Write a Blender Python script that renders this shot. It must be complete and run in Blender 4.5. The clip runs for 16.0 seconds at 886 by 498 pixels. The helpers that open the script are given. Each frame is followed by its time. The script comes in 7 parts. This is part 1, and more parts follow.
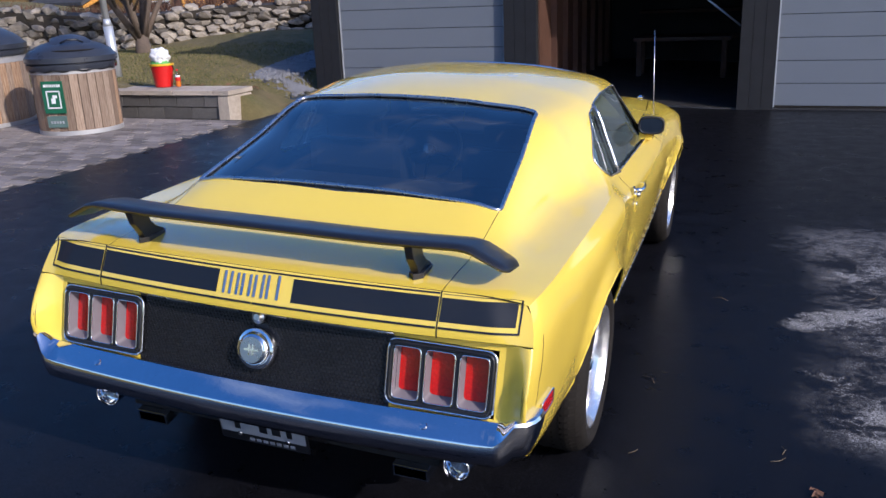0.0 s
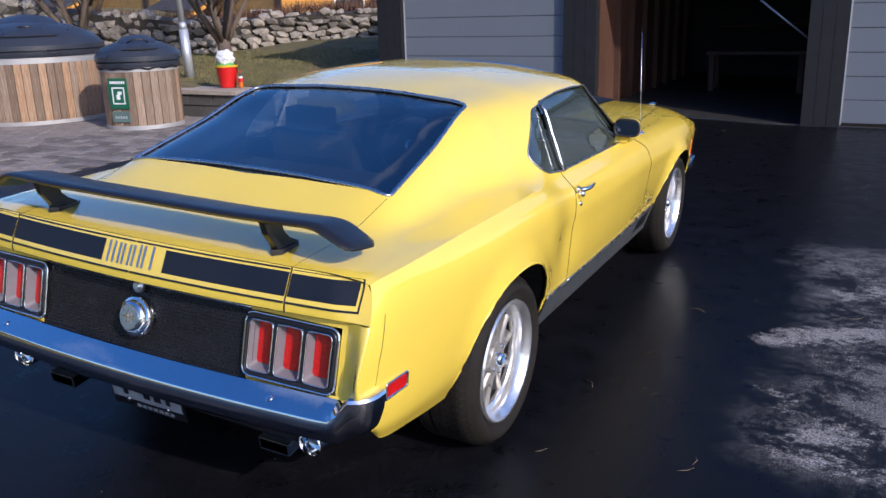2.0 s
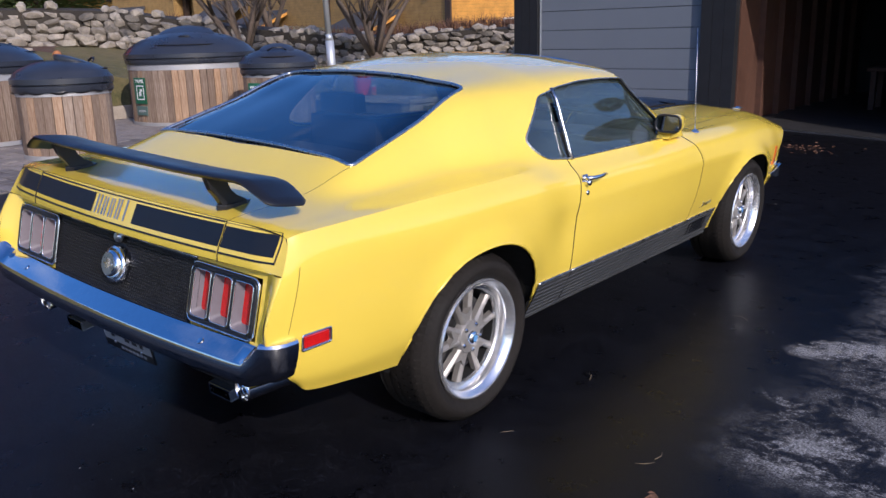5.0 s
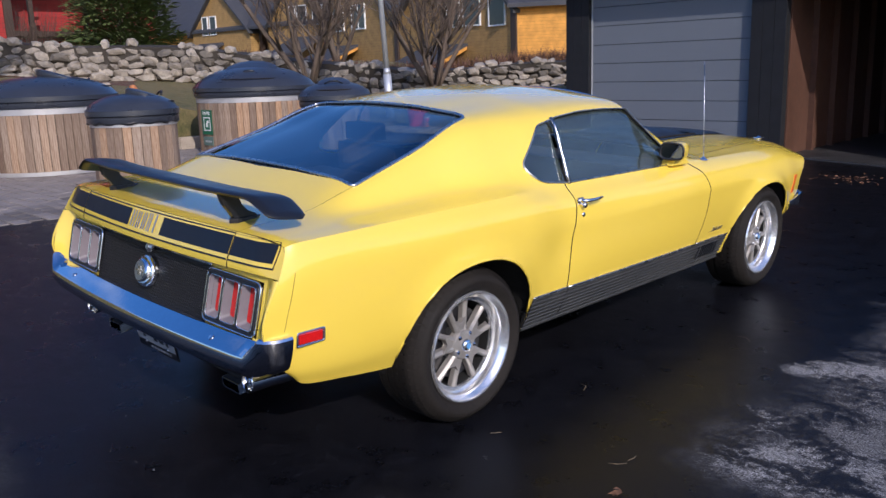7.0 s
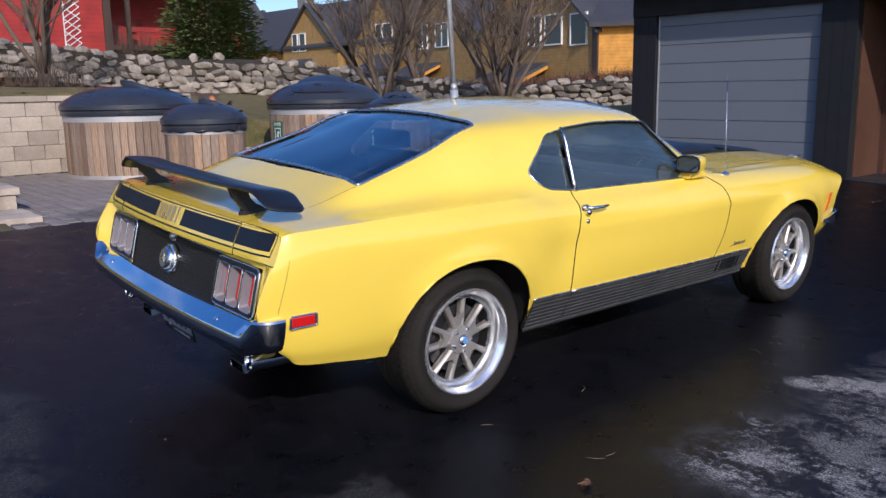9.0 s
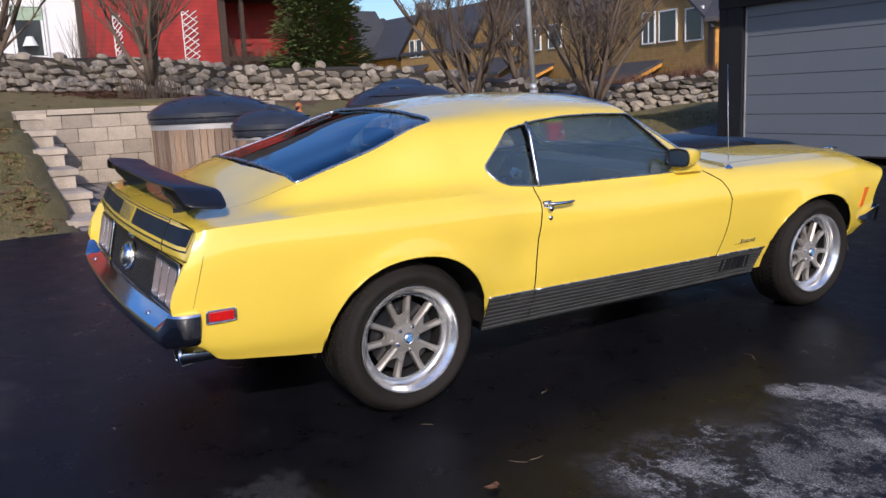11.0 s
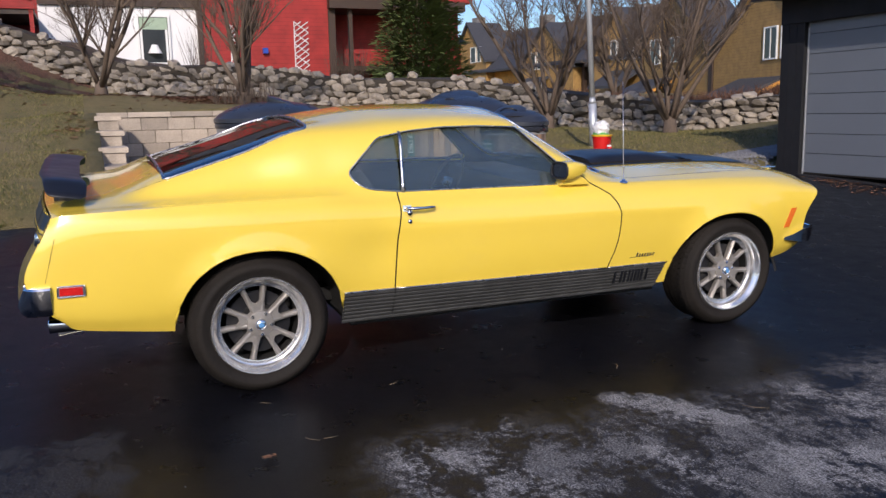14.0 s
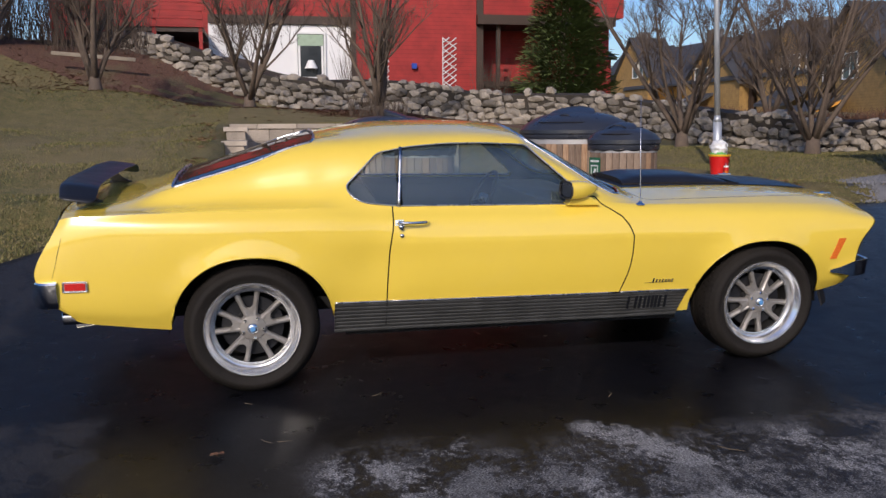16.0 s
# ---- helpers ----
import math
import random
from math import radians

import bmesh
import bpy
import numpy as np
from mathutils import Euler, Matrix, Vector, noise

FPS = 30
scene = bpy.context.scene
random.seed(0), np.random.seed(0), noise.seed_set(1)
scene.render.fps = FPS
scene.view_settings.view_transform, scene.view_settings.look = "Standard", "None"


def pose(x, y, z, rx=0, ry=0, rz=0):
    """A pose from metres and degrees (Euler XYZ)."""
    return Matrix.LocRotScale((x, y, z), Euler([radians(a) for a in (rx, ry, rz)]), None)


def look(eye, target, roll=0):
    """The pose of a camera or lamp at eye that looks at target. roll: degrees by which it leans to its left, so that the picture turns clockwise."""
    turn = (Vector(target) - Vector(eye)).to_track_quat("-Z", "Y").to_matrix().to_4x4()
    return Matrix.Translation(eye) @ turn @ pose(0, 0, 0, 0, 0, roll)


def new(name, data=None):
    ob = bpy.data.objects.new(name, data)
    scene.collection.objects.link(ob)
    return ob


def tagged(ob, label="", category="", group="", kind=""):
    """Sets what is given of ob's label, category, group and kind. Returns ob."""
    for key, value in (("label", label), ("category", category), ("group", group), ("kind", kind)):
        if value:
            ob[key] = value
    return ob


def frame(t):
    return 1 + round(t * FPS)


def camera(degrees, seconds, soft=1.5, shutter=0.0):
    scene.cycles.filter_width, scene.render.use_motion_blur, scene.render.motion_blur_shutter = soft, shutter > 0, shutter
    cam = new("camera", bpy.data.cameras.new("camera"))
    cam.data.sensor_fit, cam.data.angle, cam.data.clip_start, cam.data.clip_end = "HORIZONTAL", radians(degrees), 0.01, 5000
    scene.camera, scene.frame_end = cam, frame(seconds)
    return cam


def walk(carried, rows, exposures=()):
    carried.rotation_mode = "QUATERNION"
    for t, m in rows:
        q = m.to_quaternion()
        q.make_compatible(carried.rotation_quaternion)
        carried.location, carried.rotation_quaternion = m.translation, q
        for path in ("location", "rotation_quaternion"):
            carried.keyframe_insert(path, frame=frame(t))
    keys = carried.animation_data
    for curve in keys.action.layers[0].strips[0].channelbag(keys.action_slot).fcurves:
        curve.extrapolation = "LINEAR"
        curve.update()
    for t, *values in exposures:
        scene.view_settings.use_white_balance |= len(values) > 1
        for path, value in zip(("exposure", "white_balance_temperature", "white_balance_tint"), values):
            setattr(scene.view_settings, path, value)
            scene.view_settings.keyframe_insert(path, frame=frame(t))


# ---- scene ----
cam = camera(55.7, 16.0)
PATH = [
    (0, (1.35, -2.874, 1.698), (0.668, -1.09, 1.104), -2.4),
    (0.5, (1.457, -2.794, 1.636), (0.698, -1.042, 1.038), -2.0),
    (1, (1.581, -2.676, 1.614), (0.759, -0.951, 1.023), -2.8),
    (1.5, (1.84, -2.675, 1.611), (0.963, -0.968, 1.049), -2.4),
    (2, (1.986, -2.649, 1.597), (1.091, -0.949, 1.04), -1.6),
    (2.5, (2.098, -2.56, 1.556), (1.159, -0.884, 1.0), -1.1),
    (3, (2.227, -2.513, 1.561), (1.23, -0.865, 1.021), -2.0),
    (3.5, (2.454, -2.535, 1.544), (1.409, -0.914, 1.013), -1.3),
    (4, (2.575, -2.506, 1.511), (1.503, -0.899, 0.995), -0.8),
    (4.5, (2.619, -2.396, 1.445), (1.463, -0.841, 0.949), -1.1),
    (5, (2.635, -2.349, 1.436), (1.398, -0.859, 0.937), -1.5),
    (5.2, (2.664, -2.353, 1.432), (1.394, -0.885, 0.946), -1.4),
    (7.3, (3.059, -2.405, 1.432), (1.688, -1.008, 1.02), -1.7),
    (7.5, (3.052, -2.463, 1.428), (1.703, -1.04, 1.036), -1.4),
    (8, (3.17, -2.431, 1.417), (1.767, -1.064, 1.016), -1.5),
    (8.5, (3.337, -2.402, 1.413), (1.877, -1.095, 1.011), -1.1),
    (8.7, (3.371, -2.361, 1.404), (1.892, -1.072, 1.015), -0.9),
    (10.8, (3.785, -1.706, 1.315), (2.128, -0.646, 0.956), -2.7),
    (11, (3.836, -1.645, 1.33), (2.155, -0.622, 0.971), -2.5),
    (11.5, (4.03, -1.493, 1.319), (2.287, -0.576, 0.973), -1.9),
    (12, (4.212, -1.355, 1.315), (2.47, -0.438, 0.963), -1.4),
    (12.5, (4.315, -1.176, 1.311), (2.589, -0.227, 0.964), -1.3),
    (13, (4.475, -1.021, 1.308), (2.717, -0.125, 0.982), -1.0),
    (13.5, (4.635, -0.87, 1.304), (2.839, -0.053, 0.98), -1.1),
    (14, (4.664, -0.677, 1.29), (2.843, 0.083, 0.966), -1.2),
    (14.5, (4.754, -0.488, 1.294), (2.897, 0.186, 0.982), -1.0),
    (15, (4.881, -0.286, 1.291), (2.995, 0.302, 0.981), -0.4),
    (15.5, (4.88, -0.084, 1.28), (2.971, 0.428, 0.972), -0.1),
    (16, (4.921, 0.103, 1.288), (2.983, 0.503, 1.003), -0.3),
]
walk(cam, [(t, look(eye, target, roll)) for t, eye, target, roll in PATH],
     [(0, 0.31, 5950, 17), (1, 0.33, 6000, 17), (2.5, 0.17, 5950, 18), (4, 0.10, 5950, 19), (5.2, 0.04, 5950, 19), (8, 0.02, 5950, 18), (11, -0.04, 6300, 17), (14.5, -0.07, 6450, 17), (16, -0.30, 6450, 17)])

# ---- light ----
SUN_AZ, SUN_EL = radians(-25), radians(30)      # azimuth from +x, height
world = bpy.data.worlds.new("world")
scene.world = world
world.use_nodes = True
wn = world.node_tree
wn.nodes.clear()
sky = wn.nodes.new("ShaderNodeTexSky")
sky.sky_type, sky.sun_disc = "NISHITA", False
sky.sun_elevation, sky.sun_rotation = SUN_EL, radians(90) - SUN_AZ
sky.air_density, sky.dust_density, sky.ozone_density = 1.0, 1.45, 3.0
back = wn.nodes.new("ShaderNodeBackground")
back.inputs["Strength"].default_value = 0.15
wout = wn.nodes.new("ShaderNodeOutputWorld")
# thin high cloud all over the sky
wco = wn.nodes.new("ShaderNodeTexCoord")
wmap = wn.nodes.new("ShaderNodeMapping")
wmap.inputs["Scale"].default_value = (1.0, 2.2, 5.0)
wno = wn.nodes.new("ShaderNodeTexNoise")
wno.inputs["Scale"].default_value, wno.inputs["Detail"].default_value, wno.inputs["Roughness"].default_value = 1.7, 7, 0.6
wramp = wn.nodes.new("ShaderNodeValToRGB")
wramp.color_ramp.elements[0].position, wramp.color_ramp.elements[1].position = 0.57, 1.0
wmix = wn.nodes.new("ShaderNodeMix")
wmix.data_type = "RGBA"
wmix.inputs[7].default_value = (4.2, 4.5, 5.0, 1)
wn.links.new(wco.outputs["Generated"], wmap.inputs[0])
wn.links.new(wmap.outputs[0], wno.inputs["Vector"])
wn.links.new(wno.outputs["Fac"], wramp.inputs[0])
wn.links.new(wramp.outputs[0], wmix.inputs[0])
whs = wn.nodes.new("ShaderNodeHueSaturation")
whs.inputs["Saturation"].default_value = 1.3
whs.inputs["Hue"].default_value = 0.508
whs.inputs["Value"].default_value = 1.12
wn.links.new(sky.outputs[0], whs.inputs["Color"])
wn.links.new(whs.outputs[0], wmix.inputs[6])
wn.links.new(wmix.outputs[2], back.inputs[0])
wn.links.new(back.outputs[0], wout.inputs[0])
sun = new("sun", bpy.data.lights.new("sun", "SUN"))
sun.data.energy, sun.data.angle, sun.data.color = 3.45, radians(0.6), (1.0, 0.915, 0.79)
sun_dir = Vector((math.cos(SUN_AZ) * math.cos(SUN_EL), math.sin(SUN_AZ) * math.cos(SUN_EL), math.sin(SUN_EL)))
sun.rotation_euler = sun_dir.to_track_quat("Z", "Y").to_euler()

# ---- materials ----
def shader(name):
    m = bpy.data.materials.new(name)
    m.use_nodes = True
    t = m.node_tree
    return m, t, t.nodes["Principled BSDF"]


def link(t, a, b):
    t.links.new(a, b)


def ramp(t, fac, stops):
    r = t.nodes.new("ShaderNodeValToRGB")
    e = r.color_ramp.elements
    while len(e) < len(stops):
        e.new(0.5)
    for el, (p, c) in zip(e, stops):
        el.position = p
        el.color = (*c, 1) if len(c) == 3 else c
    link(t, fac, r.inputs[0])
    return r.outputs[0]


def noise_of(t, scale, detail=4, rough=0.55, stretch=None, space="Object"):
    co = t.nodes.new("ShaderNodeTexCoord")
    n = t.nodes.new("ShaderNodeTexNoise")
    n.inputs["Scale"].default_value, n.inputs["Detail"].default_value, n.inputs["Roughness"].default_value = scale, detail, rough
    src = co.outputs[space]
    if stretch:
        mp = t.nodes.new("ShaderNodeMapping")
        mp.inputs["Scale"].default_value = stretch
        link(t, src, mp.inputs[0])
        src = mp.outputs[0]
    link(t, src, n.inputs["Vector"])
    return n.outputs["Fac"]


def mixed(t, fac, a, b, mode="MIX"):
    m = t.nodes.new("ShaderNodeMix")
    m.data_type, m.blend_type = "RGBA", mode
    for sock, v in ((m.inputs[0], fac), (m.inputs[6], a), (m.inputs[7], b)):
        if isinstance(v, (int, float)):
            sock.default_value = v
        elif isinstance(v, tuple):
            sock.default_value = (*v, 1)
        else:
            link(t, v, sock)
    return m.outputs[2]


def bump(t, p, height, strength=0.3, distance=0.01):
    b = t.nodes.new("ShaderNodeBump")
    b.inputs["Strength"].default_value, b.inputs["Distance"].default_value = strength, distance
    link(t, height, b.inputs["Height"])
    link(t, b.outputs[0], p.inputs["Normal"])


def rand(t):
    return t.nodes.new("ShaderNodeObjectInfo").outputs["Random"]


def simple(name, c, rough=0.5, metal=0.0, vary=0.15, scale=6.0, bumps=0.1, coat=0.0, fine=60.0, spread=0.0):
    """A surface with a coarse and a fine variation of its colour, gloss and relief."""
    m, t, p = shader(name)
    big, small = noise_of(t, scale), noise_of(t, fine, 3)
    dark, light = tuple(v * (1 - vary) for v in c), tuple(min(1, v * (1 + vary)) for v in c)
    col = ramp(t, big, [(0.3, dark), (0.7, light)])
    col = mixed(t, 0.35, col, ramp(t, small, [(0.3, dark), (0.7, light)]))
    if spread:
        tint = ramp(t, rand(t), [(0.0, (1 - spread,) * 3), (1.0, (1 + spread * 0.4,) * 3)])
        col = mixed(t, 1.0, col, tint, "MULTIPLY")
    link(t, col, p.inputs["Base Color"])
    r = ramp(t, big, [(0.3, (rough * 0.85,) * 3), (0.7, (min(1, rough * 1.15),) * 3)])
    link(t, r, p.inputs["Roughness"])
    p.inputs["Metallic"].default_value = metal
    p.inputs["Coat Weight"].default_value = coat
    p.inputs["Coat Roughness"].default_value = 0.03
    if bumps:
        bump(t, p, small, bumps, 0.004)
    return m


def glass(name, tint, r0=0.05, haze=0.0):
    """Thin pane: tinted, with a mirror share that grows towards grazing view, and a pale veil in place of reflected
    sky haze.
    """
    m = bpy.data.materials.new(name)
    m.use_nodes = True
    t = m.node_tree
    t.nodes.clear()
    tr, gl, mx, lw, pw, mr, out = (t.nodes.new("ShaderNode" + k) for k in ("BsdfTransparent", "BsdfGlossy", "MixShader", "LayerWeight", "Math", "MapRange", "OutputMaterial"))
    tr.inputs[0].default_value = (*tint, 1)
    gl.inputs["Roughness"].default_value = 0.01
    lw.inputs["Blend"].default_value = 0.5
    pw.operation = "POWER"
    pw.inputs[1].default_value = 4.0
    mr.inputs["To Min"].default_value = r0
    link(t, lw.outputs["Facing"], pw.inputs[0])
    link(t, pw.outputs[0], mr.inputs["Value"])
    link(t, mr.outputs[0], mx.inputs[0])
    link(t, tr.outputs[0], mx.inputs[1])
    link(t, gl.outputs[0], mx.inputs[2])
    last = mx.outputs[0]
    # diffuse grey-green veil imitating the hazy sky mirrored in the side glass
    if haze:
        df, mf = t.nodes.new("ShaderNodeBsdfDiffuse"), t.nodes.new("ShaderNodeMixShader")
        df.inputs[0].default_value = (0.50, 0.66, 0.60, 1)
        link(t, ramp(t, noise_of(t, 3.0, 6, 0.65), [(0.3, (haze * 0.75,) * 3), (0.7, (haze * 1.25,) * 3)]), mf.inputs[0])
        link(t, last, mf.inputs[1])
        link(t, df.outputs[0], mf.inputs[2])
        last = mf.outputs[0]
    link(t, last, out.inputs[0])
    return m


def car_paint():
    m, t, p = shader("yellow_paint")
    n = noise_of(t, 2.0, 3)
    link(t, ramp(t, n, [(0.3, (0.80, 0.575, 0.066)), (0.7, (0.82, 0.592, 0.074))]), p.inputs["Base Color"])
    dust = noise_of(t, 14.0, 6, 0.65)
    link(t, ramp(t, dust, [(0.35, (0.22,) * 3), (0.75, (0.27,) * 3)]), p.inputs["Roughness"])
    p.inputs["Coat Weight"].default_value = 0.9
    p.inputs["Coat Roughness"].default_value = 0.05
    p.inputs["Coat IOR"].default_value = 1.6
    return m


PAINT = car_paint()
CHROME = simple("chrome", (0.82, 0.83, 0.85), 0.06, 1.0, 0.05, 9, 0.02)
STEEL = simple("brushed_steel", (0.55, 0.55, 0.56), 0.28, 1.0, 0.1, 12, 0.05)
ALLOY = simple("grey_alloy", (0.30, 0.28, 0.255), 0.38, 0.45, 0.12, 20, 0.05)
POLISH = simple("polished_alloy", (0.85, 0.85, 0.85), 0.22, 0.85, 0.08, 20, 0.04)
RUBBER = simple("tyre_rubber", (0.016, 0.0135, 0.0115), 0.75, 0, 0.35, 8, 0.25)
RUBBER.node_tree.nodes["Principled BSDF"].inputs["Specular IOR Level"].default_value = 0.18
SATIN = simple("satin_black", (0.012, 0.012, 0.014), 0.34, 0, 0.2, 8, 0.05)
DECAL = simple("black_decal", (0.008, 0.009, 0.012), 0.42, 0, 0.2, 8, 0.02)
# near-black that carries the shade of gaps, wells and hollows in its colour
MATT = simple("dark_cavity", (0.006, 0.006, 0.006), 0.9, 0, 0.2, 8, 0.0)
VINYL = simple("black_vinyl", (0.035, 0.034, 0.034), 0.5, 0, 0.2, 10, 0.15)
TRIM_GREY = simple("grey_black_rocker", (0.055, 0.055, 0.052), 0.45, 0.2, 0.2, 10, 0.08)
GLASS = glass("tinted_glass", (0.42, 0.50, 0.53), 0.27)
SIDE_GLASS = glass("side_glass", (0.80, 0.88, 0.84), 0.16, 0.05)
CLEAR = glass("clear_glass", (0.90, 0.92, 0.92), 0.06)


def lens_mat(name, c, em=0.0):
    m, t, p = shader(name)
    n = noise_of(t, 120, 2)
    link(t, ramp(t, n, [(0.3, tuple(v * 0.75 for v in c)), (0.7, c)]), p.inputs["Base Color"])
    p.inputs["Roughness"].default_value = 0.12
    p.inputs["Coat Weight"].default_value = 0.6
    p.inputs["Subsurface Weight"].default_value = 0.0
    bump(t, p, n, 0.3, 0.002)
    return m


RED = lens_mat("red_lens", (0.62, 0.012, 0.010))
AMBER = lens_mat("amber_lens", (0.80, 0.17, 0.02))
WHITE_PLASTIC = simple("grey_white_plastic", (0.17, 0.15, 0.165), 0.45, 0, 0.1, 10, 0.03)


def asphalt():
    m, t, p = shader("wet_asphalt")
    co = t.nodes.new("ShaderNodeTexCoord")
    sep = t.nodes.new("ShaderNodeSeparateXYZ")
    link(t, co.outputs["Object"], sep.inputs[0])

    def math_of(op, a, b=None, c=None):
        n = t.nodes.new("ShaderNodeMath")
        n.operation = op
        for s, v in zip(n.inputs, (a, b, c)):
            if v is None:
                continue
            if isinstance(v, (int, float)):
                s.default_value = v
            else:
                link(t, v, s)
        return n.outputs[0]

    def mapped(v, a, b, c=0.0, d=1.0):
        n = t.nodes.new("ShaderNodeMapRange")
        n.interpolation_type = "SMOOTHSTEP"
        for k, val in zip(("From Min", "From Max", "To Min", "To Max"), (a, b, c, d)):
            n.inputs[k].default_value = val
        link(t, v, n.inputs["Value"])
        return n.outputs[0]

    def both_of(*fields):
        out = fields[0]
        for f in fields[1:]:
            out = math_of("MULTIPLY", out, f)
        return out

    def most_of(*fields):
        out = fields[0]
        for f in fields[1:]:
            out = math_of("MAXIMUM", out, f)
        return out

    def wobble(axis, s1, a1, s2, a2, off):
        n1, n2 = noise_of(t, s1, 3, 0.5, (1, 1, 1 + off)), noise_of(t, s2, 6, 0.65, (1, 1, 2 + off))
        w = math_of("ADD", math_of("MULTIPLY", math_of("SUBTRACT", n1, 0.5), a1), math_of("MULTIPLY", math_of("SUBTRACT", n2, 0.5), a2))
        return math_of("ADD", sep.outputs[axis], w)

    x, y = wobble(0, 2.2, 0.30, 11.0, 0.26, 0.3), wobble(1, 2.0, 0.30, 10.0, 0.26, 0.7)

    def tongue(cx, cy, half, wide, turn):
        """An oval of dried asphalt."""
        c, sn = math.cos(radians(turn)), math.sin(radians(turn))
        dx, dy = math_of("SUBTRACT", x, cx), math_of("SUBTRACT", y, cy)
        u = math_of("ADD", math_of("MULTIPLY", dx, c / half), math_of("MULTIPLY", dy, sn / half))
        v = math_of("ADD", math_of("MULTIPLY", dx, -sn / wide), math_of("MULTIPLY", dy, c / wide))
        return mapped(math_of("ADD", math_of("POWER", u, 2), math_of("POWER", v, 2)), 1.15, 0.60)

    streak = noise_of(t, 1.0, 7, 0.66, (2.2, 3.4, 1.0))
    mid = noise_of(t, 5.5, 8, 0.7)
    fine = noise_of(t, 26.0, 7, 0.72)
    # a half-dry stretch to the right of the car, brighter tongues in it, and smaller stretches behind
    bx, by = wobble(0, 0.8, 1.9, 3.5, 0.5, 0.5), wobble(1, 0.7, 1.9, 3.0, 0.5, 0.9)
    wx, wy = math_of("ADD", math_of("MULTIPLY", x, 0.62), math_of("MULTIPLY", bx, 0.38)), math_of("ADD", math_of("MULTIPLY", y, 0.62), math_of("MULTIPLY", by, 0.38))
    damp = both_of(mapped(wx, 1.55, 1.95), mapped(wy, 0.10, 0.45), mapped(wy, 3.7, 2.9), mapped(bx, 4.6, 3.6))
    behind = most_of(both_of(mapped(x, 1.03, 1.14), mapped(wy, -0.55, -0.65), mapped(by, -2.6, -1.7), mapped(bx, 3.6, 2.6)), both_of(mapped(wy, -1.40, -1.60), mapped(bx, 0.55, 0.2), mapped(by, -3.4, -2.6)))
    light = most_of(tongue(1.88, 1.60, 0.38, 0.15, 36), tongue(1.80, 0.74, 0.20, 0.07, -35), tongue(2.30, 0.50, 0.62, 0.26, 12), tongue(2.25, 2.35, 0.48, 0.17, 18),
                    tongue(2.36, 1.22, 0.20, 0.10, 20), tongue(2.9, 1.9, 0.75, 0.30, 30), tongue(3.0, 0.9, 0.6, 0.25, -10), tongue(2.7, 2.9, 0.5, 0.18, 10))
    rough = math_of("ADD", math_of("MULTIPLY", streak, 0.55), math_of("ADD", math_of("MULTIPLY", mid, 0.30), math_of("MULTIPLY", fine, 0.45)))
    half = math_of("MULTIPLY", most_of(damp, math_of("MULTIPLY", behind, 0.52), light), mapped(rough, 0.57, 0.68, 0.16, 1.0))
    dry = both_of(most_of(light, math_of("MULTIPLY", damp, 0.45)), mapped(rough, 0.60, 0.72))
    grit = noise_of(t, 260, 2, 0.6)
    spots = noise_of(t, 120, 5, 0.75)
    hcol = ramp(t, spots, [(0.36, (0.012, 0.012, 0.014)), (0.52, (0.045, 0.045, 0.049)), (0.66, (0.16, 0.16, 0.165))])
    dcol = ramp(t, spots, [(0.34, (0.03, 0.03, 0.031)), (0.48, (0.16, 0.157, 0.155)), (0.64, (0.46, 0.455, 0.45))])
    # wet tone leans blue, the mirrored sky put into the base colour
    wcol = ramp(t, mid, [(0.3, (0.0034, 0.0036, 0.0050)), (0.75, (0.0090, 0.0092, 0.0118))])
    wcol = mixed(t, 1.0, wcol, ramp(t, noise_of(t, 170, 3, 0.7), [(0.36, (0.35,) * 3), (0.54, (0.9,) * 3), (0.70, (4.4,) * 3)]), "MULTIPLY")
    link(t, mixed(t, dry, mixed(t, half, wcol, hcol), dcol), p.inputs["Base Color"])
    wet_r = ramp(t, mid, [(0.32, (0.24,) * 3), (0.7, (0.42,) * 3)])
    link(t, mixed(t, most_of(half, dry), wet_r, (0.82, 0.82, 0.82)), p.inputs["Roughness"])
    p.inputs["Specular IOR Level"].default_value = 0.11
    h = math_of("ADD", math_of("MULTIPLY", grit, 0.5), math_of("MULTIPLY", spots, 0.6))
    b = t.nodes.new("ShaderNodeBump")
    link(t, mixed(t, dry, (0.22, 0.22, 0.22), (0.5, 0.5, 0.5)), b.inputs["Strength"])
    b.inputs["Distance"].default_value = 0.006
    link(t, h, b.inputs["Height"])
    link(t, b.outputs[0], p.inputs["Normal"])
    return m


ASPHALT = asphalt()


def grass_ground():
    m, t, p = shader("winter_lawn")
    a, b, c = noise_of(t, 0.55, 5), noise_of(t, 4.0, 6, 0.65), noise_of(t, 45, 4, 0.7)
    green = ramp(t, c, [(0.25, (0.028, 0.036, 0.008)), (0.75, (0.11, 0.115, 0.028))])
    straw = ramp(t, c, [(0.25, (0.085, 0.066, 0.020)), (0.75, (0.26, 0.20, 0.078))])
    col = mixed(t, ramp(t, b, [(0.36, (0,) * 3), (0.64, (1,) * 3)]), green, straw)
    col = mixed(t, ramp(t, a, [(0.32, (0,) * 3), (0.68, (0.75,) * 3)]), col, (0.20, 0.15, 0.068))
    link(t, col, p.inputs["Base Color"])
    p.inputs["Roughness"].default_value = 0.95
    bump(t, p, c, 0.9, 0.03)
    return m


LAWN = grass_ground()


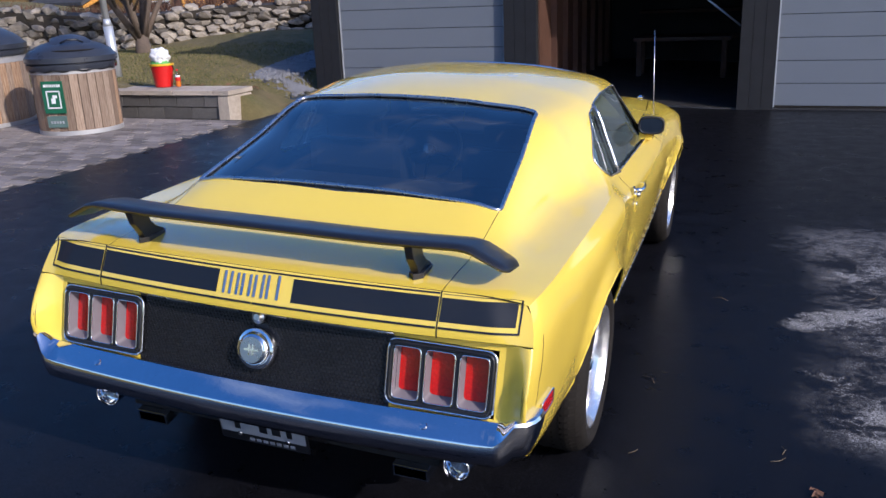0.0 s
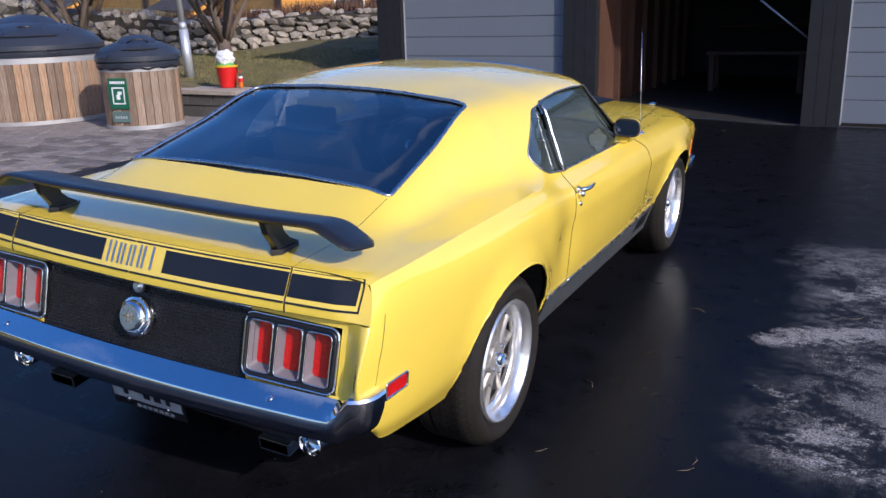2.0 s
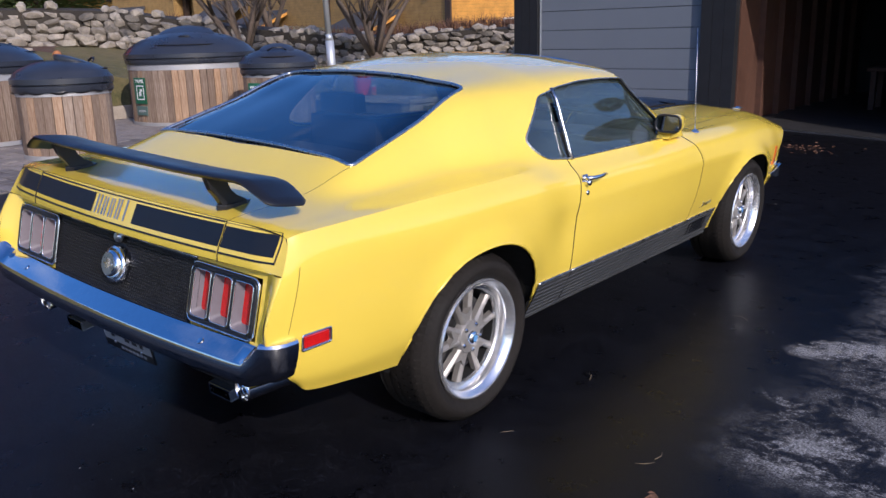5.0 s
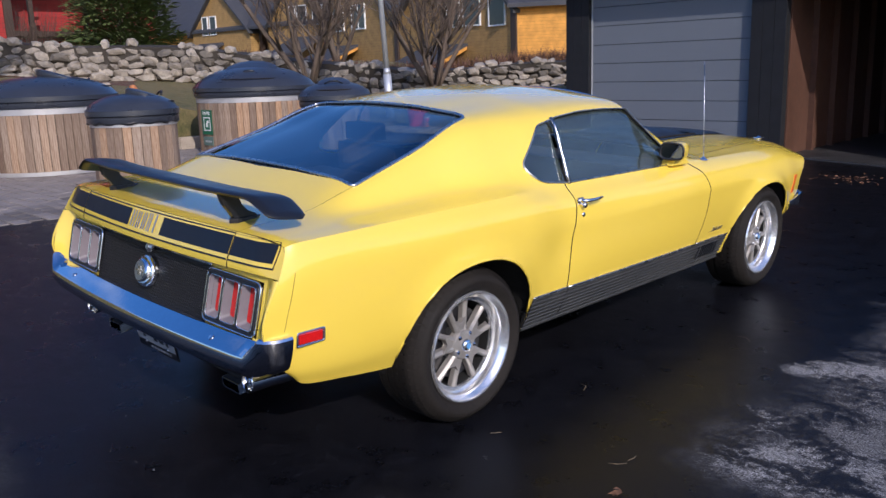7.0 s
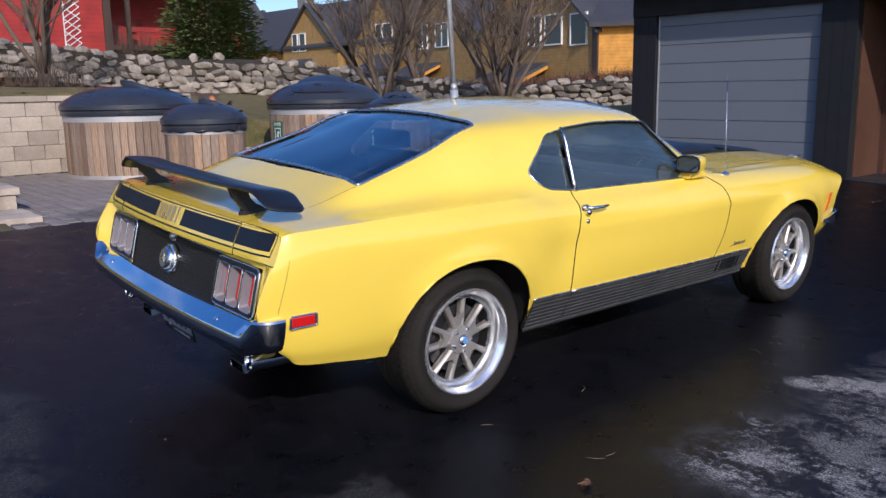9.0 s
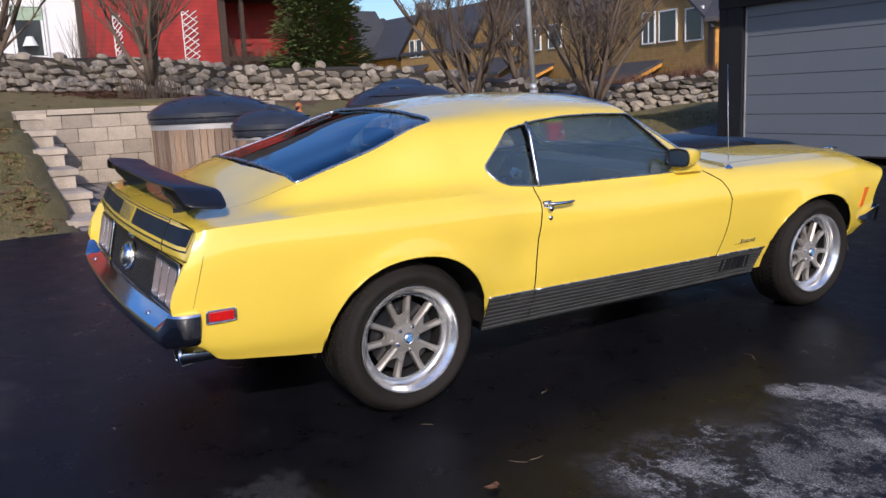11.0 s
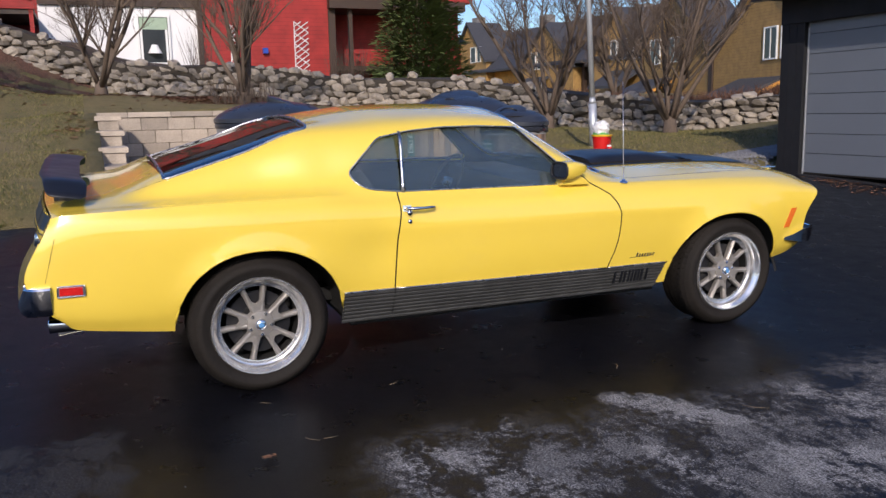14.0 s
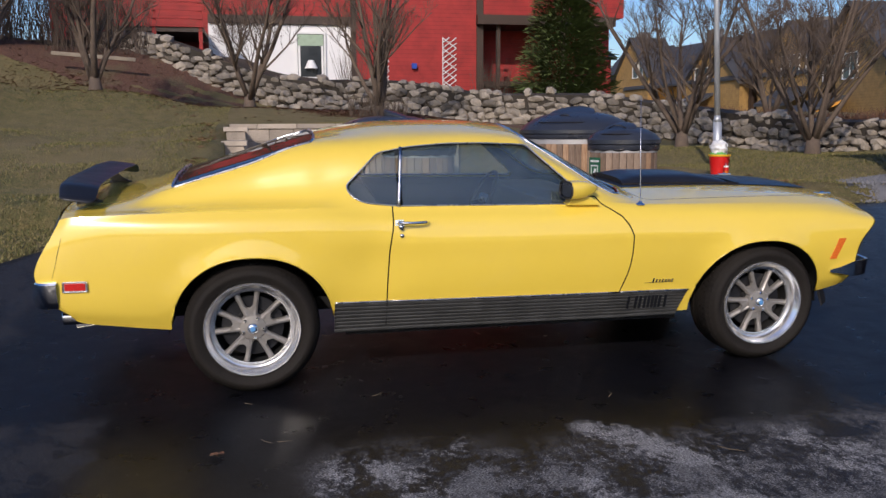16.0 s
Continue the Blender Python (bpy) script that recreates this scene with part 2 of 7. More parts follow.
def boards(name, c, pitch=0.14, axis=2, vary=0.2, rough=0.65):
    """Lapped boards far off: fine lines of relief and tone across the wall."""
    m, t, p = shader(name)
    co = t.nodes.new("ShaderNodeTexCoord")
    w = t.nodes.new("ShaderNodeTexWave")
    w.wave_type, w.wave_profile = "BANDS", "SAW"
    w.bands_direction = "XYZ"[axis]
    w.inputs["Scale"].default_value = 2 * math.pi / pitch / 20
    link(t, co.outputs["Object"], w.inputs["Vector"])
    n = noise_of(t, 2.5, 5)
    col = ramp(t, n, [(0.3, tuple(v * (1 - vary) for v in c)), (0.7, tuple(v * (1 + vary) for v in c))])
    line = ramp(t, w.outputs["Fac"], [(0.0, (0.45,) * 3), (0.12, (1,) * 3)])
    link(t, mixed(t, 1.0, col, line, "MULTIPLY"), p.inputs["Base Color"])
    p.inputs["Roughness"].default_value = rough
    bump(t, p, w.outputs["Fac"], 0.5, 0.02)
    return m


def weathered_wood():
    m, t, p = shader("weathered_stave")
    g = noise_of(t, 6, 6, 0.6, (14, 14, 1.1))
    col = ramp(t, g, [(0.25, (0.16, 0.095, 0.055)), (0.55, (0.33, 0.245, 0.175)), (0.8, (0.48, 0.38, 0.29))])
    tint = ramp(t, rand(t), [(0.0, (0.52, 0.47, 0.45)), (0.5, (0.92, 0.92, 0.94)), (1.0, (1.22, 1.00, 0.78))])
    link(t, mixed(t, 1.0, col, tint, "MULTIPLY"), p.inputs["Base Color"])
    p.inputs["Roughness"].default_value = 0.75
    bump(t, p, g, 0.4, 0.004)
    return m


STAVE = weathered_wood()
LID = simple("dark_grey_plastic_lid", (0.030, 0.034, 0.045), 0.30, 0, 0.25, 3, 0.12)
BAND = simple("galvanised_band", (0.46, 0.45, 0.44), 0.5, 0.45, 0.1, 5, 0.05)
CONCRETE = simple("concrete_block", (0.43, 0.36, 0.285), 0.88, 0, 0.38, 3.0, 0.5, 0, 40, 0.28)
STONE = simple("field_stone", (0.26, 0.225, 0.180), 0.85, 0, 0.5, 3.0, 0.8, 0, 22, 0.6)
PAVER = simple("paving_stone", (0.215, 0.185, 0.165), 0.8, 0, 0.3, 5.0, 0.5, 0, 50, 0.5)
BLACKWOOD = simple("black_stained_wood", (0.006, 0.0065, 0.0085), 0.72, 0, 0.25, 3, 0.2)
DOORGREY = simple("grey_steel_door", (0.146, 0.162, 0.186), 0.45, 0, 0.04, 1.5, 0.06)
BROWNWOOD = simple("raw_brown_panel", (0.075, 0.032, 0.018), 0.7, 0, 0.35, 2, 0.2, 0, 12)
BARK = simple("grey_brown_bark", (0.115, 0.084, 0.062), 0.9, 0, 0.35, 8, 0.6)
TWIG = simple("twig_bark", (0.105, 0.076, 0.056), 0.9, 0, 0.3, 8, 0.0)
GALV = simple("galvanised_pole", (0.50, 0.52, 0.54), 0.45, 0.5, 0.12, 4, 0.05)
ROOFING = simple("dark_roof_tiles", (0.050, 0.050, 0.055), 0.7, 0, 0.3, 1.5, 0.4, 0, 8)
# one house paint, its shade and sunlight put into ochre and orange copies
YELLOW_B = boards("ochre_boards", (0.36, 0.215, 0.072), 0.16)
SUNLIT_B = boards("orange_boards", (0.62, 0.29, 0.05), 0.16)
RED_B = boards("red_boards", (0.33, 0.026, 0.022), 0.15)
WHITE_W = simple("white_rendered_wall", (0.78, 0.77, 0.76), 0.8, 0, 0.07, 1.0, 0.1)
WHITE_P = simple("white_paint", (0.75, 0.75, 0.73), 0.5, 0, 0.06, 2, 0.05)
DARKTRIM = simple("dark_brown_trim", (0.05, 0.03, 0.02), 0.6, 0, 0.2, 3, 0.1)
PANE = simple("far_window_pane", (0.03, 0.035, 0.04), 0.06, 0, 0.2, 1, 0.0)
GRAVEL = simple("grey_gravel", (0.16, 0.16, 0.17), 0.9, 0, 0.4, 8, 0.9, 0, 60)
LEAVES = simple("dead_leaf", (0.20, 0.095, 0.05), 0.8, 0, 0.4, 6, 0.2, 0, 30, 0.5)
NEEDLE = simple("conifer_green", (0.090, 0.125, 0.034), 0.7, 0, 0.45, 3, 0.2, 0, 25)
SIGN_G = simple("green_sign", (0.012, 0.115, 0.058), 0.4, 0, 0.08, 4, 0.02)

# ---- building helpers ----
def link_mesh(name, verts, faces, material, parent=None, label="", smooth=False):
    me = bpy.data.meshes.new(name)
    me.from_pydata([tuple(v) for v in verts], [], [tuple(f) for f in faces])
    me.materials.append(material)
    if smooth:
        me.shade_smooth()
    me.update()
    ob = new(name, me)
    if parent:
        ob.parent = parent
    return tagged(ob, label)


def part(name, bm, material, parent=None, label="", smooth=False):
    me = bpy.data.meshes.new(name)
    bmesh.ops.recalc_face_normals(bm, faces=bm.faces[:])
    bm.to_mesh(me)
    bm.free()
    me.materials.append(material)
    if smooth:
        me.shade_smooth()
    ob = new(name, me)
    if parent:
        ob.parent = parent
    return tagged(ob, label)


def shared(name, source, m, parent=None):
    """One more object on the mesh of another."""
    ob = new(name, source.data)
    ob.matrix_basis = m
    if parent:
        ob.parent = parent
    return ob


def thing(name, m, label, category, group="", kind=""):
    ob = new(name)
    ob.empty_display_size = 0.1
    ob.matrix_basis = m
    return tagged(ob, label, category, group, kind)


def add_box(bm, x0, y0, z0, x1, y1, z1, bevel=0.0, m=None):
    r = bmesh.ops.create_cube(bm, size=1.0)
    vs = r["verts"]
    for v in vs:
        v.co = Vector(((x0 + x1) / 2 + v.co.x * (x1 - x0), (y0 + y1) / 2 + v.co.y * (y1 - y0), (z0 + z1) / 2 + v.co.z * (z1 - z0)))
    if bevel:
        es = list({e for v in vs for e in v.link_edges})
        r2 = bmesh.ops.bevel(bm, geom=es, offset=bevel, segments=2, profile=0.7, affect="EDGES")
        vs = list({v for f in r2["faces"] for v in f.verts} | {v for v in vs if v.is_valid})
    if m is not None:
        for v in vs:
            v.co = m @ v.co
    return vs


def box(name, lo, hi, material, parent=None, label="", bevel=0.0, m=None):
    bm = bmesh.new()
    add_box(bm, *lo, *hi, bevel, m)
    return part(name, bm, material, parent, label)


def add_prism(bm, outline, lo, hi, axis=0, bevel=0.0):
    """An outline in the two other axes, drawn out along one axis."""
    def put(a, b, c):
        return ((c, a, b), (a, c, b), (a, b, c))[axis]
    v0 = [bm.verts.new(put(a, b, lo)) for a, b in outline]
    v1 = [bm.verts.new(put(a, b, hi)) for a, b in outline]
    n = len(outline)
    fs = [bm.faces.new(v0), bm.faces.new(v1[::-1])]
    for i in range(n):
        fs.append(bm.faces.new((v0[i], v1[i], v1[(i + 1) % n], v0[(i + 1) % n])))
    if bevel:
        es = list({e for f in fs[:2] for e in f.edges})
        bmesh.ops.bevel(bm, geom=es, offset=bevel, segments=2, profile=0.7, affect="EDGES")


def prism(name, outline, lo, hi, axis, material, parent=None, label="", bevel=0.0, m=None):
    bm = bmesh.new()
    add_prism(bm, outline, lo, hi, axis, bevel)
    if m is not None:
        bmesh.ops.transform(bm, matrix=m, verts=bm.verts[:])
    return part(name, bm, material, parent, label)


def lathe_data(profile, n=40, axis=2, closed=False):
    """Points (radius, height) turned about an axis."""
    vs, fs, k = [], [], len(profile)
    for i in range(n):
        a = 2 * math.pi * i / n
        for r, h in profile:
            p = (r * math.cos(a), r * math.sin(a), h)
            vs.append(p if axis == 2 else (p[2], p[0], p[1]) if axis == 0 else (p[1], p[2], p[0]))
    for i in range(n):
        for j in range(k if closed else k - 1):
            a, b = i * k + j, i * k + (j + 1) % k
            c, d = ((i + 1) % n) * k + (j + 1) % k, ((i + 1) % n) * k + j
            fs.append((a, d, c, b))
    return vs, fs


def lathe(name, profile, material, parent=None, label="", n=40, axis=2, m=None, closed=False, smooth=True):
    vs, fs = lathe_data(profile, n, axis, closed)
    if m is not None:
        vs = [m @ Vector(v) for v in vs]
    ob = link_mesh(name, vs, fs, material, parent, label, smooth)
    if smooth:
        ob.data.set_sharp_from_angle(angle=radians(35))
    return ob


def tube_data(path, radii, n=6, closed=False):
    vs, fs = [], []
    path = [Vector(p) for p in path]
    k = len(path)
    for i, p in enumerate(path):
        a, b = path[max(0, i - 1)], path[min(k - 1, i + 1)]
        if closed:
            a, b = path[i - 1], path[(i + 1) % k]
        d = (b - a).normalized()
        u = d.cross(Vector((0, 0, 1)) if abs(d.z) < 0.9 else Vector((1, 0, 0))).normalized()
        w = d.cross(u)
        r = radii if isinstance(radii, (int, float)) else radii[i]
        for j in range(n):
            t = 2 * math.pi * j / n
            vs.append(p + u * (r * math.cos(t)) + w * (r * math.sin(t)))
    for i in range(k if closed else k - 1):
        for j in range(n):
            i2 = (i + 1) % k
            fs.append((i * n + j, i * n + (j + 1) % n, i2 * n + (j + 1) % n, i2 * n + j))
    if not closed:
        fs.append(tuple(range(n))[::-1])
        fs.append(tuple((k - 1) * n + j for j in range(n)))
    return vs, fs


def tube(name, path, radii, material, parent=None, label="", n=8, closed=False):
    vs, fs = tube_data(path, radii, n, closed)
    return link_mesh(name, vs, fs, material, parent, label, True)


def letters(name, text, size, material, m, parent=None, depth=0.002, label="", width=1.0):
    cu = bpy.data.curves.new(name, "FONT")
    cu.body, cu.size, cu.extrude, cu.align_x, cu.align_y = text, size, depth, "CENTER", "CENTER"
    cu.resolution_u = 2
    tmp = bpy.data.objects.new(name, cu)
    me = bpy.data.meshes.new_from_object(tmp)
    bpy.data.objects.remove(tmp)
    me.transform(Matrix.Diagonal((width, 1, 1, 1)))
    me.materials.clear()
    me.materials.append(material)
    ob = new(name, me)
    ob.matrix_basis = m
    if parent:
        ob.parent = parent
    return tagged(ob, label)


# a surface cut along the line where a field changes sign
def clip(vs, fs, f):
    """Keeps what lies where f >= 0."""
    out, made, keep = [], {}, {}
    nv = []

    def vert(i):
        if i not in keep:
            keep[i] = len(nv)
            nv.append(vs[i])
        return keep[i]

    for face in fs:
        vals = [f[i] for i in face]
        if min(vals) >= 0:
            out.append([vert(i) for i in face])
            continue
        if max(vals) < 0:
            continue
        poly = []
        for a, b in zip(face, face[1:] + face[:1]):
            if f[a] >= 0:
                poly.append(vert(a))
            if (f[a] >= 0) != (f[b] >= 0):
                key = (min(a, b), max(a, b))
                if key not in made:
                    t = f[a] / (f[a] - f[b])
                    made[key] = len(nv)
                    nv.append(vs[a] + (vs[b] - vs[a]) * t)
                poly.append(made[key])
        if len(poly) >= 3:
            out.append(poly)
    return (np.array(nv) if nv else np.zeros((0, 3))), out


def poly_dist(px, py, outline):
    """Signed distance to an outline, positive inside."""
    px, py = np.asarray(px, float), np.asarray(py, float)
    d = np.full(px.shape, 1e9)
    inside = np.zeros(px.shape, bool)
    n = len(outline)
    for i in range(n):
        (ax, ay), (bx, by) = outline[i], outline[(i + 1) % n]
        ex, ey = bx - ax, by - ay
        t = np.clip(((px - ax) * ex + (py - ay) * ey) / (ex * ex + ey * ey), 0, 1)
        d = np.minimum(d, np.hypot(px - ax - t * ex, py - ay - t * ey))
        crosses = (ay > py) != (by > py)
        with np.errstate(divide="ignore", invalid="ignore"):
            xi = ax + (py - ay) * ex / (ey if ey else 1e-9)
        inside ^= crosses & (px < xi)
    return np.where(inside, d, -d)


def rounded(px, py, outline, r):
    """The same with rounded corners: the outline is drawn in by r first."""
    return poly_dist(px, py, inset(outline, r)) + r


def inset(outline, r):
    pts = [Vector(p) for p in outline]
    area = sum(a.x * b.y - b.x * a.y for a, b in zip(pts, pts[1:] + pts[:1]))
    s = 1 if area > 0 else -1
    out = []
    for a, b, c in zip(pts[-1:] + pts[:-1], pts, pts[1:] + pts[:1]):
        n1 = Vector((-(b - a).y, (b - a).x)).normalized() * s
        n2 = Vector((-(c - b).y, (c - b).x)).normalized() * s
        k = n1 + n2
        out.append(tuple(b + k * (r / max(0.3, 1 + n1.dot(n2)))))
    return out


def pchip(xs, ys, q):
    """Smooth curve through points with no overshoot."""
    xs, ys, q = np.asarray(xs, float), np.asarray(ys, float), np.asarray(q, float)
    h, d = np.diff(xs), np.diff(ys) / np.diff(xs)
    m = np.zeros(len(xs))
    m[0], m[-1] = d[0], d[-1]
    for i in range(1, len(xs) - 1):
        if d[i - 1] * d[i] > 0:
            w1, w2 = 2 * h[i] + h[i - 1], h[i] + 2 * h[i - 1]
            m[i] = (w1 + w2) / (w1 / d[i - 1] + w2 / d[i])
    k = np.clip(np.searchsorted(xs, q, "right") - 1, 0, len(xs) - 2)
    t = (q - xs[k]) / h[k]
    return ((1 + 2 * t) * (1 - t) ** 2 * ys[k] + t * (1 - t) ** 2 * h[k] * m[k] + t * t * (3 - 2 * t) * ys[k + 1] + t * t * (t - 1) * h[k] * m[k + 1])


def offset_surface(vs, fs, d):
    """Moves a surface along its normals."""
    nn = np.zeros_like(vs)
    for f in fs:
        a, b, c = vs[f[0]], vs[f[1]], vs[f[2]]
        n = np.cross(b - a, c - a)
        for i in f:
            nn[i] += n
    ln = np.linalg.norm(nn, axis=1, keepdims=True)
    return vs + nn / np.maximum(ln, 1e-12) * d

# ---- the car: x to its right, y ahead from the rear axle, z up from the ground under it ----
CAR_LEAN = 2.8
car = thing("car", pose(-0.029, 0, 0.85 * math.sin(radians(CAR_LEAN)), 0, CAR_LEAN, 0),
            "bright yellow fastback coupe with black tail stripes, parked on wet asphalt", "car")

# stations from tail to nose, each nine points of the right half from the sill to the middle line
STATIONS = [
    (-0.950, ((.795, -.830, .418), (.822, -.895, .480), (.833, -.966, .625), (.826, -.885, .800), (.797, -.848, .872), (.730, -.850, .890), (.560, -.868, .897), (.300, -.885, .900), (0, -.895, .902))),
    (-0.860, ((.800, -.800, .392), (.830, -.842, .465), (.842, -.880, .640), (.836, -.822, .815), (.808, -.810, .880), (.730, -.812, .896), (.560, -.820, .904), (.300, -.835, .907), (0, -.842, .909))),
    (-0.600, ((.802, -.600, .358), (.838, -.600, .440), (.858, -.600, .680), (.852, -.600, .840), (.822, -.600, .888), (.715, -.600, .906), (.567, -.600, .924), (.300, -.600, .934), (0, -.600, .937))),
    (-0.380, ((.798, -.380, .330), (.842, -.380, .437), (.874, -.380, .690), (.866, -.380, .846), (.826, -.380, .893), (.668, -.380, .914), (.575, -.380, .986), (.300, -.380, 1.014), (0, -.380, 1.020))),
    (0.000, ((.796, .000, .305), (.850, .000, .436), (.890, .000, .690), (.880, .000, .850), (.832, .000, .898), (.668, .000, .934), (.556, .000, 1.092), (.300, .000, 1.128), (0, .000, 1.136))),
    (0.330, ((.790, .330, .285), (.852, .330, .435), (.888, .330, .700), (.876, .330, .848), (.822, .330, .899), (.722, .330, .950), (.578, .330, 1.180), (.300, .330, 1.222), (0, .330, 1.232))),
    (0.600, ((.786, .600, .280), (.852, .600, .434), (.872, .600, .715), (.858, .600, .832), (.793, .600, .898), (.724, .600, 1.030), (.622, .600, 1.188), (.330, .600, 1.258), (0, .600, 1.275))),
    (0.760, ((.786, .760, .280), (.850, .760, .432), (.870, .760, .720), (.856, .760, .828), (.789, .760, .898), (.722, .760, 1.040), (.636, .760, 1.196), (.340, .760, 1.272), (0, .760, 1.288))),
    (1.100, ((.786, 1.10, .280), (.848, 1.10, .430), (.872, 1.10, .718), (.856, 1.10, .826), (.788, 1.10, .896), (.720, 1.10, 1.045), (.636, 1.10, 1.206), (.340, 1.10, 1.278), (0, 1.10, 1.294))),
    (1.400, ((.786, 1.40, .280), (.844, 1.40, .427), (.874, 1.40, .716), (.856, 1.40, .824), (.788, 1.40, .893), (.716, 1.40, 1.045), (.628, 1.40, 1.196), (.340, 1.40, 1.260), (0, 1.40, 1.276))),
    (1.480, ((.786, 1.48, .281), (.843, 1.48, .426), (.874, 1.48, .714), (.856, 1.48, .823), (.788, 1.48, .892), (.720, 1.48, 1.020), (.634, 1.48, 1.150), (.340, 1.48, 1.228), (0, 1.48, 1.250))),
    (1.660, ((.786, 1.66, .282), (.840, 1.66, .424), (.874, 1.66, .712), (.856, 1.66, .822), (.788, 1.66, .890), (.730, 1.66, .962), (.662, 1.66, 1.044), (.360, 1.66, 1.136), (0, 1.66, 1.166))),
    (1.930, ((.788, 1.93, .284), (.832, 1.93, .422), (.872, 1.93, .708), (.854, 1.93, .820), (.790, 1.93, .884), (.750, 1.93, .896), (.694, 1.93, .914), (.380, 1.93, .985), (0, 1.93, 1.018))),
    (2.080, ((.788, 2.08, .286), (.826, 2.08, .420), (.872, 2.08, .706), (.852, 2.08, .818), (.786, 2.08, .877), (.745, 2.08, .885), (.670, 2.08, .893), (.380, 2.08, .914), (0, 2.08, .926))),
    (2.300, ((.790, 2.30, .292), (.824, 2.30, .420), (.874, 2.30, .702), (.850, 2.30, .816), (.782, 2.30, .873), (.735, 2.30, .883), (.660, 2.30, .895), (.380, 2.30, .918), (0, 2.30, .928))),
    (2.720, ((.795, 2.72, .320), (.838, 2.72, .425), (.880, 2.72, .690), (.846, 2.72, .810), (.774, 2.72, .863), (.720, 2.72, .879), (.640, 2.72, .896), (.370, 2.72, .915), (0, 2.72, .922))),
    (3.050, ((.800, 3.05, .360), (.838, 3.05, .440), (.866, 3.05, .676), (.834, 3.05, .800), (.762, 3.05, .850), (.700, 3.05, .869), (.610, 3.05, .890), (.350, 3.05, .903), (0, 3.05, .908))),
    (3.250, ((.788, 3.21, .385), (.822, 3.22, .450), (.846, 3.23, .655), (.818, 3.26, .778), (.748, 3.27, .826), (.680, 3.28, .850), (.580, 3.29, .868), (.330, 3.31, .880), (0, 3.33, .886))),
    (3.420, ((.768, 3.29, .400), (.806, 3.31, .455), (.832, 3.335, .640), (.806, 3.43, .755), (.733, 3.445, .790), (.655, 3.44, .808), (.560, 3.46, .828), (.320, 3.50, .842), (0, 3.53, .850))),
]


def body_grid():
    s = np.array([k for k, _ in STATIONS])
    pts = np.array([p for _, p in STATIONS])                  # stations x 9 x 3
    q = np.concatenate([np.linspace(-0.95, -0.86, 6, endpoint=False), np.linspace(-0.86, 1.3, 74, endpoint=False),
                        np.linspace(1.3, 2.12, 36, endpoint=False), np.linspace(2.12, 3.42, 44)])
    keys = np.stack([[pchip(s, pts[:, k, c], q) for c in range(3)] for k in range(9)])   # 9 x 3 x n
    keys = keys.transpose(2, 0, 1)
    sub = 6
    rows = []
    for row in keys:
        d = np.r_[0, np.cumsum(np.sqrt(np.linalg.norm(np.diff(row, axis=0), axis=1)))]
        ext = np.vstack([2 * row[0] - row[1], row, row[8] * (1, 1, 1) + (row[8] - row[7]) * (1, 1, -1)])
        de = np.r_[d[0] - (d[1] - d[0]), d, d[-1] + (d[-1] - d[-2])]
        line = []
        for i in range(8):
            p0, p1, p2, p3 = ext[i : i + 4]
            t0, t1, t2, t3 = de[i : i + 4]
            for j in range(sub):
                t = t1 + (t2 - t1) * j / sub
                a1 = (t1 - t) / (t1 - t0) * p0 + (t - t0) / (t1 - t0) * p1
                a2 = (t2 - t) / (t2 - t1) * p1 + (t - t1) / (t2 - t1) * p2
                a3 = (t3 - t) / (t3 - t2) * p2 + (t - t2) / (t3 - t2) * p3
                b1 = (t2 - t) / (t2 - t0) * a1 + (t - t0) / (t2 - t0) * a2
                b2 = (t3 - t) / (t3 - t1) * a2 + (t - t1) / (t3 - t1) * a3
                line.append((t2 - t) / (t2 - t1) * b1 + (t - t1) / (t2 - t1) * b2)
        line.append(row[8])
        rows.append(line)
    g = np.array(rows)
    g[:, -1, 0] = 0
    # rolled flares round the wheel openings, fading towards the sill, and a crease along the door
    side = np.clip((g[..., 0] - 0.76) / 0.05, 0, 1) * np.clip((0.84 - g[..., 2]) / 0.08, 0, 1)
    for cy, cz, rr in ((0.010, 0.300, 0.392), (2.715, 0.295, 0.392)):
        r = np.hypot(g[..., 1] - cy, g[..., 2] - cz)
        rise = np.clip((g[..., 2] - 0.40) / 0.22, 0, 1)
        lip = np.where(r < rr, 1.0, np.exp(-(((r - rr) / 0.050) ** 2)))
        g[..., 0] += 0.022 * lip * side * rise
    crease = g[..., 2] - 0.722
    along = np.clip((g[..., 1] - 0.25) / 0.5, 0, 1) * np.clip((2.75 - g[..., 1]) / 0.4, 0, 1)
    g[..., 0] += 0.006 * np.where(crease > 0, np.exp(-((crease / 0.045) ** 2)), np.exp(-((crease / 0.014) ** 2))) * side * along
    # a firm edge along the top of the rear wing, from the window to the tail
    col = np.abs(np.arange(g.shape[1]) - 24)[None, :]
    edge = np.exp(-col / 1.3) * (np.clip((0.52 - g[..., 1]) / 0.25, 0, 1) * np.clip((g[..., 1] + 0.93) / 0.12, 0, 1))
    g[..., 0] += 0.005 * edge
    g[..., 2] += 0.009 * edge
    # the side draws in just behind the door, ahead of the rear wheel
    g[..., 0] -= 0.014 * np.exp(-(((g[..., 1] - 0.60) / 0.13) ** 2)) * np.exp(-(((g[..., 2] - 0.62) / 0.13) ** 2)) * np.clip((g[..., 0] - 0.76) / 0.05, 0, 1)
    return g


GRID = body_grid()
NR, NC = GRID.shape[:2]
BV = GRID.reshape(-1, 3)
BF = [[i * NC + j, i * NC + j + 1, (i + 1) * NC + j + 1, (i + 1) * NC + j] for i in range(NR - 1) for j in range(NC - 1)]
# normals outwards: the first axis runs ahead, the second inwards over the top
BF = [f[::-1] for f in BF]


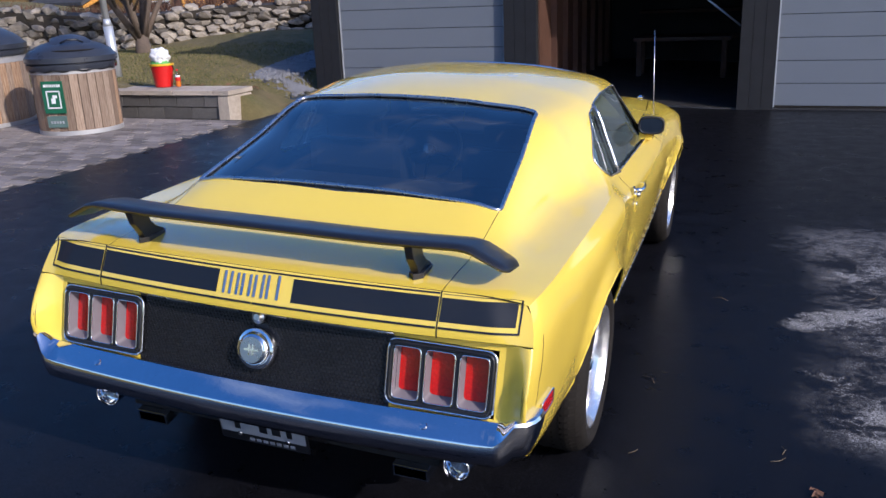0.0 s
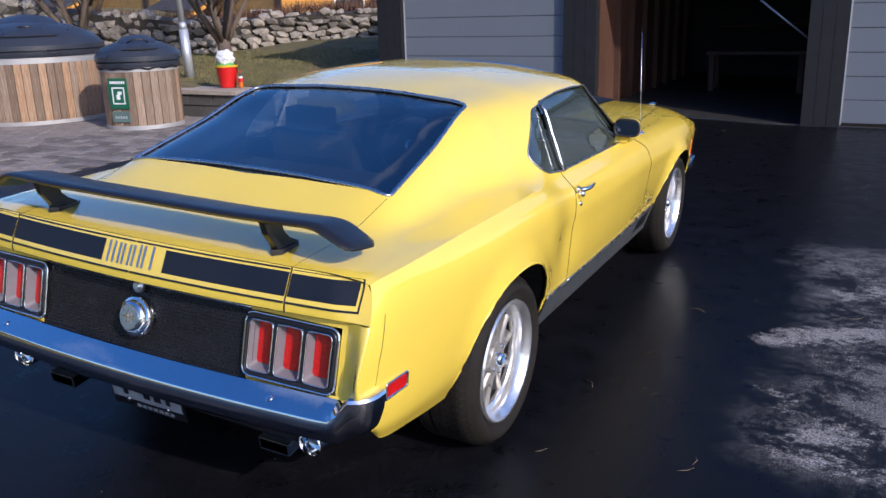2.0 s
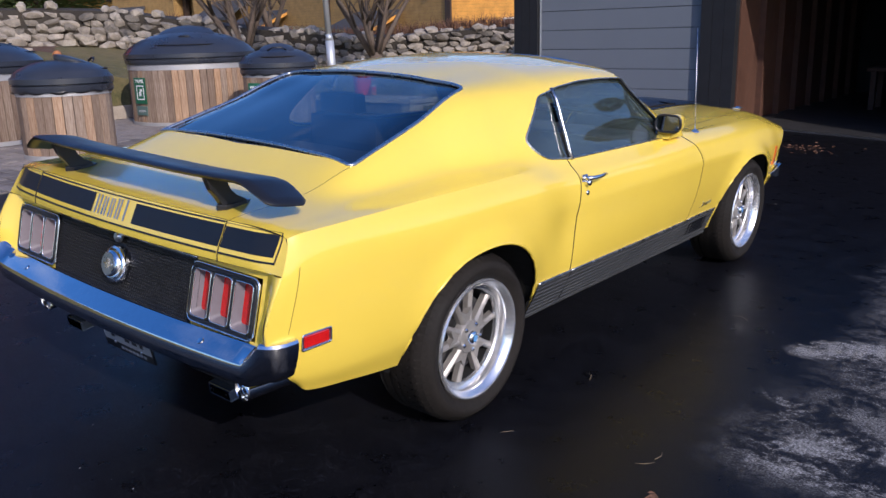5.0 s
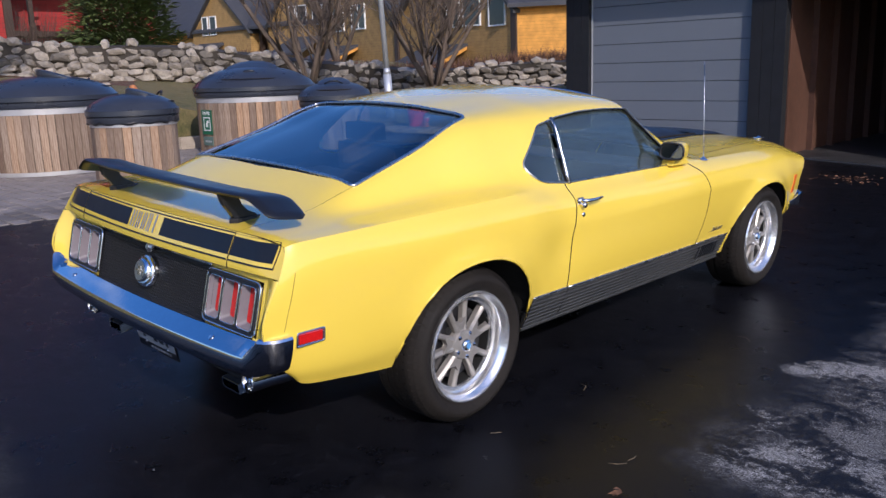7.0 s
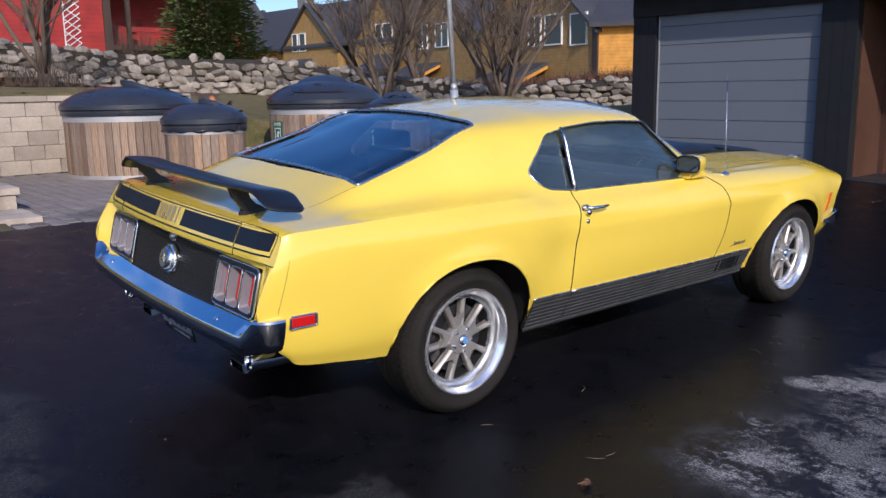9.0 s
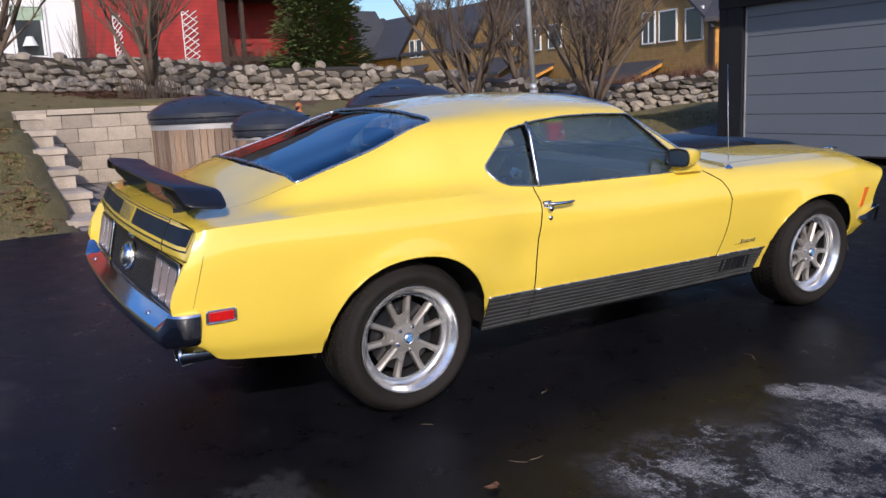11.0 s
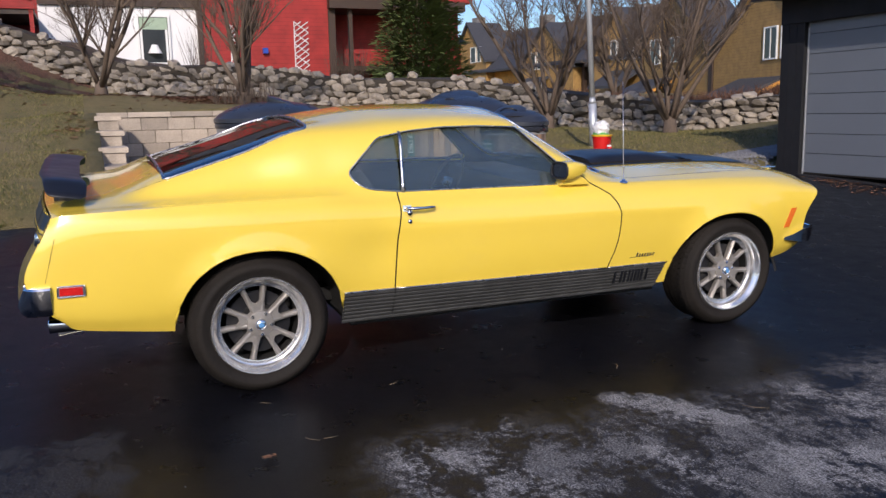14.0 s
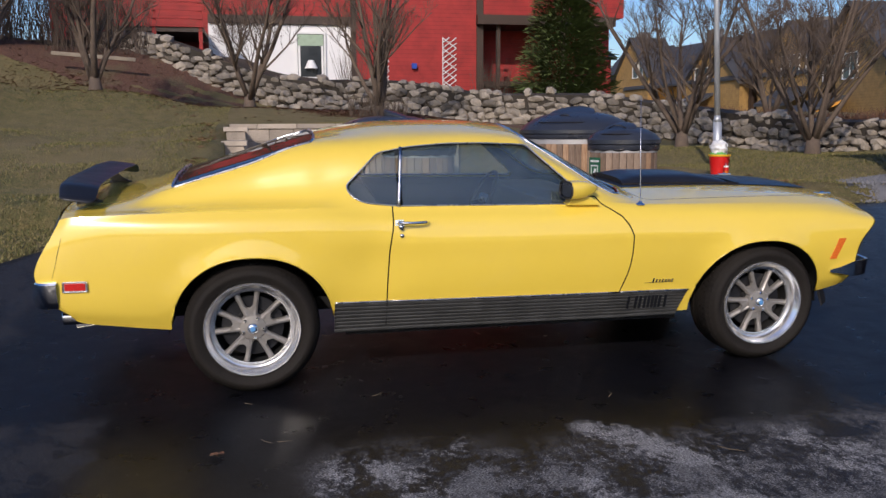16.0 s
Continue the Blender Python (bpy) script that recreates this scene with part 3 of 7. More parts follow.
def side_x(y, z, out=0.0):
    """How far out the side of the body stands at a height."""
    k = int(np.argmin(np.abs(GRID[:, 12, 1] - y)))
    row = GRID[k, : 6 * 3 + 1]
    return float(np.interp(z, row[:, 2], row[:, 0])) + out


def top_z(x, y):
    k = int(np.argmin(np.abs(GRID[:, -1, 1] - y)))
    row = GRID[k, 18:]
    return float(np.interp(abs(x), row[::-1, 0], row[::-1, 2]))


DLO = [(.470, 1.000), (.500, .950), (.560, .922), (.720, .905), (1.765, .893), (1.425, 1.192), (1.200, 1.203), (1.000, 1.203), (.800, 1.188), (.640, 1.160)]
REAR_GLASS = [(-.02, .345), (.300, .342), (.440, .334), (.516, .318), (.545, 0), (.575, -.368), (0, -.398), (-.02, -.398)]
FRONT_GLASS = [(-.02, 1.415), (.300, 1.420), (.500, 1.440), (.600, 1.700), (.668, 1.915), (.640, 1.960), (.400, 2.035), (-.02, 2.060)]
DOOR = [(.700, .925), (.690, .800), (.673, .700), (.660, .500), (.655, .270), (1.860, .270), (1.905, .428), (1.945, .540), (1.957, .640), (1.955, .728), (1.935, .780), (1.895, .832), (1.800, .892), (1.780, .925)]
TRUNK = [(-.02, -.350), (.571, -.350), (.571, -.380), (.560, -.960), (-.02, -.960)]
HOOD = [(-.02, 2.085), (.640, 2.085), (.690, 2.120), (.660, 2.700), (.600, 3.300), (.560, 3.60), (-.02, 3.60)]


def arch(v, cy, cz, a, b):
    """Positive outside a wheel opening."""
    e = (np.abs((v[:, 1] - cy) / a) ** 2.2 + np.abs((v[:, 2] - cz) / b) ** 2.2) ** (1 / 2.2) - 1
    return np.where(v[:, 0] > 0.6, e * a, 1.0)


def side_field(v, outline, r, lo=0.5):
    return np.where(v[:, 0] > lo, rounded(v[:, 1], v[:, 2], outline, r), -1.0)


def top_field(v, outline, r, zmin):
    return np.where(v[:, 2] > zmin, rounded(v[:, 0], v[:, 1], outline, r), -1.0)


def cut_pair(vs, fs, field, gap):
    """The piece inside a line and the piece outside it, with a gap between."""
    return clip(vs, fs, field(vs) - gap), clip(vs, fs, -field(vs) - gap)


def both(vs, fs):
    """A right half and its mirror image."""
    m = vs * (-1, 1, 1)
    n = len(vs)
    return np.vstack([vs, m]), [list(f) for f in fs] + [[i + n for i in f][::-1] for f in fs]


def mirrored(vs, fs):
    return vs * (-1, 1, 1), [list(f)[::-1] for f in fs]


def panel(name, data, material, label="", thick=0.0, both_sides=True, parent=None):
    vs, fs = both(*data) if both_sides else data
    bm = bmesh.new()
    bv = [bm.verts.new(v) for v in vs]
    for f in fs:
        if len(set(f)) >= 3:
            try:
                bm.faces.new([bv[i] for i in f])
            except ValueError:
                pass
    bmesh.ops.remove_doubles(bm, verts=bm.verts[:], dist=0.0004)
    me = bpy.data.meshes.new(name)
    me.materials.append(material)
    me.materials.append(MATT)
    if thick:
        rim = [e for e in bm.edges if e.is_boundary]
        r = bmesh.ops.extrude_edge_only(bm, edges=rim)
        moved = [v for v in r["geom"] if isinstance(v, bmesh.types.BMVert)]
        bm.normal_update()
        for q in r["geom"]:
            if isinstance(q, bmesh.types.BMFace):
                q.material_index = 1
        for v in moved:
            src = next((e.other_vert(v) for e in v.link_edges if e.other_vert(v) not in moved), None)
            n = src.normal if src else v.normal
            v.co -= n * thick
    bm.normal_update()
    bm.to_mesh(me)
    bm.free()
    me.shade_smooth()
    me.set_sharp_from_angle(angle=radians(38))
    ob = new(name, me)
    ob.parent = parent or car
    if material in (GLASS, SIDE_GLASS):
        ob.visible_shadow = False
    return tagged(ob, label)


def make_body():
    vs, fs = BV, BF
    vs, fs = clip(vs, fs, arch(vs, 0.010, 0.300, 0.392, 0.393))
    vs, fs = clip(vs, fs, arch(vs, 2.715, 0.295, 0.392, 0.392))
    rear, (vs, fs) = cut_pair(vs, fs, lambda v: top_field(v, REAR_GLASS, 0.016, 0.93), 0.0)
    front, (vs, fs) = cut_pair(vs, fs, lambda v: top_field(v, FRONT_GLASS, 0.03, 0.86), 0.0)
    sidew, (vs, fs) = cut_pair(vs, fs, lambda v: side_field(v, DLO, 0.012), 0.0)
    door, (vs, fs) = cut_pair(vs, fs, lambda v: side_field(v, DOOR, 0.0, 0.7), 0.0035)
    trunk, (vs, fs) = cut_pair(vs, fs, lambda v: top_field(v, TRUNK, 0.0, 0.86), 0.0009)
    hood, (vs, fs) = cut_pair(vs, fs, lambda v: top_field(v, HOOD, 0.03, 0.72), 0.0025)
    panel("body_shell", (vs, fs), PAINT, "glossy bright yellow bodywork", 0.012)
    panel("trunk_lid", trunk, PAINT, "", 0.012)
    panel("hood", hood, PAINT, "", 0.012)
    panel("door", door, PAINT, "", 0.012, False)
    panel("door", mirrored(*door), PAINT, "", 0.012, False)
    panel("rear_window", (offset_surface(*rear, -0.006), rear[1]), GLASS, "dark tinted fastback rear window")
    panel("windscreen", (offset_surface(*front, -0.006), front[1]), GLASS, "tinted windscreen")
    # side glass: quarter pane, door pane, one each side
    bar = .742
    quarter = clip(sidew[0], sidew[1], bar - 0.012 - sidew[0][:, 1])
    pane = clip(sidew[0], sidew[1], sidew[0][:, 1] - bar - 0.012)
    for name, data in (("quarter_window", quarter), ("door_window", pane)):
        d = (offset_surface(*data, -0.016), data[1])
        panel(name, d, SIDE_GLASS, "", 0, False)
        panel(name, mirrored(*d), SIDE_GLASS, "", 0, False)
    # a near-black lining behind the gaps, its colour standing in for their shade
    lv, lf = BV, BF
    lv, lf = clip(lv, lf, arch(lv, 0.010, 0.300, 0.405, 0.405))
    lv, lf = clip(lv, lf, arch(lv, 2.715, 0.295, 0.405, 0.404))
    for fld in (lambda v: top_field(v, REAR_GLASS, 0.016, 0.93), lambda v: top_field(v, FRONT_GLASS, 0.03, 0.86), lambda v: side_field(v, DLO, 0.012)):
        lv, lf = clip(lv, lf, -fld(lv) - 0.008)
    panel("lining", (offset_surface(lv, lf, -0.016), lf), MATT, "near-black lining in place of shade inside the gaps")
    return rear, front, sidew


rear_glass, front_glass, side_glass = make_body()


def outline_points(outline, r, n):
    """Points along an outline with rounded corners, in order."""
    pts = [Vector(p) for p in outline]
    out = []
    for a, b, c in zip(pts[-1:] + pts[:-1], pts, pts[1:] + pts[:1]):
        u, w = (a - b), (c - b)
        k = min(r, u.length * 0.45, w.length * 0.45)
        p, q = b + u.normalized() * k, b + w.normalized() * k
        for i in range(5):
            t = i / 4
            out.append((1 - t) ** 2 * p + 2 * t * (1 - t) * b + t * t * q)
    dense = []
    for a, b in zip(out, out[1:] + out[:1]):
        k = max(1, int((b - a).length / n))
        dense += [a.lerp(b, i / k) for i in range(k)]
    return dense


def side_pos(y, z, out=0.0):
    """A place on the greenhouse side at (y, z)."""
    k = int(np.clip(np.searchsorted(GRID[:, 24, 1], y), 1, NR - 1))
    t = (y - GRID[k - 1, 24, 1]) / max(1e-6, GRID[k, 24, 1] - GRID[k - 1, 24, 1])
    row = GRID[k - 1] * (1 - t) + GRID[k] * t
    row = row[: 6 * 7 + 1]
    return Vector((float(np.interp(z, row[:, 2], row[:, 0])) + out, y, z))


def strip(name, path, w, h, material, label="", closed=True, mirror=True, up=None):
    """A bright moulding, half round, along a path."""
    for s in (1, -1) if mirror else (1,):
        pts = [Vector((p.x * s, p.y, p.z)) for p in path]
        vs, fs = tube_data(pts, w / 2, 6, closed)
        link_mesh(name, vs, fs, material, car, label, True)


dlo_line = [side_pos(p.x, p.y, 0.002) for p in outline_points(DLO, 0.03, 0.05)]
strip("window_trim", dlo_line, 0.008, 0.005, STEEL, "bright window surround")


def top_pos(x, y, out=0.0):
    k = int(np.clip(np.searchsorted(GRID[:, -1, 1], y), 1, NR - 1))
    t = (y - GRID[k - 1, -1, 1]) / max(1e-6, GRID[k, -1, 1] - GRID[k - 1, -1, 1])
    row = GRID[k - 1] * (1 - t) + GRID[k] * t
    row = row[18:][::-1]
    return Vector((x, y, float(np.interp(abs(x), row[:, 0], row[:, 2])) + out))


def full_outline(half):
    right = [p for p in half if p[0] > 0]
    return right + [(-x, y) for x, y in right[::-1]]


rg_line = [top_pos(p.x, p.y, 0.002) for p in outline_points(full_outline(REAR_GLASS), 0.024, 0.05)]
strip("rear_window_trim", rg_line, 0.015, 0.006, STEEL, "bright rear window surround", mirror=False)
ws_line = [top_pos(p.x, p.y, 0.002) for p in outline_points(full_outline(FRONT_GLASS), 0.05, 0.05)]
strip("windscreen_trim", ws_line, 0.014, 0.006, CHROME, "bright windscreen surround", mirror=False)


# ---- tail ----
LAST = GRID[0]                                    # rear edge of the side


def edge_at(z):
    o = np.argsort(LAST[:27, 2])
    return float(np.interp(z, LAST[:27, 2][o], LAST[:27, 0][o])), float(np.interp(z, LAST[:27, 2][o], LAST[:27, 1][o]))


def step(a, b, v):
    t = min(1.0, max(0.0, (v - a) / (b - a)))
    return t * t * (3 - 2 * t)


def band_y(x, z):
    """Rear face above the lamps: leans forward at the top, bowed in plan."""
    return -(0.898 + (0.902 - max(z, 0.806)) * 0.48) + 0.05 * (x / 0.8) ** 2


def lamp_y(x, z):
    """Plane of the lamps and the dark panel between them."""
    return -0.889 - 0.23 * (0.785 - z) + 0.012 * (x / 0.75) ** 2


def make_tail():
    # yellow band under the deck edge, with its lip turned in
    vs, fs, nx = [], [], 61
    zs = [0.902, 0.895, 0.880, 0.860, 0.840, 0.820, 0.800, 0.782, 0.777, 0.776]
    for k, z in enumerate(zs):
        xe, ye = edge_at(min(z, 0.880))
        if z > 0.885:
            xe = 0.80 - (z - 0.88) * 6
        for i in range(nx):
            u = -1 + 2 * i / (nx - 1)
            x = u * xe
            zz = min(z, top_z(x, -0.89) if z > 0.885 else z)
            y = band_y(x, zz)
            b = step(0.86, 1.0, abs(u)) if z < 0.885 else 0
            y = y * (1 - b) + ye * b
            if k == len(zs) - 2:
                y += 0.006
            if k == len(zs) - 1:
                y += 0.05
            vs.append((x, y, zz))
    for k in range(len(zs) - 1):
        for i in range(nx - 1):
            fs.append([k * nx + i, (k + 1) * nx + i, (k + 1) * nx + i + 1, k * nx + i + 1])
    band = link_mesh("tail_band", vs, fs, PAINT, car, "yellow rear panel above the lamps", True)
    band.data.set_sharp_from_angle(angle=radians(40))
    # corners outside the lamps
    for s in (1, -1):
        vs, fs, n = [], [], 9
        zs = [0.780, 0.76, 0.74, 0.71, 0.68, 0.65, 0.625, 0.60, 0.565, 0.53]
        for z in zs:
            xe, ye = edge_at(z)
            yi = lamp_y(0.752, z) - 0.002
            for i in range(n):
                u = i / (n - 1)
                x = 0.752 + (xe - 0.752) * (1 - (1 - u) ** 1.6)
                vs.append((s * x, yi + (ye - yi) * step(0, 1, u) - 0.012 * math.sin(math.pi * u), z))
        for k in range(len(zs) - 1):
            for i in range(n - 1):
                f = [k * n + i, (k + 1) * n + i, (k + 1) * n + i + 1, k * n + i + 1]
                fs.append(f if s > 0 else f[::-1])
        link_mesh("quarter_extension", vs, fs, PAINT, car, "", True)
    # dark textured panel and its bright borders
    vs, fs, nx, nz = [], [], 25, 5
    for j in range(nz):
        for i in range(nx):
            x, z = -0.442 + 0.884 * i / (nx - 1), 0.515 + 0.262 * j / (nz - 1)
            vs.append((x, lamp_y(x, z) + 0.004, z))
    for j in range(nz - 1):
        for i in range(nx - 1):
            fs.append((j * nx + i, j * nx + i + 1, (j + 1) * nx + i + 1, (j + 1) * nx + i))
    link_mesh("tail_panel", vs, fs, DECAL, car, "matt black rear panel", True)
    for s in (1, -1):
        box("lamp_back", (s * 0.58 - 0.17, -0.850, 0.52), (s * 0.58 + 0.17, -0.840, 0.78), MATT, car, "lamp housing coloured near-black for its shade")
        # yellow frame close round each lamp
        vs, fs = [], []
        for x0, x1, z0, z1 in ((0.735, 0.760, 0.520, 0.781), (0.405, 0.735, 0.754, 0.781), (0.428, 0.735, 0.520, 0.568)):
            b = len(vs)
            for x, z in ((x0, z0), (x1, z0), (x1, z1), (x0, z1)):
                vs.append((s * x, lamp_y(x, z) - 0.002, z))
            fs.append((b, b + 1, b + 2, b + 3) if s > 0 else (b + 3, b + 2, b + 1, b))
        link_mesh("lamp_surround", vs, fs, PAINT, car, "yellow frame round the lamp")
    vs, fs = [], []
    pitch = 0.0125
    for j in range(int(0.205 / (pitch * 0.87))):
        z = 0.556 + j * pitch * 0.87
        for i in range(int(0.86 / pitch)):
            x = -0.43 + (i + 0.5 * (j % 2)) * pitch
            if math.hypot(x - 0.0, z - 0.657) < 0.066:
                continue
            b = len(vs)
            for r, d in ((0.0056, 0.0), (0.0042, 0.0035)):
                for k in range(6):
                    a = math.pi / 6 + k * math.pi / 3
                    px, pz = x + r * math.cos(a), z + r * math.sin(a)
                    vs.append((px, lamp_y(px, pz) + 0.003 - d, pz))
            fs.append(tuple(b + 6 + k for k in range(6)))
            for k in range(6):
                fs.append((b + k, b + (k + 1) % 6, b + 6 + (k + 1) % 6, b + 6 + k))
    tagged(link_mesh("honeycomb", vs, fs, SATIN, car, "black honeycomb texture"), kind="stuff")
    strip("panel_trim", [Vector((x, lamp_y(x, 0.762) - 0.006, 0.762)) for x in np.linspace(-0.43, 0.43, 20)], 0.012, 0, STEEL, "bright strip", False, False)
    strip("panel_trim", [Vector((x, lamp_y(x, 0.553) - 0.008, 0.551)) for x in np.linspace(-0.44, 0.44, 20)], 0.012, 0, CHROME, "bright strip", False, False)


make_tail()


def band_patch(name, x0, x1, z0, z1, material, label="", lift=0.0015, nx=14):
    vs, fs = [], []
    for z in np.linspace(z0, z1, 5):
        for x in np.linspace(x0, x1, nx):
            xe, ye = edge_at(min(z, 0.88))
            b = step(0.86, 1.0, abs(x) / xe)
            vs.append((x, band_y(x, z) * (1 - b) + ye * b - lift, z))
    for k in range(4):
        for i in range(nx - 1):
            fs.append((k * nx + i, k * nx + i + 1, (k + 1) * nx + i + 1, (k + 1) * nx + i))
    return link_mesh(name, vs, fs, material, car, label, True)


for s in (1, -1):
    a, b = (0.124, 0.560) if s > 0 else (-0.560, -0.124)
    band_patch("stripe", a, b, 0.824, 0.886, DECAL, "wide black stripe")
    a, b = (0.568, 0.774) if s > 0 else (-0.774, -0.568)
    band_patch("stripe", a, b, 0.824, 0.884, DECAL, "wide black stripe", nx=16)
    for z0, z1 in ((0.892, 0.8965), (0.806, 0.8115)):
        a, b = (0.002, 0.560) if s > 0 else (-0.560, -0.002)
        band_patch("pinstripe", a, b, z0, z1, DECAL, "thin black line")
        a, b = (0.568, 0.787) if s > 0 else (-0.787, -0.568)
        band_patch("pinstripe", a, b, z0, z1 - (0.003 if z0 > 0.88 else 0), DECAL, "thin black line")
    a, b = (0.7815, 0.787) if s > 0 else (-0.787, -0.7815)
    band_patch("pinstripe", a, b, 0.8115, 0.892, DECAL, "thin black line", nx=3)
    strip("lid_seam", [Vector((s * 0.564, band_y(0.564, z) - 0.0005, z)) for z in np.linspace(0.779, 0.900, 8)], 0.004, 0, MATT, "", False, False)
# model badge on the band, as plain upright bars
for i, (w, h) in enumerate(((0.030, 0.060), (0.024, 0.058), (0.024, 0.058), (0.024, 0.062), (0.012, 0.064))):
    x = -0.088 + i * 0.042
    for dx in (-w * 0.36, w * 0.36) if w > 0.02 else (0,):
        band_patch("badge_bar", x + dx - 0.0042, x + dx + 0.0042, 0.826, 0.826 + h, STEEL, "dark-edged silver badge bar", 0.004, 3)


def lamp_ring(name, x0, x1, z0, z1, r, w, out, material, parent, label=""):
    pts = outline_points([(x0, z0), (x1, z0), (x1, z1), (x0, z1)], r, 0.02)
    path = [Vector((p.x, lamp_y(p.x, p.y) - out, p.y)) for p in pts]
    vs, fs = tube_data(path, w / 2, 8, True)
    return link_mesh(name, vs, fs, material, parent, label, True)


def tail_lamp(s):
    x0, x1, zb, zt = 0.418, 0.733, 0.570, 0.752
    house = lamp_ring("tail_lamp", x0 * s, x1 * s, zb, zt, 0.030, 0.008, 0.010, CHROME, car, "bright tail lamp bezel with three red lenses")
    lamp_ring("inner_bezel", (x0 + 0.009) * s, (x1 - 0.009) * s, zb + 0.009, zt - 0.009, 0.024, 0.011, 0.012, SATIN, house, "black inner bezel")
    cells = ((0.437, 0.517), (0.531, 0.617), (0.631, 0.714))
    xs = [x0 + 0.004] + [v for c in cells for v in c] + [x1 - 0.004]
    c0, c1 = zb + 0.018, zt - 0.018
    vs, fs = [], []

    def plate(a, b, z0, z1):
        k = len(vs)
        for x, z in ((a, z0), (b, z0), (b, z1), (a, z1)):
            vs.append((s * x, lamp_y(x, z) - 0.012, z))
        fs.append((k, k + 1, k + 2, k + 3) if s > 0 else (k + 3, k + 2, k + 1, k))
    for a, b in zip(xs[::2], xs[1::2]):
        plate(a, b, zb + 0.004, zt - 0.004)
    for a, b in cells:
        plate(a, b, zb + 0.004, c0)
        plate(a, b, c1, zt - 0.004)
    link_mesh("lamp_face", vs, fs, DECAL, house, "black lamp face")
    for a, b in cells:
        lamp_ring("lens_ring", a * s, b * s, c0, c1, 0.016, 0.0042, 0.014, CHROME, house)
        # pale walls of the cell running in to the lens
        vs, fs = [], []
        rim = outline_points([(a, c0), (b, c0), (b, c1), (a, c1)], 0.016, 0.05)
        inner = outline_points([(a + 0.008, c0 + 0.010), (b - 0.008, c0 + 0.010), (b - 0.008, c1 - 0.007), (a + 0.008, c1 - 0.007)], 0.013, 0.05)
        m = min(len(rim), len(inner))
        rim = [rim[int(i * len(rim) / m)] for i in range(m)]
        inner = [inner[int(i * len(inner) / m)] for i in range(m)]
        for p, d in [(p, -0.012) for p in rim] + [(p, 0.022) for p in inner]:
            vs.append((s * p.x, lamp_y(p.x, p.y) + d, p.y))
        for i in range(m):
            f = (i, (i + 1) % m, m + (i + 1) % m, m + i)
            fs.append(f if s > 0 else f[::-1])
        link_mesh("lens_well", vs, fs, WHITE_PLASTIC, house, "pale grey lamp well", True)
        v2 = [(s * p.x, lamp_y(p.x, p.y) + 0.020, p.y) for p in inner]
        link_mesh("lens", v2, [tuple(range(m)) if s > 0 else tuple(range(m))[::-1]], RED, house, "red lens")


tail_lamp(1)
tail_lamp(-1)
# round cap and the lock above it
CAPM = Matrix.Translation((0, lamp_y(0, 0.657) - 0.002, 0.657)) @ Euler((radians(90 - 15), 0, 0)).to_matrix().to_4x4()
cap = lathe("fuel_cap", [(0.0, 0.040), (0.040, 0.040), (0.046, 0.037), (0.050, 0.030), (0.052, 0.024), (0.060, 0.022), (0.064, 0.016), (0.064, 0.0)], CHROME, car, "round chrome fuel cap", 40, 2, CAPM)
lathe("cap_disc", [(0.0, 0.0425), (0.038, 0.0425), (0.040, 0.041)], STEEL, cap, "brushed centre disc", 32, 2, CAPM)
for dx, h in ((-0.006, 0.034), (0.006, 0.034)):
    box("cap_badge", (dx - 0.0025, -h / 2, 0.0430), (dx + 0.0025, h / 2, 0.0455), CHROME, cap, "", 0, CAPM)
box("cap_badge", (-0.024, -0.003, 0.0430), (0.024, 0.003, 0.0450), CHROME, cap, "", 0, CAPM)
lathe("trunk_lock", [(0.0, 0.016), (0.010, 0.016), (0.014, 0.010), (0.021, 0.006), (0.021, -0.004)], STEEL, car, "bright trunk lock", 20, 2,
      Matrix.Translation((0.0, lamp_y(0, 0.752) - 0.012, 0.752)) @ Euler((radians(75), 0, 0)).to_matrix().to_4x4())


# ---- bumpers, sills, tail pipes, plate ----
def sweep(name, plan, profile, material, label="", parent=None, bow=None, morph=None):
    """A profile (out, up) carried along a line in plan; out is to the right of the way."""
    vs, fs, n = [], [], len(profile)
    pts = [Vector((p[0], p[1], 0)) for p in plan]
    for i, p in enumerate(pts):
        d = (pts[min(i + 1, len(pts) - 1)] - pts[max(i - 1, 0)]).normalized()
        o = Vector((d.y, -d.x, 0))
        k = bow(i / (len(pts) - 1)) if bow else (1.0, 0.0)
        w = morph[1](p) if morph else 0
        for j, (a, h) in enumerate(profile):
            if w:
                a, h = a + (morph[0][j][0] - a) * w, h + (morph[0][j][1] - h) * w
            vs.append((p.x + o.x * a * k[0], p.y + o.y * a * k[0], h + k[1]))
    for i in range(len(pts) - 1):
        for j in range(n):
            fs.append((i * n + j, i * n + (j + 1) % n, (i + 1) * n + (j + 1) % n, (i + 1) * n + j))
    fs += [tuple(range(n)), tuple((len(pts) - 1) * n + j for j in range(n))[::-1]]
    ob = link_mesh(name, vs, fs, material, parent or car, label, True)
    bm = bmesh.new()
    bm.from_mesh(ob.data)
    bmesh.ops.recalc_face_normals(bm, faces=bm.faces[:])
    bm.to_mesh(ob.data)
    bm.free()
    ob.data.set_sharp_from_angle(angle=radians(28))
    return ob


def bumper_line():
    pts = [(x, -0.988 + 0.034 * (x / 0.76) ** 2) for x in np.linspace(-0.752, 0.752, 33)]
    right = [(0.776, -0.954), (0.800, -0.953), (0.820, -0.944), (0.832, -0.928), (0.837, -0.910), (0.839, -0.893), (0.839, -0.872)]
    return [(-x, y) for x, y in right[::-1]] + pts + right


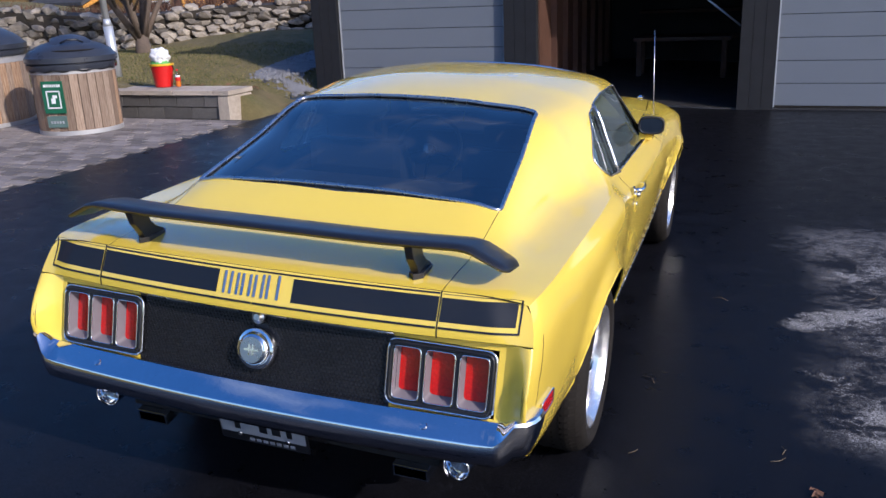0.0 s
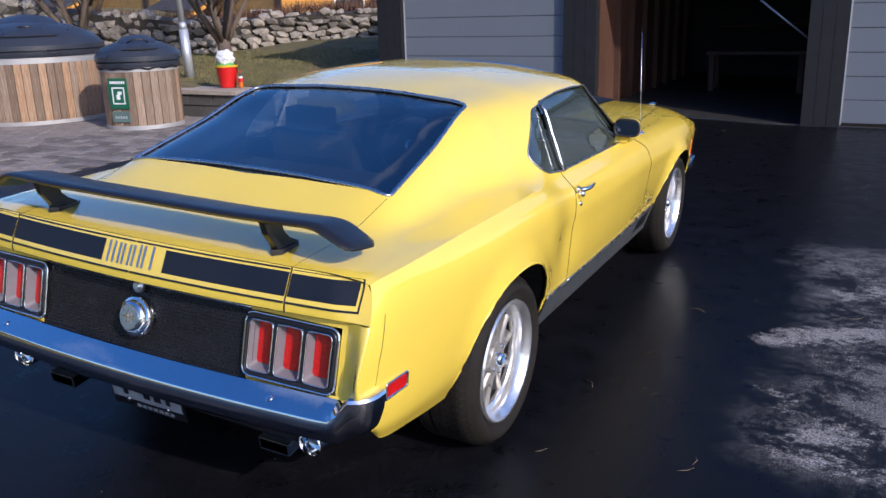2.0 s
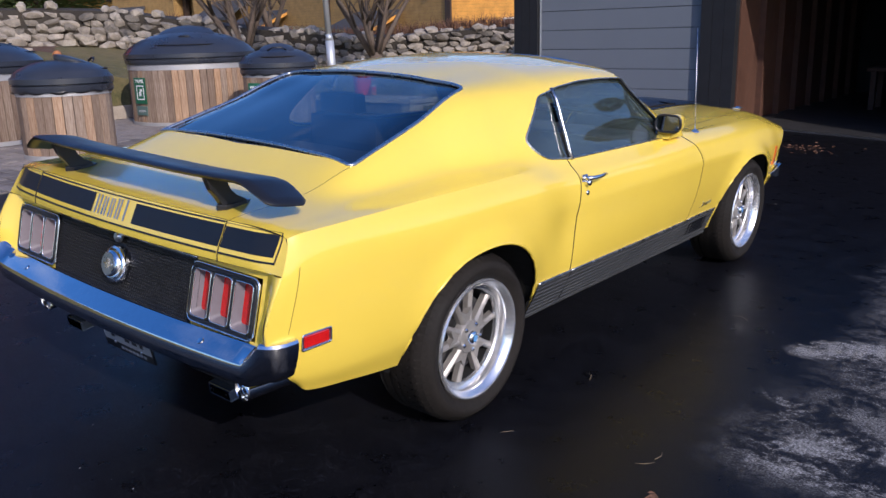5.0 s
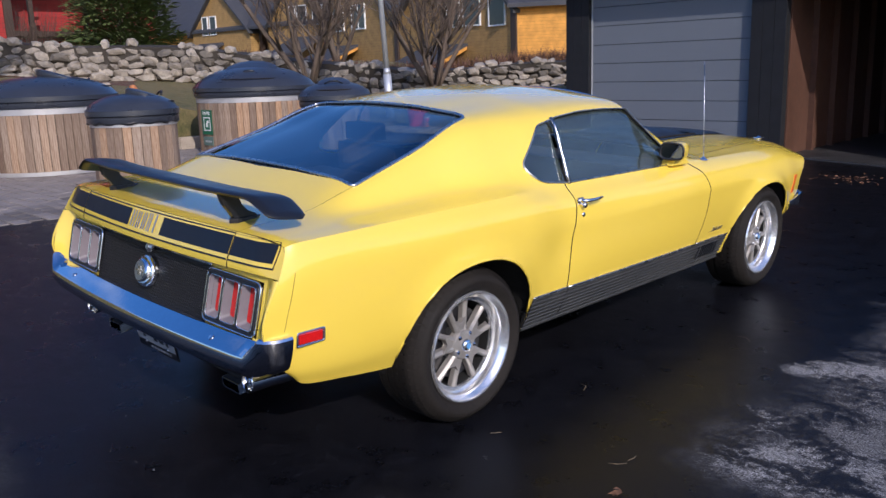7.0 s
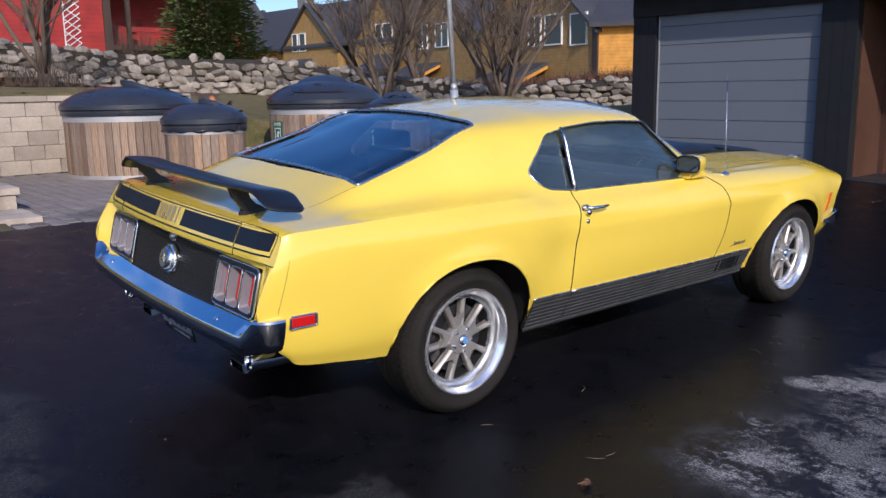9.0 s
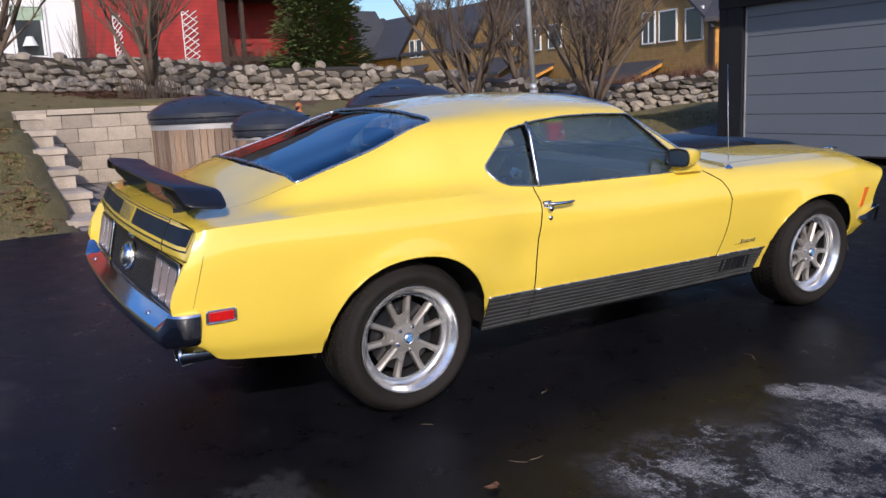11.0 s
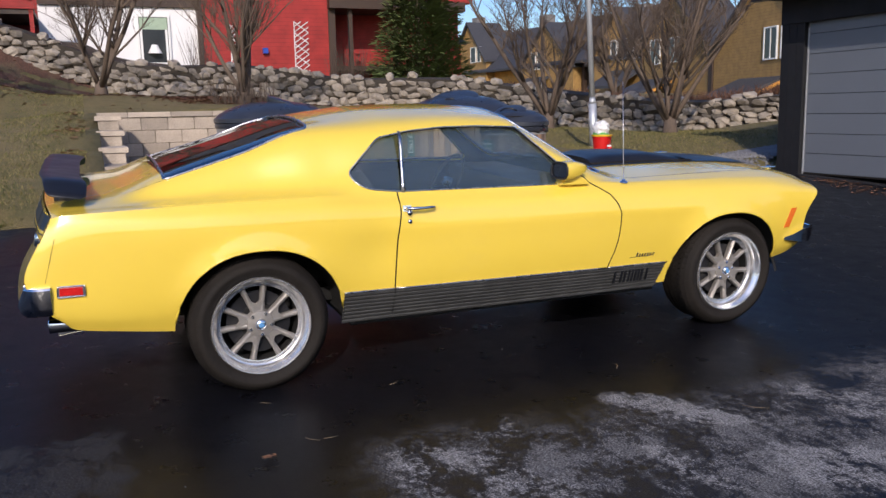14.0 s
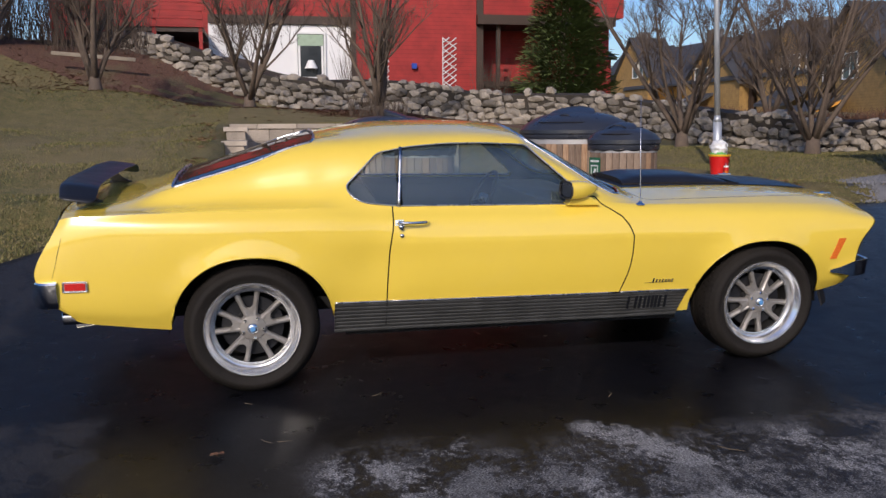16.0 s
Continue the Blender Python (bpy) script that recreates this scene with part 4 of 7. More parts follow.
PROFILE = [(-0.030, 0.562), (-0.016, 0.564), (0.040, 0.531), (0.047, 0.526), (0.051, 0.517), (0.050, 0.490), (0.042, 0.466), (0.022, 0.447), (-0.020, 0.443)]
END = [(-0.016, 0.590), (0.012, 0.593), (0.020, 0.590), (0.025, 0.582), (0.024, 0.564), (0.018, 0.533), (0.008, 0.500), (-0.003, 0.474), (-0.020, 0.460)]
rear_bumper = sweep("rear_bumper", bumper_line(), PROFILE, CHROME, "chrome rear bumper", None,
                    lambda t: (1.0, 0.004 * (2 * t - 1) ** 2), (END, lambda p: step(0.760, 0.804, abs(p.x))))
for s in (1, -1):
    lathe("bumper_bolt", [(0.0, 0.004), (0.010, 0.003), (0.013, -0.004)], CHROME, rear_bumper, "", 16, 2,
          Matrix.Translation((s * 0.553, -0.990, 0.544)) @ Euler((radians(34), 0, 0)).to_matrix().to_4x4())


def lower_valance():
    plan = [(x, -0.895 + 0.060 * (x / 0.8) ** 2) for x in np.linspace(-0.785, 0.785, 25)]
    sweep("rear_valance", plan, [(-0.02, 0.55), (0.0, 0.55), (0.0, 0.46), (-0.016, 0.425), (-0.05, 0.402), (-0.07, 0.400)], PAINT, "yellow lower rear panel")


lower_valance()
for s in (1, -1):
    m = Matrix.Translation((s * 0.625, -0.840, 0.372)) @ Euler((radians(90), 0, radians(-6 * s))).to_matrix().to_4x4()
    pipe = lathe("tail_pipe", [(0.032, -0.25), (0.040, 0.05), (0.042, 0.058), (0.040, 0.061), (0.036, 0.056), (0.034, 0.030), (0.0, 0.022)], CHROME, car, "round chrome tail pipe", 24, 2, m)
    bm = bmesh.new()
    for x0, x1, z0, z1 in ((-0.062, 0.062, -0.026, -0.020), (-0.062, 0.062, 0.020, 0.026), (-0.062, -0.056, -0.020, 0.020), (0.056, 0.062, -0.020, 0.020)):
        add_box(bm, x0 * 0.9, -0.10, z0 * 0.8, x1 * 0.9, 0.10, z1 * 0.8, 0.0015)
    bmesh.ops.transform(bm, matrix=Matrix.Translation((s * 0.465, -0.775, 0.318)) @ Euler((radians(8), 0, 0)).to_matrix().to_4x4(), verts=bm.verts[:])
    part("exhaust_tip", bm, CHROME, car, "flat rectangular chrome exhaust tip")
PLATE = Matrix.Translation((-0.012, -0.915, 0.388)) @ Euler((radians(90 + 12), 0, 0)).to_matrix().to_4x4()
# plate white greyed down, the bumper's shade put into its colour
PLATE_SHADED = simple("plate_white", (0.33, 0.335, 0.35), 0.4, 0, 0.08, 9, 0.02)
plate = box("licence_plate", (-0.157, -0.078, -0.003), (0.157, 0.078, 0.003), SATIN, car, "number plate in a black frame", 0.006, PLATE)
box("plate_face", (-0.150, -0.044, 0.003), (0.150, 0.074, 0.0045), PLATE_SHADED, plate, "white plate face greyed for the shade below the bumper", 0, PLATE)
box("plate_band", (-0.146, 0.012, 0.0045), (-0.124, 0.052, 0.0055), RED, plate, "small red band", 0, PLATE)
for i, w in enumerate((0.020, 0.020, 0.028, 0.030, 0.018)):
    x = -0.088 + i * 0.046
    h = 0.008 if i == 1 else 0.036
    box("plate_bar", (x - w / 2, 0.010 - h, 0.0045), (x + w / 2, 0.010 + h, 0.0056), DECAL, plate, "", 0, PLATE)
for i in range(7):
    box("frame_bar", (-0.052 + i * 0.024, -0.068, 0.003), (-0.036 + i * 0.024, -0.057, 0.0045), PLATE_SHADED, plate, "", 0, PLATE)
for s in (1, -1):
    lathe("plate_screw", [(0.0, 0.004), (0.006, 0.003), (0.008, 0.0)], STEEL, plate, "", 10, 2, PLATE @ Matrix.Translation((s * 0.085, -0.046, 0.0045)))

# ---- rear wing ----
def wing():
    vs, fs = [], []
    us = np.concatenate([np.linspace(0, 0.60, 10), (0.622, 0.640, 0.660, 0.690, 0.712, 0.724, 0.733, 0.739)])
    us = np.concatenate([-us[:0:-1], us])
    prof = [(0.0, 0.006), (0.008, 0.015), (0.05, 0.017), (0.11, 0.016), (0.175, 0.010), (0.195, 0.004), (0.195, 0.0), (0.11, -0.004), (0.05, -0.006), (0.008, -0.004)]
    for x in us:
        a = abs(x)
        drop = 0.0 if a < 0.605 else 0.50 * max(0, a - 0.635) + 0.16 * min(0.03, max(0, a - 0.605))
        thick = 1.0 - 0.15 * step(0.6, 0.70, a) - 0.45 * step(0.724, 0.740, a)
        tipk = 0.88 - 0.06 * step(0.66, 0.715, a) - 0.30 * max(0.0, (a - 0.715) / 0.024) ** 2
        y0 = -0.908 + 0.030 * step(0.3, 0.74, a)
        for c, h in prof:
            cc = 0.0975 + (c - 0.0975) * tipk
            vs.append((x, y0 + cc, 1.010 - drop + h * thick * 0.85 + (0.0975 - c) * 0.08))
    n = len(prof)
    for i in range(len(us) - 1):
        for j in range(n):
            fs.append((i * n + j, i * n + (j + 1) % n, (i + 1) * n + (j + 1) % n, (i + 1) * n + j))
    fs += [tuple(range(n)), tuple((len(us) - 1) * n + j for j in range(n))[::-1]]
    w = link_mesh("rear_wing", vs, fs, SATIN, car, "satin black adjustable rear wing", True)
    bm = bmesh.new()
    bm.from_mesh(w.data)
    bmesh.ops.recalc_face_normals(bm, faces=bm.faces[:])
    bm.to_mesh(w.data)
    bm.free()
    w.data.set_sharp_from_angle(angle=radians(50))
    for s in (1, -1):
        x = s * 0.465
        base = top_z(x, -0.775)
        prism("wing_stand", [(-0.820, base + 0.000), (-0.730, base + 0.008), (-0.737, base + 0.018), (-0.772, base + 0.030), (-0.795, base + 0.052), (-0.805, 1.010), (-0.880, 1.016), (-0.865, base + 0.062), (-0.838, base + 0.030), (-0.826, base + 0.010)],
              x - 0.012, x + 0.012, 0, SATIN, w, "", 0.004)
        prism("stand_foot", [(x - 0.022, -0.818), (x - 0.019, -0.738), (x, -0.712), (x + 0.019, -0.738), (x + 0.022, -0.818), (x, -0.840)], base - 0.008, base + 0.010, 2, SATIN, w, "", 0.003)


wing()

# ---- side details ----
def on_side(y, z, s, out=0.0):
    return Vector((s * (side_x(y, z) + out), y, z))


def side_patch(name, corners, s, depth, material, label="", parent=None, out=0.0):
    """A flat piece on the body side through (y, z) corners, proud by depth."""
    a = [on_side(y, z, s, out) for y, z in corners]
    b = [on_side(y, z, s, out + depth) for y, z in corners]
    n = len(a)
    fs = [tuple(range(n, 2 * n))] + [(i, (i + 1) % n, n + (i + 1) % n, n + i) for i in range(n)]
    ob = link_mesh(name, a + b, fs, material, parent or car, label)
    bm = bmesh.new()
    bm.from_mesh(ob.data)
    bmesh.ops.recalc_face_normals(bm, faces=bm.faces[:])
    bm.to_mesh(ob.data)
    bm.free()
    return ob


def side_frame(name, corners, s, w, material, parent):
    path = [on_side(p.x, p.y, s, 0.006) for p in outline_points(corners, 0.006, 0.05)]
    vs, fs = tube_data(path, w / 2, 6, True)
    return link_mesh(name, vs, fs, material, parent, "", True)


def rocker(s):
    """Grooved dark sill trim with a bright upper edge."""
    ys = np.linspace(0.398, 2.300, 60)
    vs, fs = [], []
    rows = 0
    prof = []
    for i in range(8):
        a = i / 8
        prof += [(a + 0.00, 0.004), (a + 0.028, 0.009), (a + 0.085, 0.009), (a + 0.110, 0.004)]
    prof.append((1.0, 0.004))
    for y in ys:
        zt = 0.437 - 0.022 * (y - 0.4) / 1.9
        zb = 0.270 + 0.010 * max(0, y - 1.9)
        for a, o in prof:
            z = zb + (zt - zb) * a
            yy = y + (0 if y < 2.2 else -(1 - a) * 0.05 * step(2.2, 2.3, y))
            vs.append((s * (side_x(yy, z) + o), yy, z))
    n = len(prof)
    for i in range(len(ys) - 1):
        for j in range(n - 1):
            f = (i * n + j, (i + 1) * n + j, (i + 1) * n + j + 1, i * n + j + 1)
            fs.append(f if s > 0 else f[::-1])
    r = link_mesh("rocker_panel", vs, fs, TRIM_GREY, car, "dark ribbed sill panel")
    for ya, yb in ((0.400, 0.655), (0.662, 1.895), (1.903, 2.305)):
        path = [on_side(y, 0.440 - 0.022 * (y - 0.4) / 1.9, s, 0.006) for y in np.linspace(ya, yb, 20)]
        v, f = tube_data(path, 0.0045, 6)
        link_mesh("sill_trim", v, f, STEEL, r, "thin bright strip", True)
    for y0, w in ((1.955, 0.058), (2.023, 0.042), (2.073, 0.036), (2.115, 0.036), (2.170, 0.016)):
        for d in range(2 if w > 0.02 else 1):
            a = y0 + d * (w - 0.014)
            side_patch("sill_badge", [(a, 0.322), (a + 0.014, 0.322), (a + 0.014, 0.395), (a, 0.395)], s, 0.004, DECAL, "", r, 0.008)
    side_patch("sill_gap", [(0.655, 0.300), (0.661, 0.300), (0.661, 0.432), (0.655, 0.432)], s, 0.003, MATT, "", r, 0.008)
    v, f = tube_data([on_side(0.404, z, s, 0.004) for z in np.linspace(0.290, 0.43, 5)], 0.004, 5)
    link_mesh("sill_trim", v, f, DECAL, r, "", True)


for s in (1, -1):
    rocker(s)
    strip("quarter_seam", [on_side(-0.838 - 0.052 * k / 6, 0.80 - 0.19 * k / 6, s, 0.0001) for k in range(7)], 0.0015, 0, MATT, "", False, False)
    mk = side_patch("side_marker", [(-0.848, 0.546), (-0.738, 0.548), (-0.738, 0.594), (-0.845, 0.594)], s, 0.005, CHROME, "red rear side marker in a bright frame")
    side_patch("marker_lens", [(-0.838, 0.554), (-0.747, 0.554), (-0.747, 0.588), (-0.838, 0.588)], s, 0.004, RED, "red lens", mk, 0.005)
    side_frame("marker_frame", [(-0.848, 0.546), (-0.738, 0.548), (-0.738, 0.594), (-0.845, 0.594)], s, 0.007, CHROME, mk)
    fm = side_patch("side_marker", [(3.136, 0.560), (3.176, 0.560), (3.232, 0.674), (3.186, 0.674)], s, 0.006, AMBER, "amber front side marker")
    # door handle, lock button and hinge line
    h = tube("door_handle", [on_side(0.715, 0.832, s, 0.006), on_side(0.722, 0.834, s, 0.030), on_side(0.745, 0.834, s, 0.040), on_side(0.80, 0.834, s, 0.042), on_side(0.850, 0.834, s, 0.034), on_side(0.868, 0.833, s, 0.014)],
             [0.010, 0.010, 0.0085, 0.0075, 0.0075, 0.005], CHROME, car, "chrome pull door handle", 10)
    side_patch("handle_plate", [(0.700, 0.818), (0.748, 0.818), (0.742, 0.846), (0.700, 0.846)], s, 0.006, CHROME, "", h)
    tube("handle_button", [on_side(0.728, 0.814, s, 0.002), on_side(0.728, 0.812, s, 0.026)], [0.013, 0.012], CHROME, h, "", 12)
    tube("door_lock", [on_side(0.733, 0.768, s, 0.0), on_side(0.733, 0.768, s, 0.007)], [0.012, 0.010], CHROME, car, "", 14)
    # script badge as one slanted bar with strokes
    for i in range(7):
        y = 2.085 + i * 0.018
        side_patch("script_badge", [(y, 0.466), (y + 0.010, 0.466), (y + 0.016, 0.484 + (0.008 if i == 0 else 0)), (y + 0.006, 0.484 + (0.008 if i == 0 else 0))], s, 0.003, STEEL, "")
    side_patch("script_badge", [(2.045, 0.465), (2.205, 0.467), (2.205, 0.4695), (2.045, 0.4675)], s, 0.003, STEEL, "")
    # wheel opening lips
    for cy, cz, a, b in ((0.010, 0.300, 0.392, 0.393), (2.715, 0.295, 0.392, 0.392)):
        path = []
        for k in range(41):
            t = math.pi * k / 40
            c, sn = math.cos(t), math.sin(t)
            y, z = cy + a * math.copysign(abs(c) ** (2 / 2.2), c), cz + b * abs(sn) ** (2 / 2.2)
            if z > 0.345:
                path.append(on_side(y, z, s, -0.003))
        v, f = tube_data(path, 0.006, 6)
        link_mesh("arch_lip", v, f, PAINT, car, "", True)
    # window divider
    vs = [side_pos(0.730, z, 0.004) for z in np.linspace(0.900, 1.186, 8)]
    v, f = tube_data([Vector((p.x * s, p.y + (p.z - 0.9) * 0.10, p.z)) for p in vs], 0.009, 6)
    link_mesh("window_divider", v, f, STEEL, car, "bright upright between the side windows", True)
    # lower crease behind the rear wheel opening
    tube("wiper", [(s * 0.10 - 0.3, 2.045, 0.945), (s * 0.10 + 0.02, 2.03, 0.955), (s * 0.1 + 0.12, 1.98, 0.985)], 0.006, SATIN, car, "", 6)

# rear view mirror on the door, seen from both ends
def mirror(s):
    x, y, z = 0.818, 1.665, 0.970
    sec = []
    for k in range(8):
        t = k / 7
        yy = y - 0.060 + 0.165 * t
        r = (1.0, 1.0, 0.98, 0.92, 0.82, 0.68, 0.48, 0.18)[k]
        sec.append([Vector((s * (x - 0.02 * t + 0.066 * r * math.copysign(abs(math.cos(a)) ** 0.6, math.cos(a))), yy, z + 0.006 * t + 0.047 * r * math.copysign(abs(math.sin(a)) ** 0.6, math.sin(a)))) for a in [2 * math.pi * i / 20 for i in range(20)]])
    vs = [p for ring in sec for p in ring]
    fs = [(i * 20 + j, i * 20 + (j + 1) % 20, (i + 1) * 20 + (j + 1) % 20, (i + 1) * 20 + j) for i in range(7) for j in range(20)]
    fs.append(tuple(7 * 20 + j for j in range(20)))
    ob = link_mesh("door_mirror", vs, fs, PAINT, car, "yellow shell door mirror", True)
    rim, gl = [], []
    for j in range(20):
        a = 2 * math.pi * j / 20
        gl.append(Vector((s * (x + 0.061 * math.copysign(abs(math.cos(a)) ** 0.6, math.cos(a))), y - 0.056 + 0.20 * 0.064 * math.copysign(abs(math.cos(a)) ** 0.6, math.cos(a)) - 0.012, z + 0.042 * math.copysign(abs(math.sin(a)) ** 0.6, math.sin(a)))))
    link_mesh("mirror_glass", gl, [tuple(range(20))], simple("dark_mirror", (0.16, 0.17, 0.19), 0.04, 1.0, 0.05, 5, 0.0), ob, "mirror glass")
    v, f = tube_data([p + Vector((0, -0.004, 0)) for p in gl], 0.006, 6, True)
    link_mesh("mirror_rim", v, f, SATIN, ob, "black rim", True)
    prism("mirror_foot", [(1.60, 0.893), (1.78, 0.889), (1.76, 0.912), (1.72, 0.935), (1.64, 0.935), (1.61, 0.905)], s * 0.755, s * 0.825, 0, PAINT, ob, "", 0.006)


mirror(1)
tube("antenna", [(0.783, 2.022, 0.862), (0.783, 2.022, 0.885), (0.772, 2.020, 1.05), (0.748, 2.014, 1.425)], [0.006, 0.0035, 0.0022, 0.0016], STEEL, car, "thin whip antenna", 8)
lathe("antenna_base", [(0.0, 0.020), (0.006, 0.018), (0.011, 0.010), (0.022, 0.004), (0.024, 0.0)], CHROME, car, "", 16, 2, Matrix.Translation((0.783, 2.022, top_z(0.783, 2.022))))

# ---- hood: black centre stripe, scoop, pins ----
def hood_patch(name, fx0, fx1, y0, y1, lift, material, label=""):
    vs, fs, nx, ny = [], [], 15, 40
    for y in np.linspace(y0, y1, ny):
        for u in np.linspace(0, 1, nx):
            x = fx0(y) + (fx1(y) - fx0(y)) * u
            vs.append(top_pos(x, y, lift))
    for i in range(ny - 1):
        for j in range(nx - 1):
            fs.append((i * nx + j, (i + 1) * nx + j, (i + 1) * nx + j + 1, i * nx + j + 1)[::-1])
    return link_mesh(name, vs, fs, material, car, label, True)


hood_patch("hood_stripe", lambda y: -0.34 + 0.05 * (y - 2.1), lambda y: 0.34 - 0.05 * (y - 2.1), 2.10, 3.36, 0.003, SATIN, "satin black hood stripe")


def scoop():
    """Raised box over the middle of the hood, open at the back, with a flat top and steep sides."""
    vs, fs, ny, nx = [], [], 22, 21
    for i in range(ny):
        t = i / (ny - 1)
        y = 2.15 + 0.72 * t
        h = 0.046 * (0.62 + 0.38 * step(0.0, 0.22, t)) * (1 - 0.62 * step(0.62, 1.0, t)) * (1 - step(0.965, 1.0, t))
        w = 0.250 - 0.035 * t
        for j in range(nx):
            u = -1 + 2 * j / (nx - 1)
            u = math.copysign(abs(u) ** 0.6, u)
            vs.append((w * u, y, top_z(w * u, y) + 0.004 + h * (1 - abs(u) ** 9) * (1 - 0.10 * (u * u))))
    for i in range(ny - 1):
        for j in range(nx - 1):
            fs.append((i * nx + j, i * nx + j + 1, (i + 1) * nx + j + 1, (i + 1) * nx + j))
    b = len(vs)
    vs.append((0, 2.15, top_z(0, 2.15)))
    fs += [(j + 1, j, b) for j in range(nx - 1)]
    ob = link_mesh("hood_scoop", vs, fs, SATIN, car, "black shaker hood scoop", True)
    ob.data.set_sharp_from_angle(angle=radians(32))
    for s in (1, -1):
        p = [top_pos(s * 0.262, y, 0.006) for y in np.linspace(2.14, 2.90, 12)]
        v, f = tube_data(p, 0.007, 6)
        link_mesh("scoop_seal", v, f, RUBBER, ob, "black rubber edge", True)
    vs, fs = [], []
    for y in np.linspace(2.88, 3.38, 12):
        for u in np.linspace(-1, 1, 9):
            x = u * (0.285 - 0.06 * (y - 2.88))
            vs.append(top_pos(x, y, 0.005 + 0.012 * (1 - abs(u) ** 6) * step(3.40, 3.30, y)))
    for i in range(11):
        for j in range(8):
            fs.append((i * 9 + j, i * 9 + j + 1, (i + 1) * 9 + j + 1, (i + 1) * 9 + j))
    link_mesh("hood_bulge", vs, fs, SATIN, car, "low black raised strip on the hood", True)


scoop()
for s in (1, -1):
    p = top_pos(s * 0.545, 3.275)
    tube("hood_pin", [p, p + Vector((0, 0, 0.020))], [0.022, 0.010], CHROME, car, "chrome hood latch", 12)
    box("hood_latch", (p.x - 0.018, p.y - 0.045, p.z + 0.006), (p.x + 0.018, p.y + 0.045, p.z + 0.014), CHROME, car, "chrome twist latch", 0.004)

# ---- front end, seen only at its corner ----
NOSE = GRID[-1]


def make_nose():
    right = [Vector(p) for p in NOSE]
    loop = right + [Vector((-p.x, p.y, p.z)) for p in right[-2::-1]]
    vs, fs, n = [], [], len(loop)
    for d, k in ((0.0, 1.0), (0.020, 0.985), (0.012, 0.955)):
        for p in loop:
            vs.append(Vector((p.x * k, p.y + d, 0.62 + (p.z - 0.62) * k)))
    for r in range(2):
        for i in range(n - 1):
            fs.append((r * n + i, r * n + i + 1, (r + 1) * n + i + 1, (r + 1) * n + i))
    link_mesh("nose_edge", vs, fs, PAINT, car, "", True)
    vs = [Vector((p.x * 0.955, p.y - 0.03, 0.62 + (p.z - 0.62) * 0.955)) for p in loop]
    link_mesh("grille", vs, [tuple(range(len(vs)))], SATIN, car, "black grille")
    corner = [(0.846, 3.150), (0.852, 3.21), (0.850, 3.28), (0.836, 3.345), (0.800, 3.395)]
    plan = corner + [(x, 3.50 - 0.10 * (x / 0.78) ** 2) for x in np.linspace(0.76, -0.76, 22)] + [(-x, y) for x, y in corner[::-1]]
    sweep("front_bumper", plan[::-1], [(-0.020, 0.546), (-0.006, 0.544), (0.046, 0.492), (0.049, 0.484), (0.040, 0.472), (0.010, 0.458), (-0.012, 0.458)], CHROME, "chrome front bumper", None,
          lambda t: (0.35 + 0.65 * min(1, step(0, 0.10, t), step(0, 0.10, 1 - t)), 0.0),
          ([(-0.012, 0.496), (0.004, 0.499), (0.012, 0.496), (0.014, 0.490), (0.012, 0.484), (0.004, 0.480), (-0.012, 0.482)], lambda p: 1 - step(3.15, 3.30, p.y)))
    plan = [(x, 3.33 - 0.16 * (x / 0.72) ** 4) for x in np.linspace(-0.78, 0.78, 25)]
    sweep("chin_spoiler", plan[::-1], [(0.0, 0.40), (0.012, 0.40), (0.05, 0.285), (0.04, 0.28)], SATIN, "black chin spoiler")
    box("front_valance", (-0.75, 3.10, 0.385), (0.75, 3.20, 0.46), PAINT, car, "yellow lower front panel", 0.02)


make_nose()

# ---- wheels ----
def wheel_parts(width):
    """Tyre and rim sections at the origin, outer face to +x; the rim is a deep dish."""
    R, r = 0.325, 0.231
    o = 0.120                                     # outer shoulder
    tyre = [(r - 0.006, o - 0.030), (r + 0.003, o - 0.008), (r + 0.016, o + 0.004), (r + 0.040, o + 0.015), (R - 0.046, o + 0.016), (R - 0.030, o + 0.008), (R - 0.015, o - 0.012), (R - 0.005, o - 0.034)]
    inner = o - 0.02 - width
    tread, k = [], 5
    for i in range(k):
        a = o - 0.036 - (width - 0.05) * i / k
        b = o - 0.036 - (width - 0.05) * (i + 1) / k
        tread += [(R, a - 0.002), (R, b + 0.009), (R - 0.009, b + 0.007), (R - 0.009, b + 0.001)]
    tyre += tread + [(R, inner + 0.02), (R - 0.02, inner), (r + 0.02, inner - 0.004), (r - 0.004, inner + 0.02)]
    rim = [(r + 0.003, o - 0.003), (r - 0.002, o + 0.007), (r - 0.008, o + 0.006), (r - 0.011, o - 0.001), (r - 0.024, o - 0.012), (r - 0.030, o - 0.030), (r - 0.032, o - 0.052), (r - 0.044, o - 0.056), (r - 0.046, o - 0.066), (r - 0.040, inner + 0.06), (r - 0.020, inner + 0.04), (r + 0.002, inner + 0.02)]
    return tyre, rim


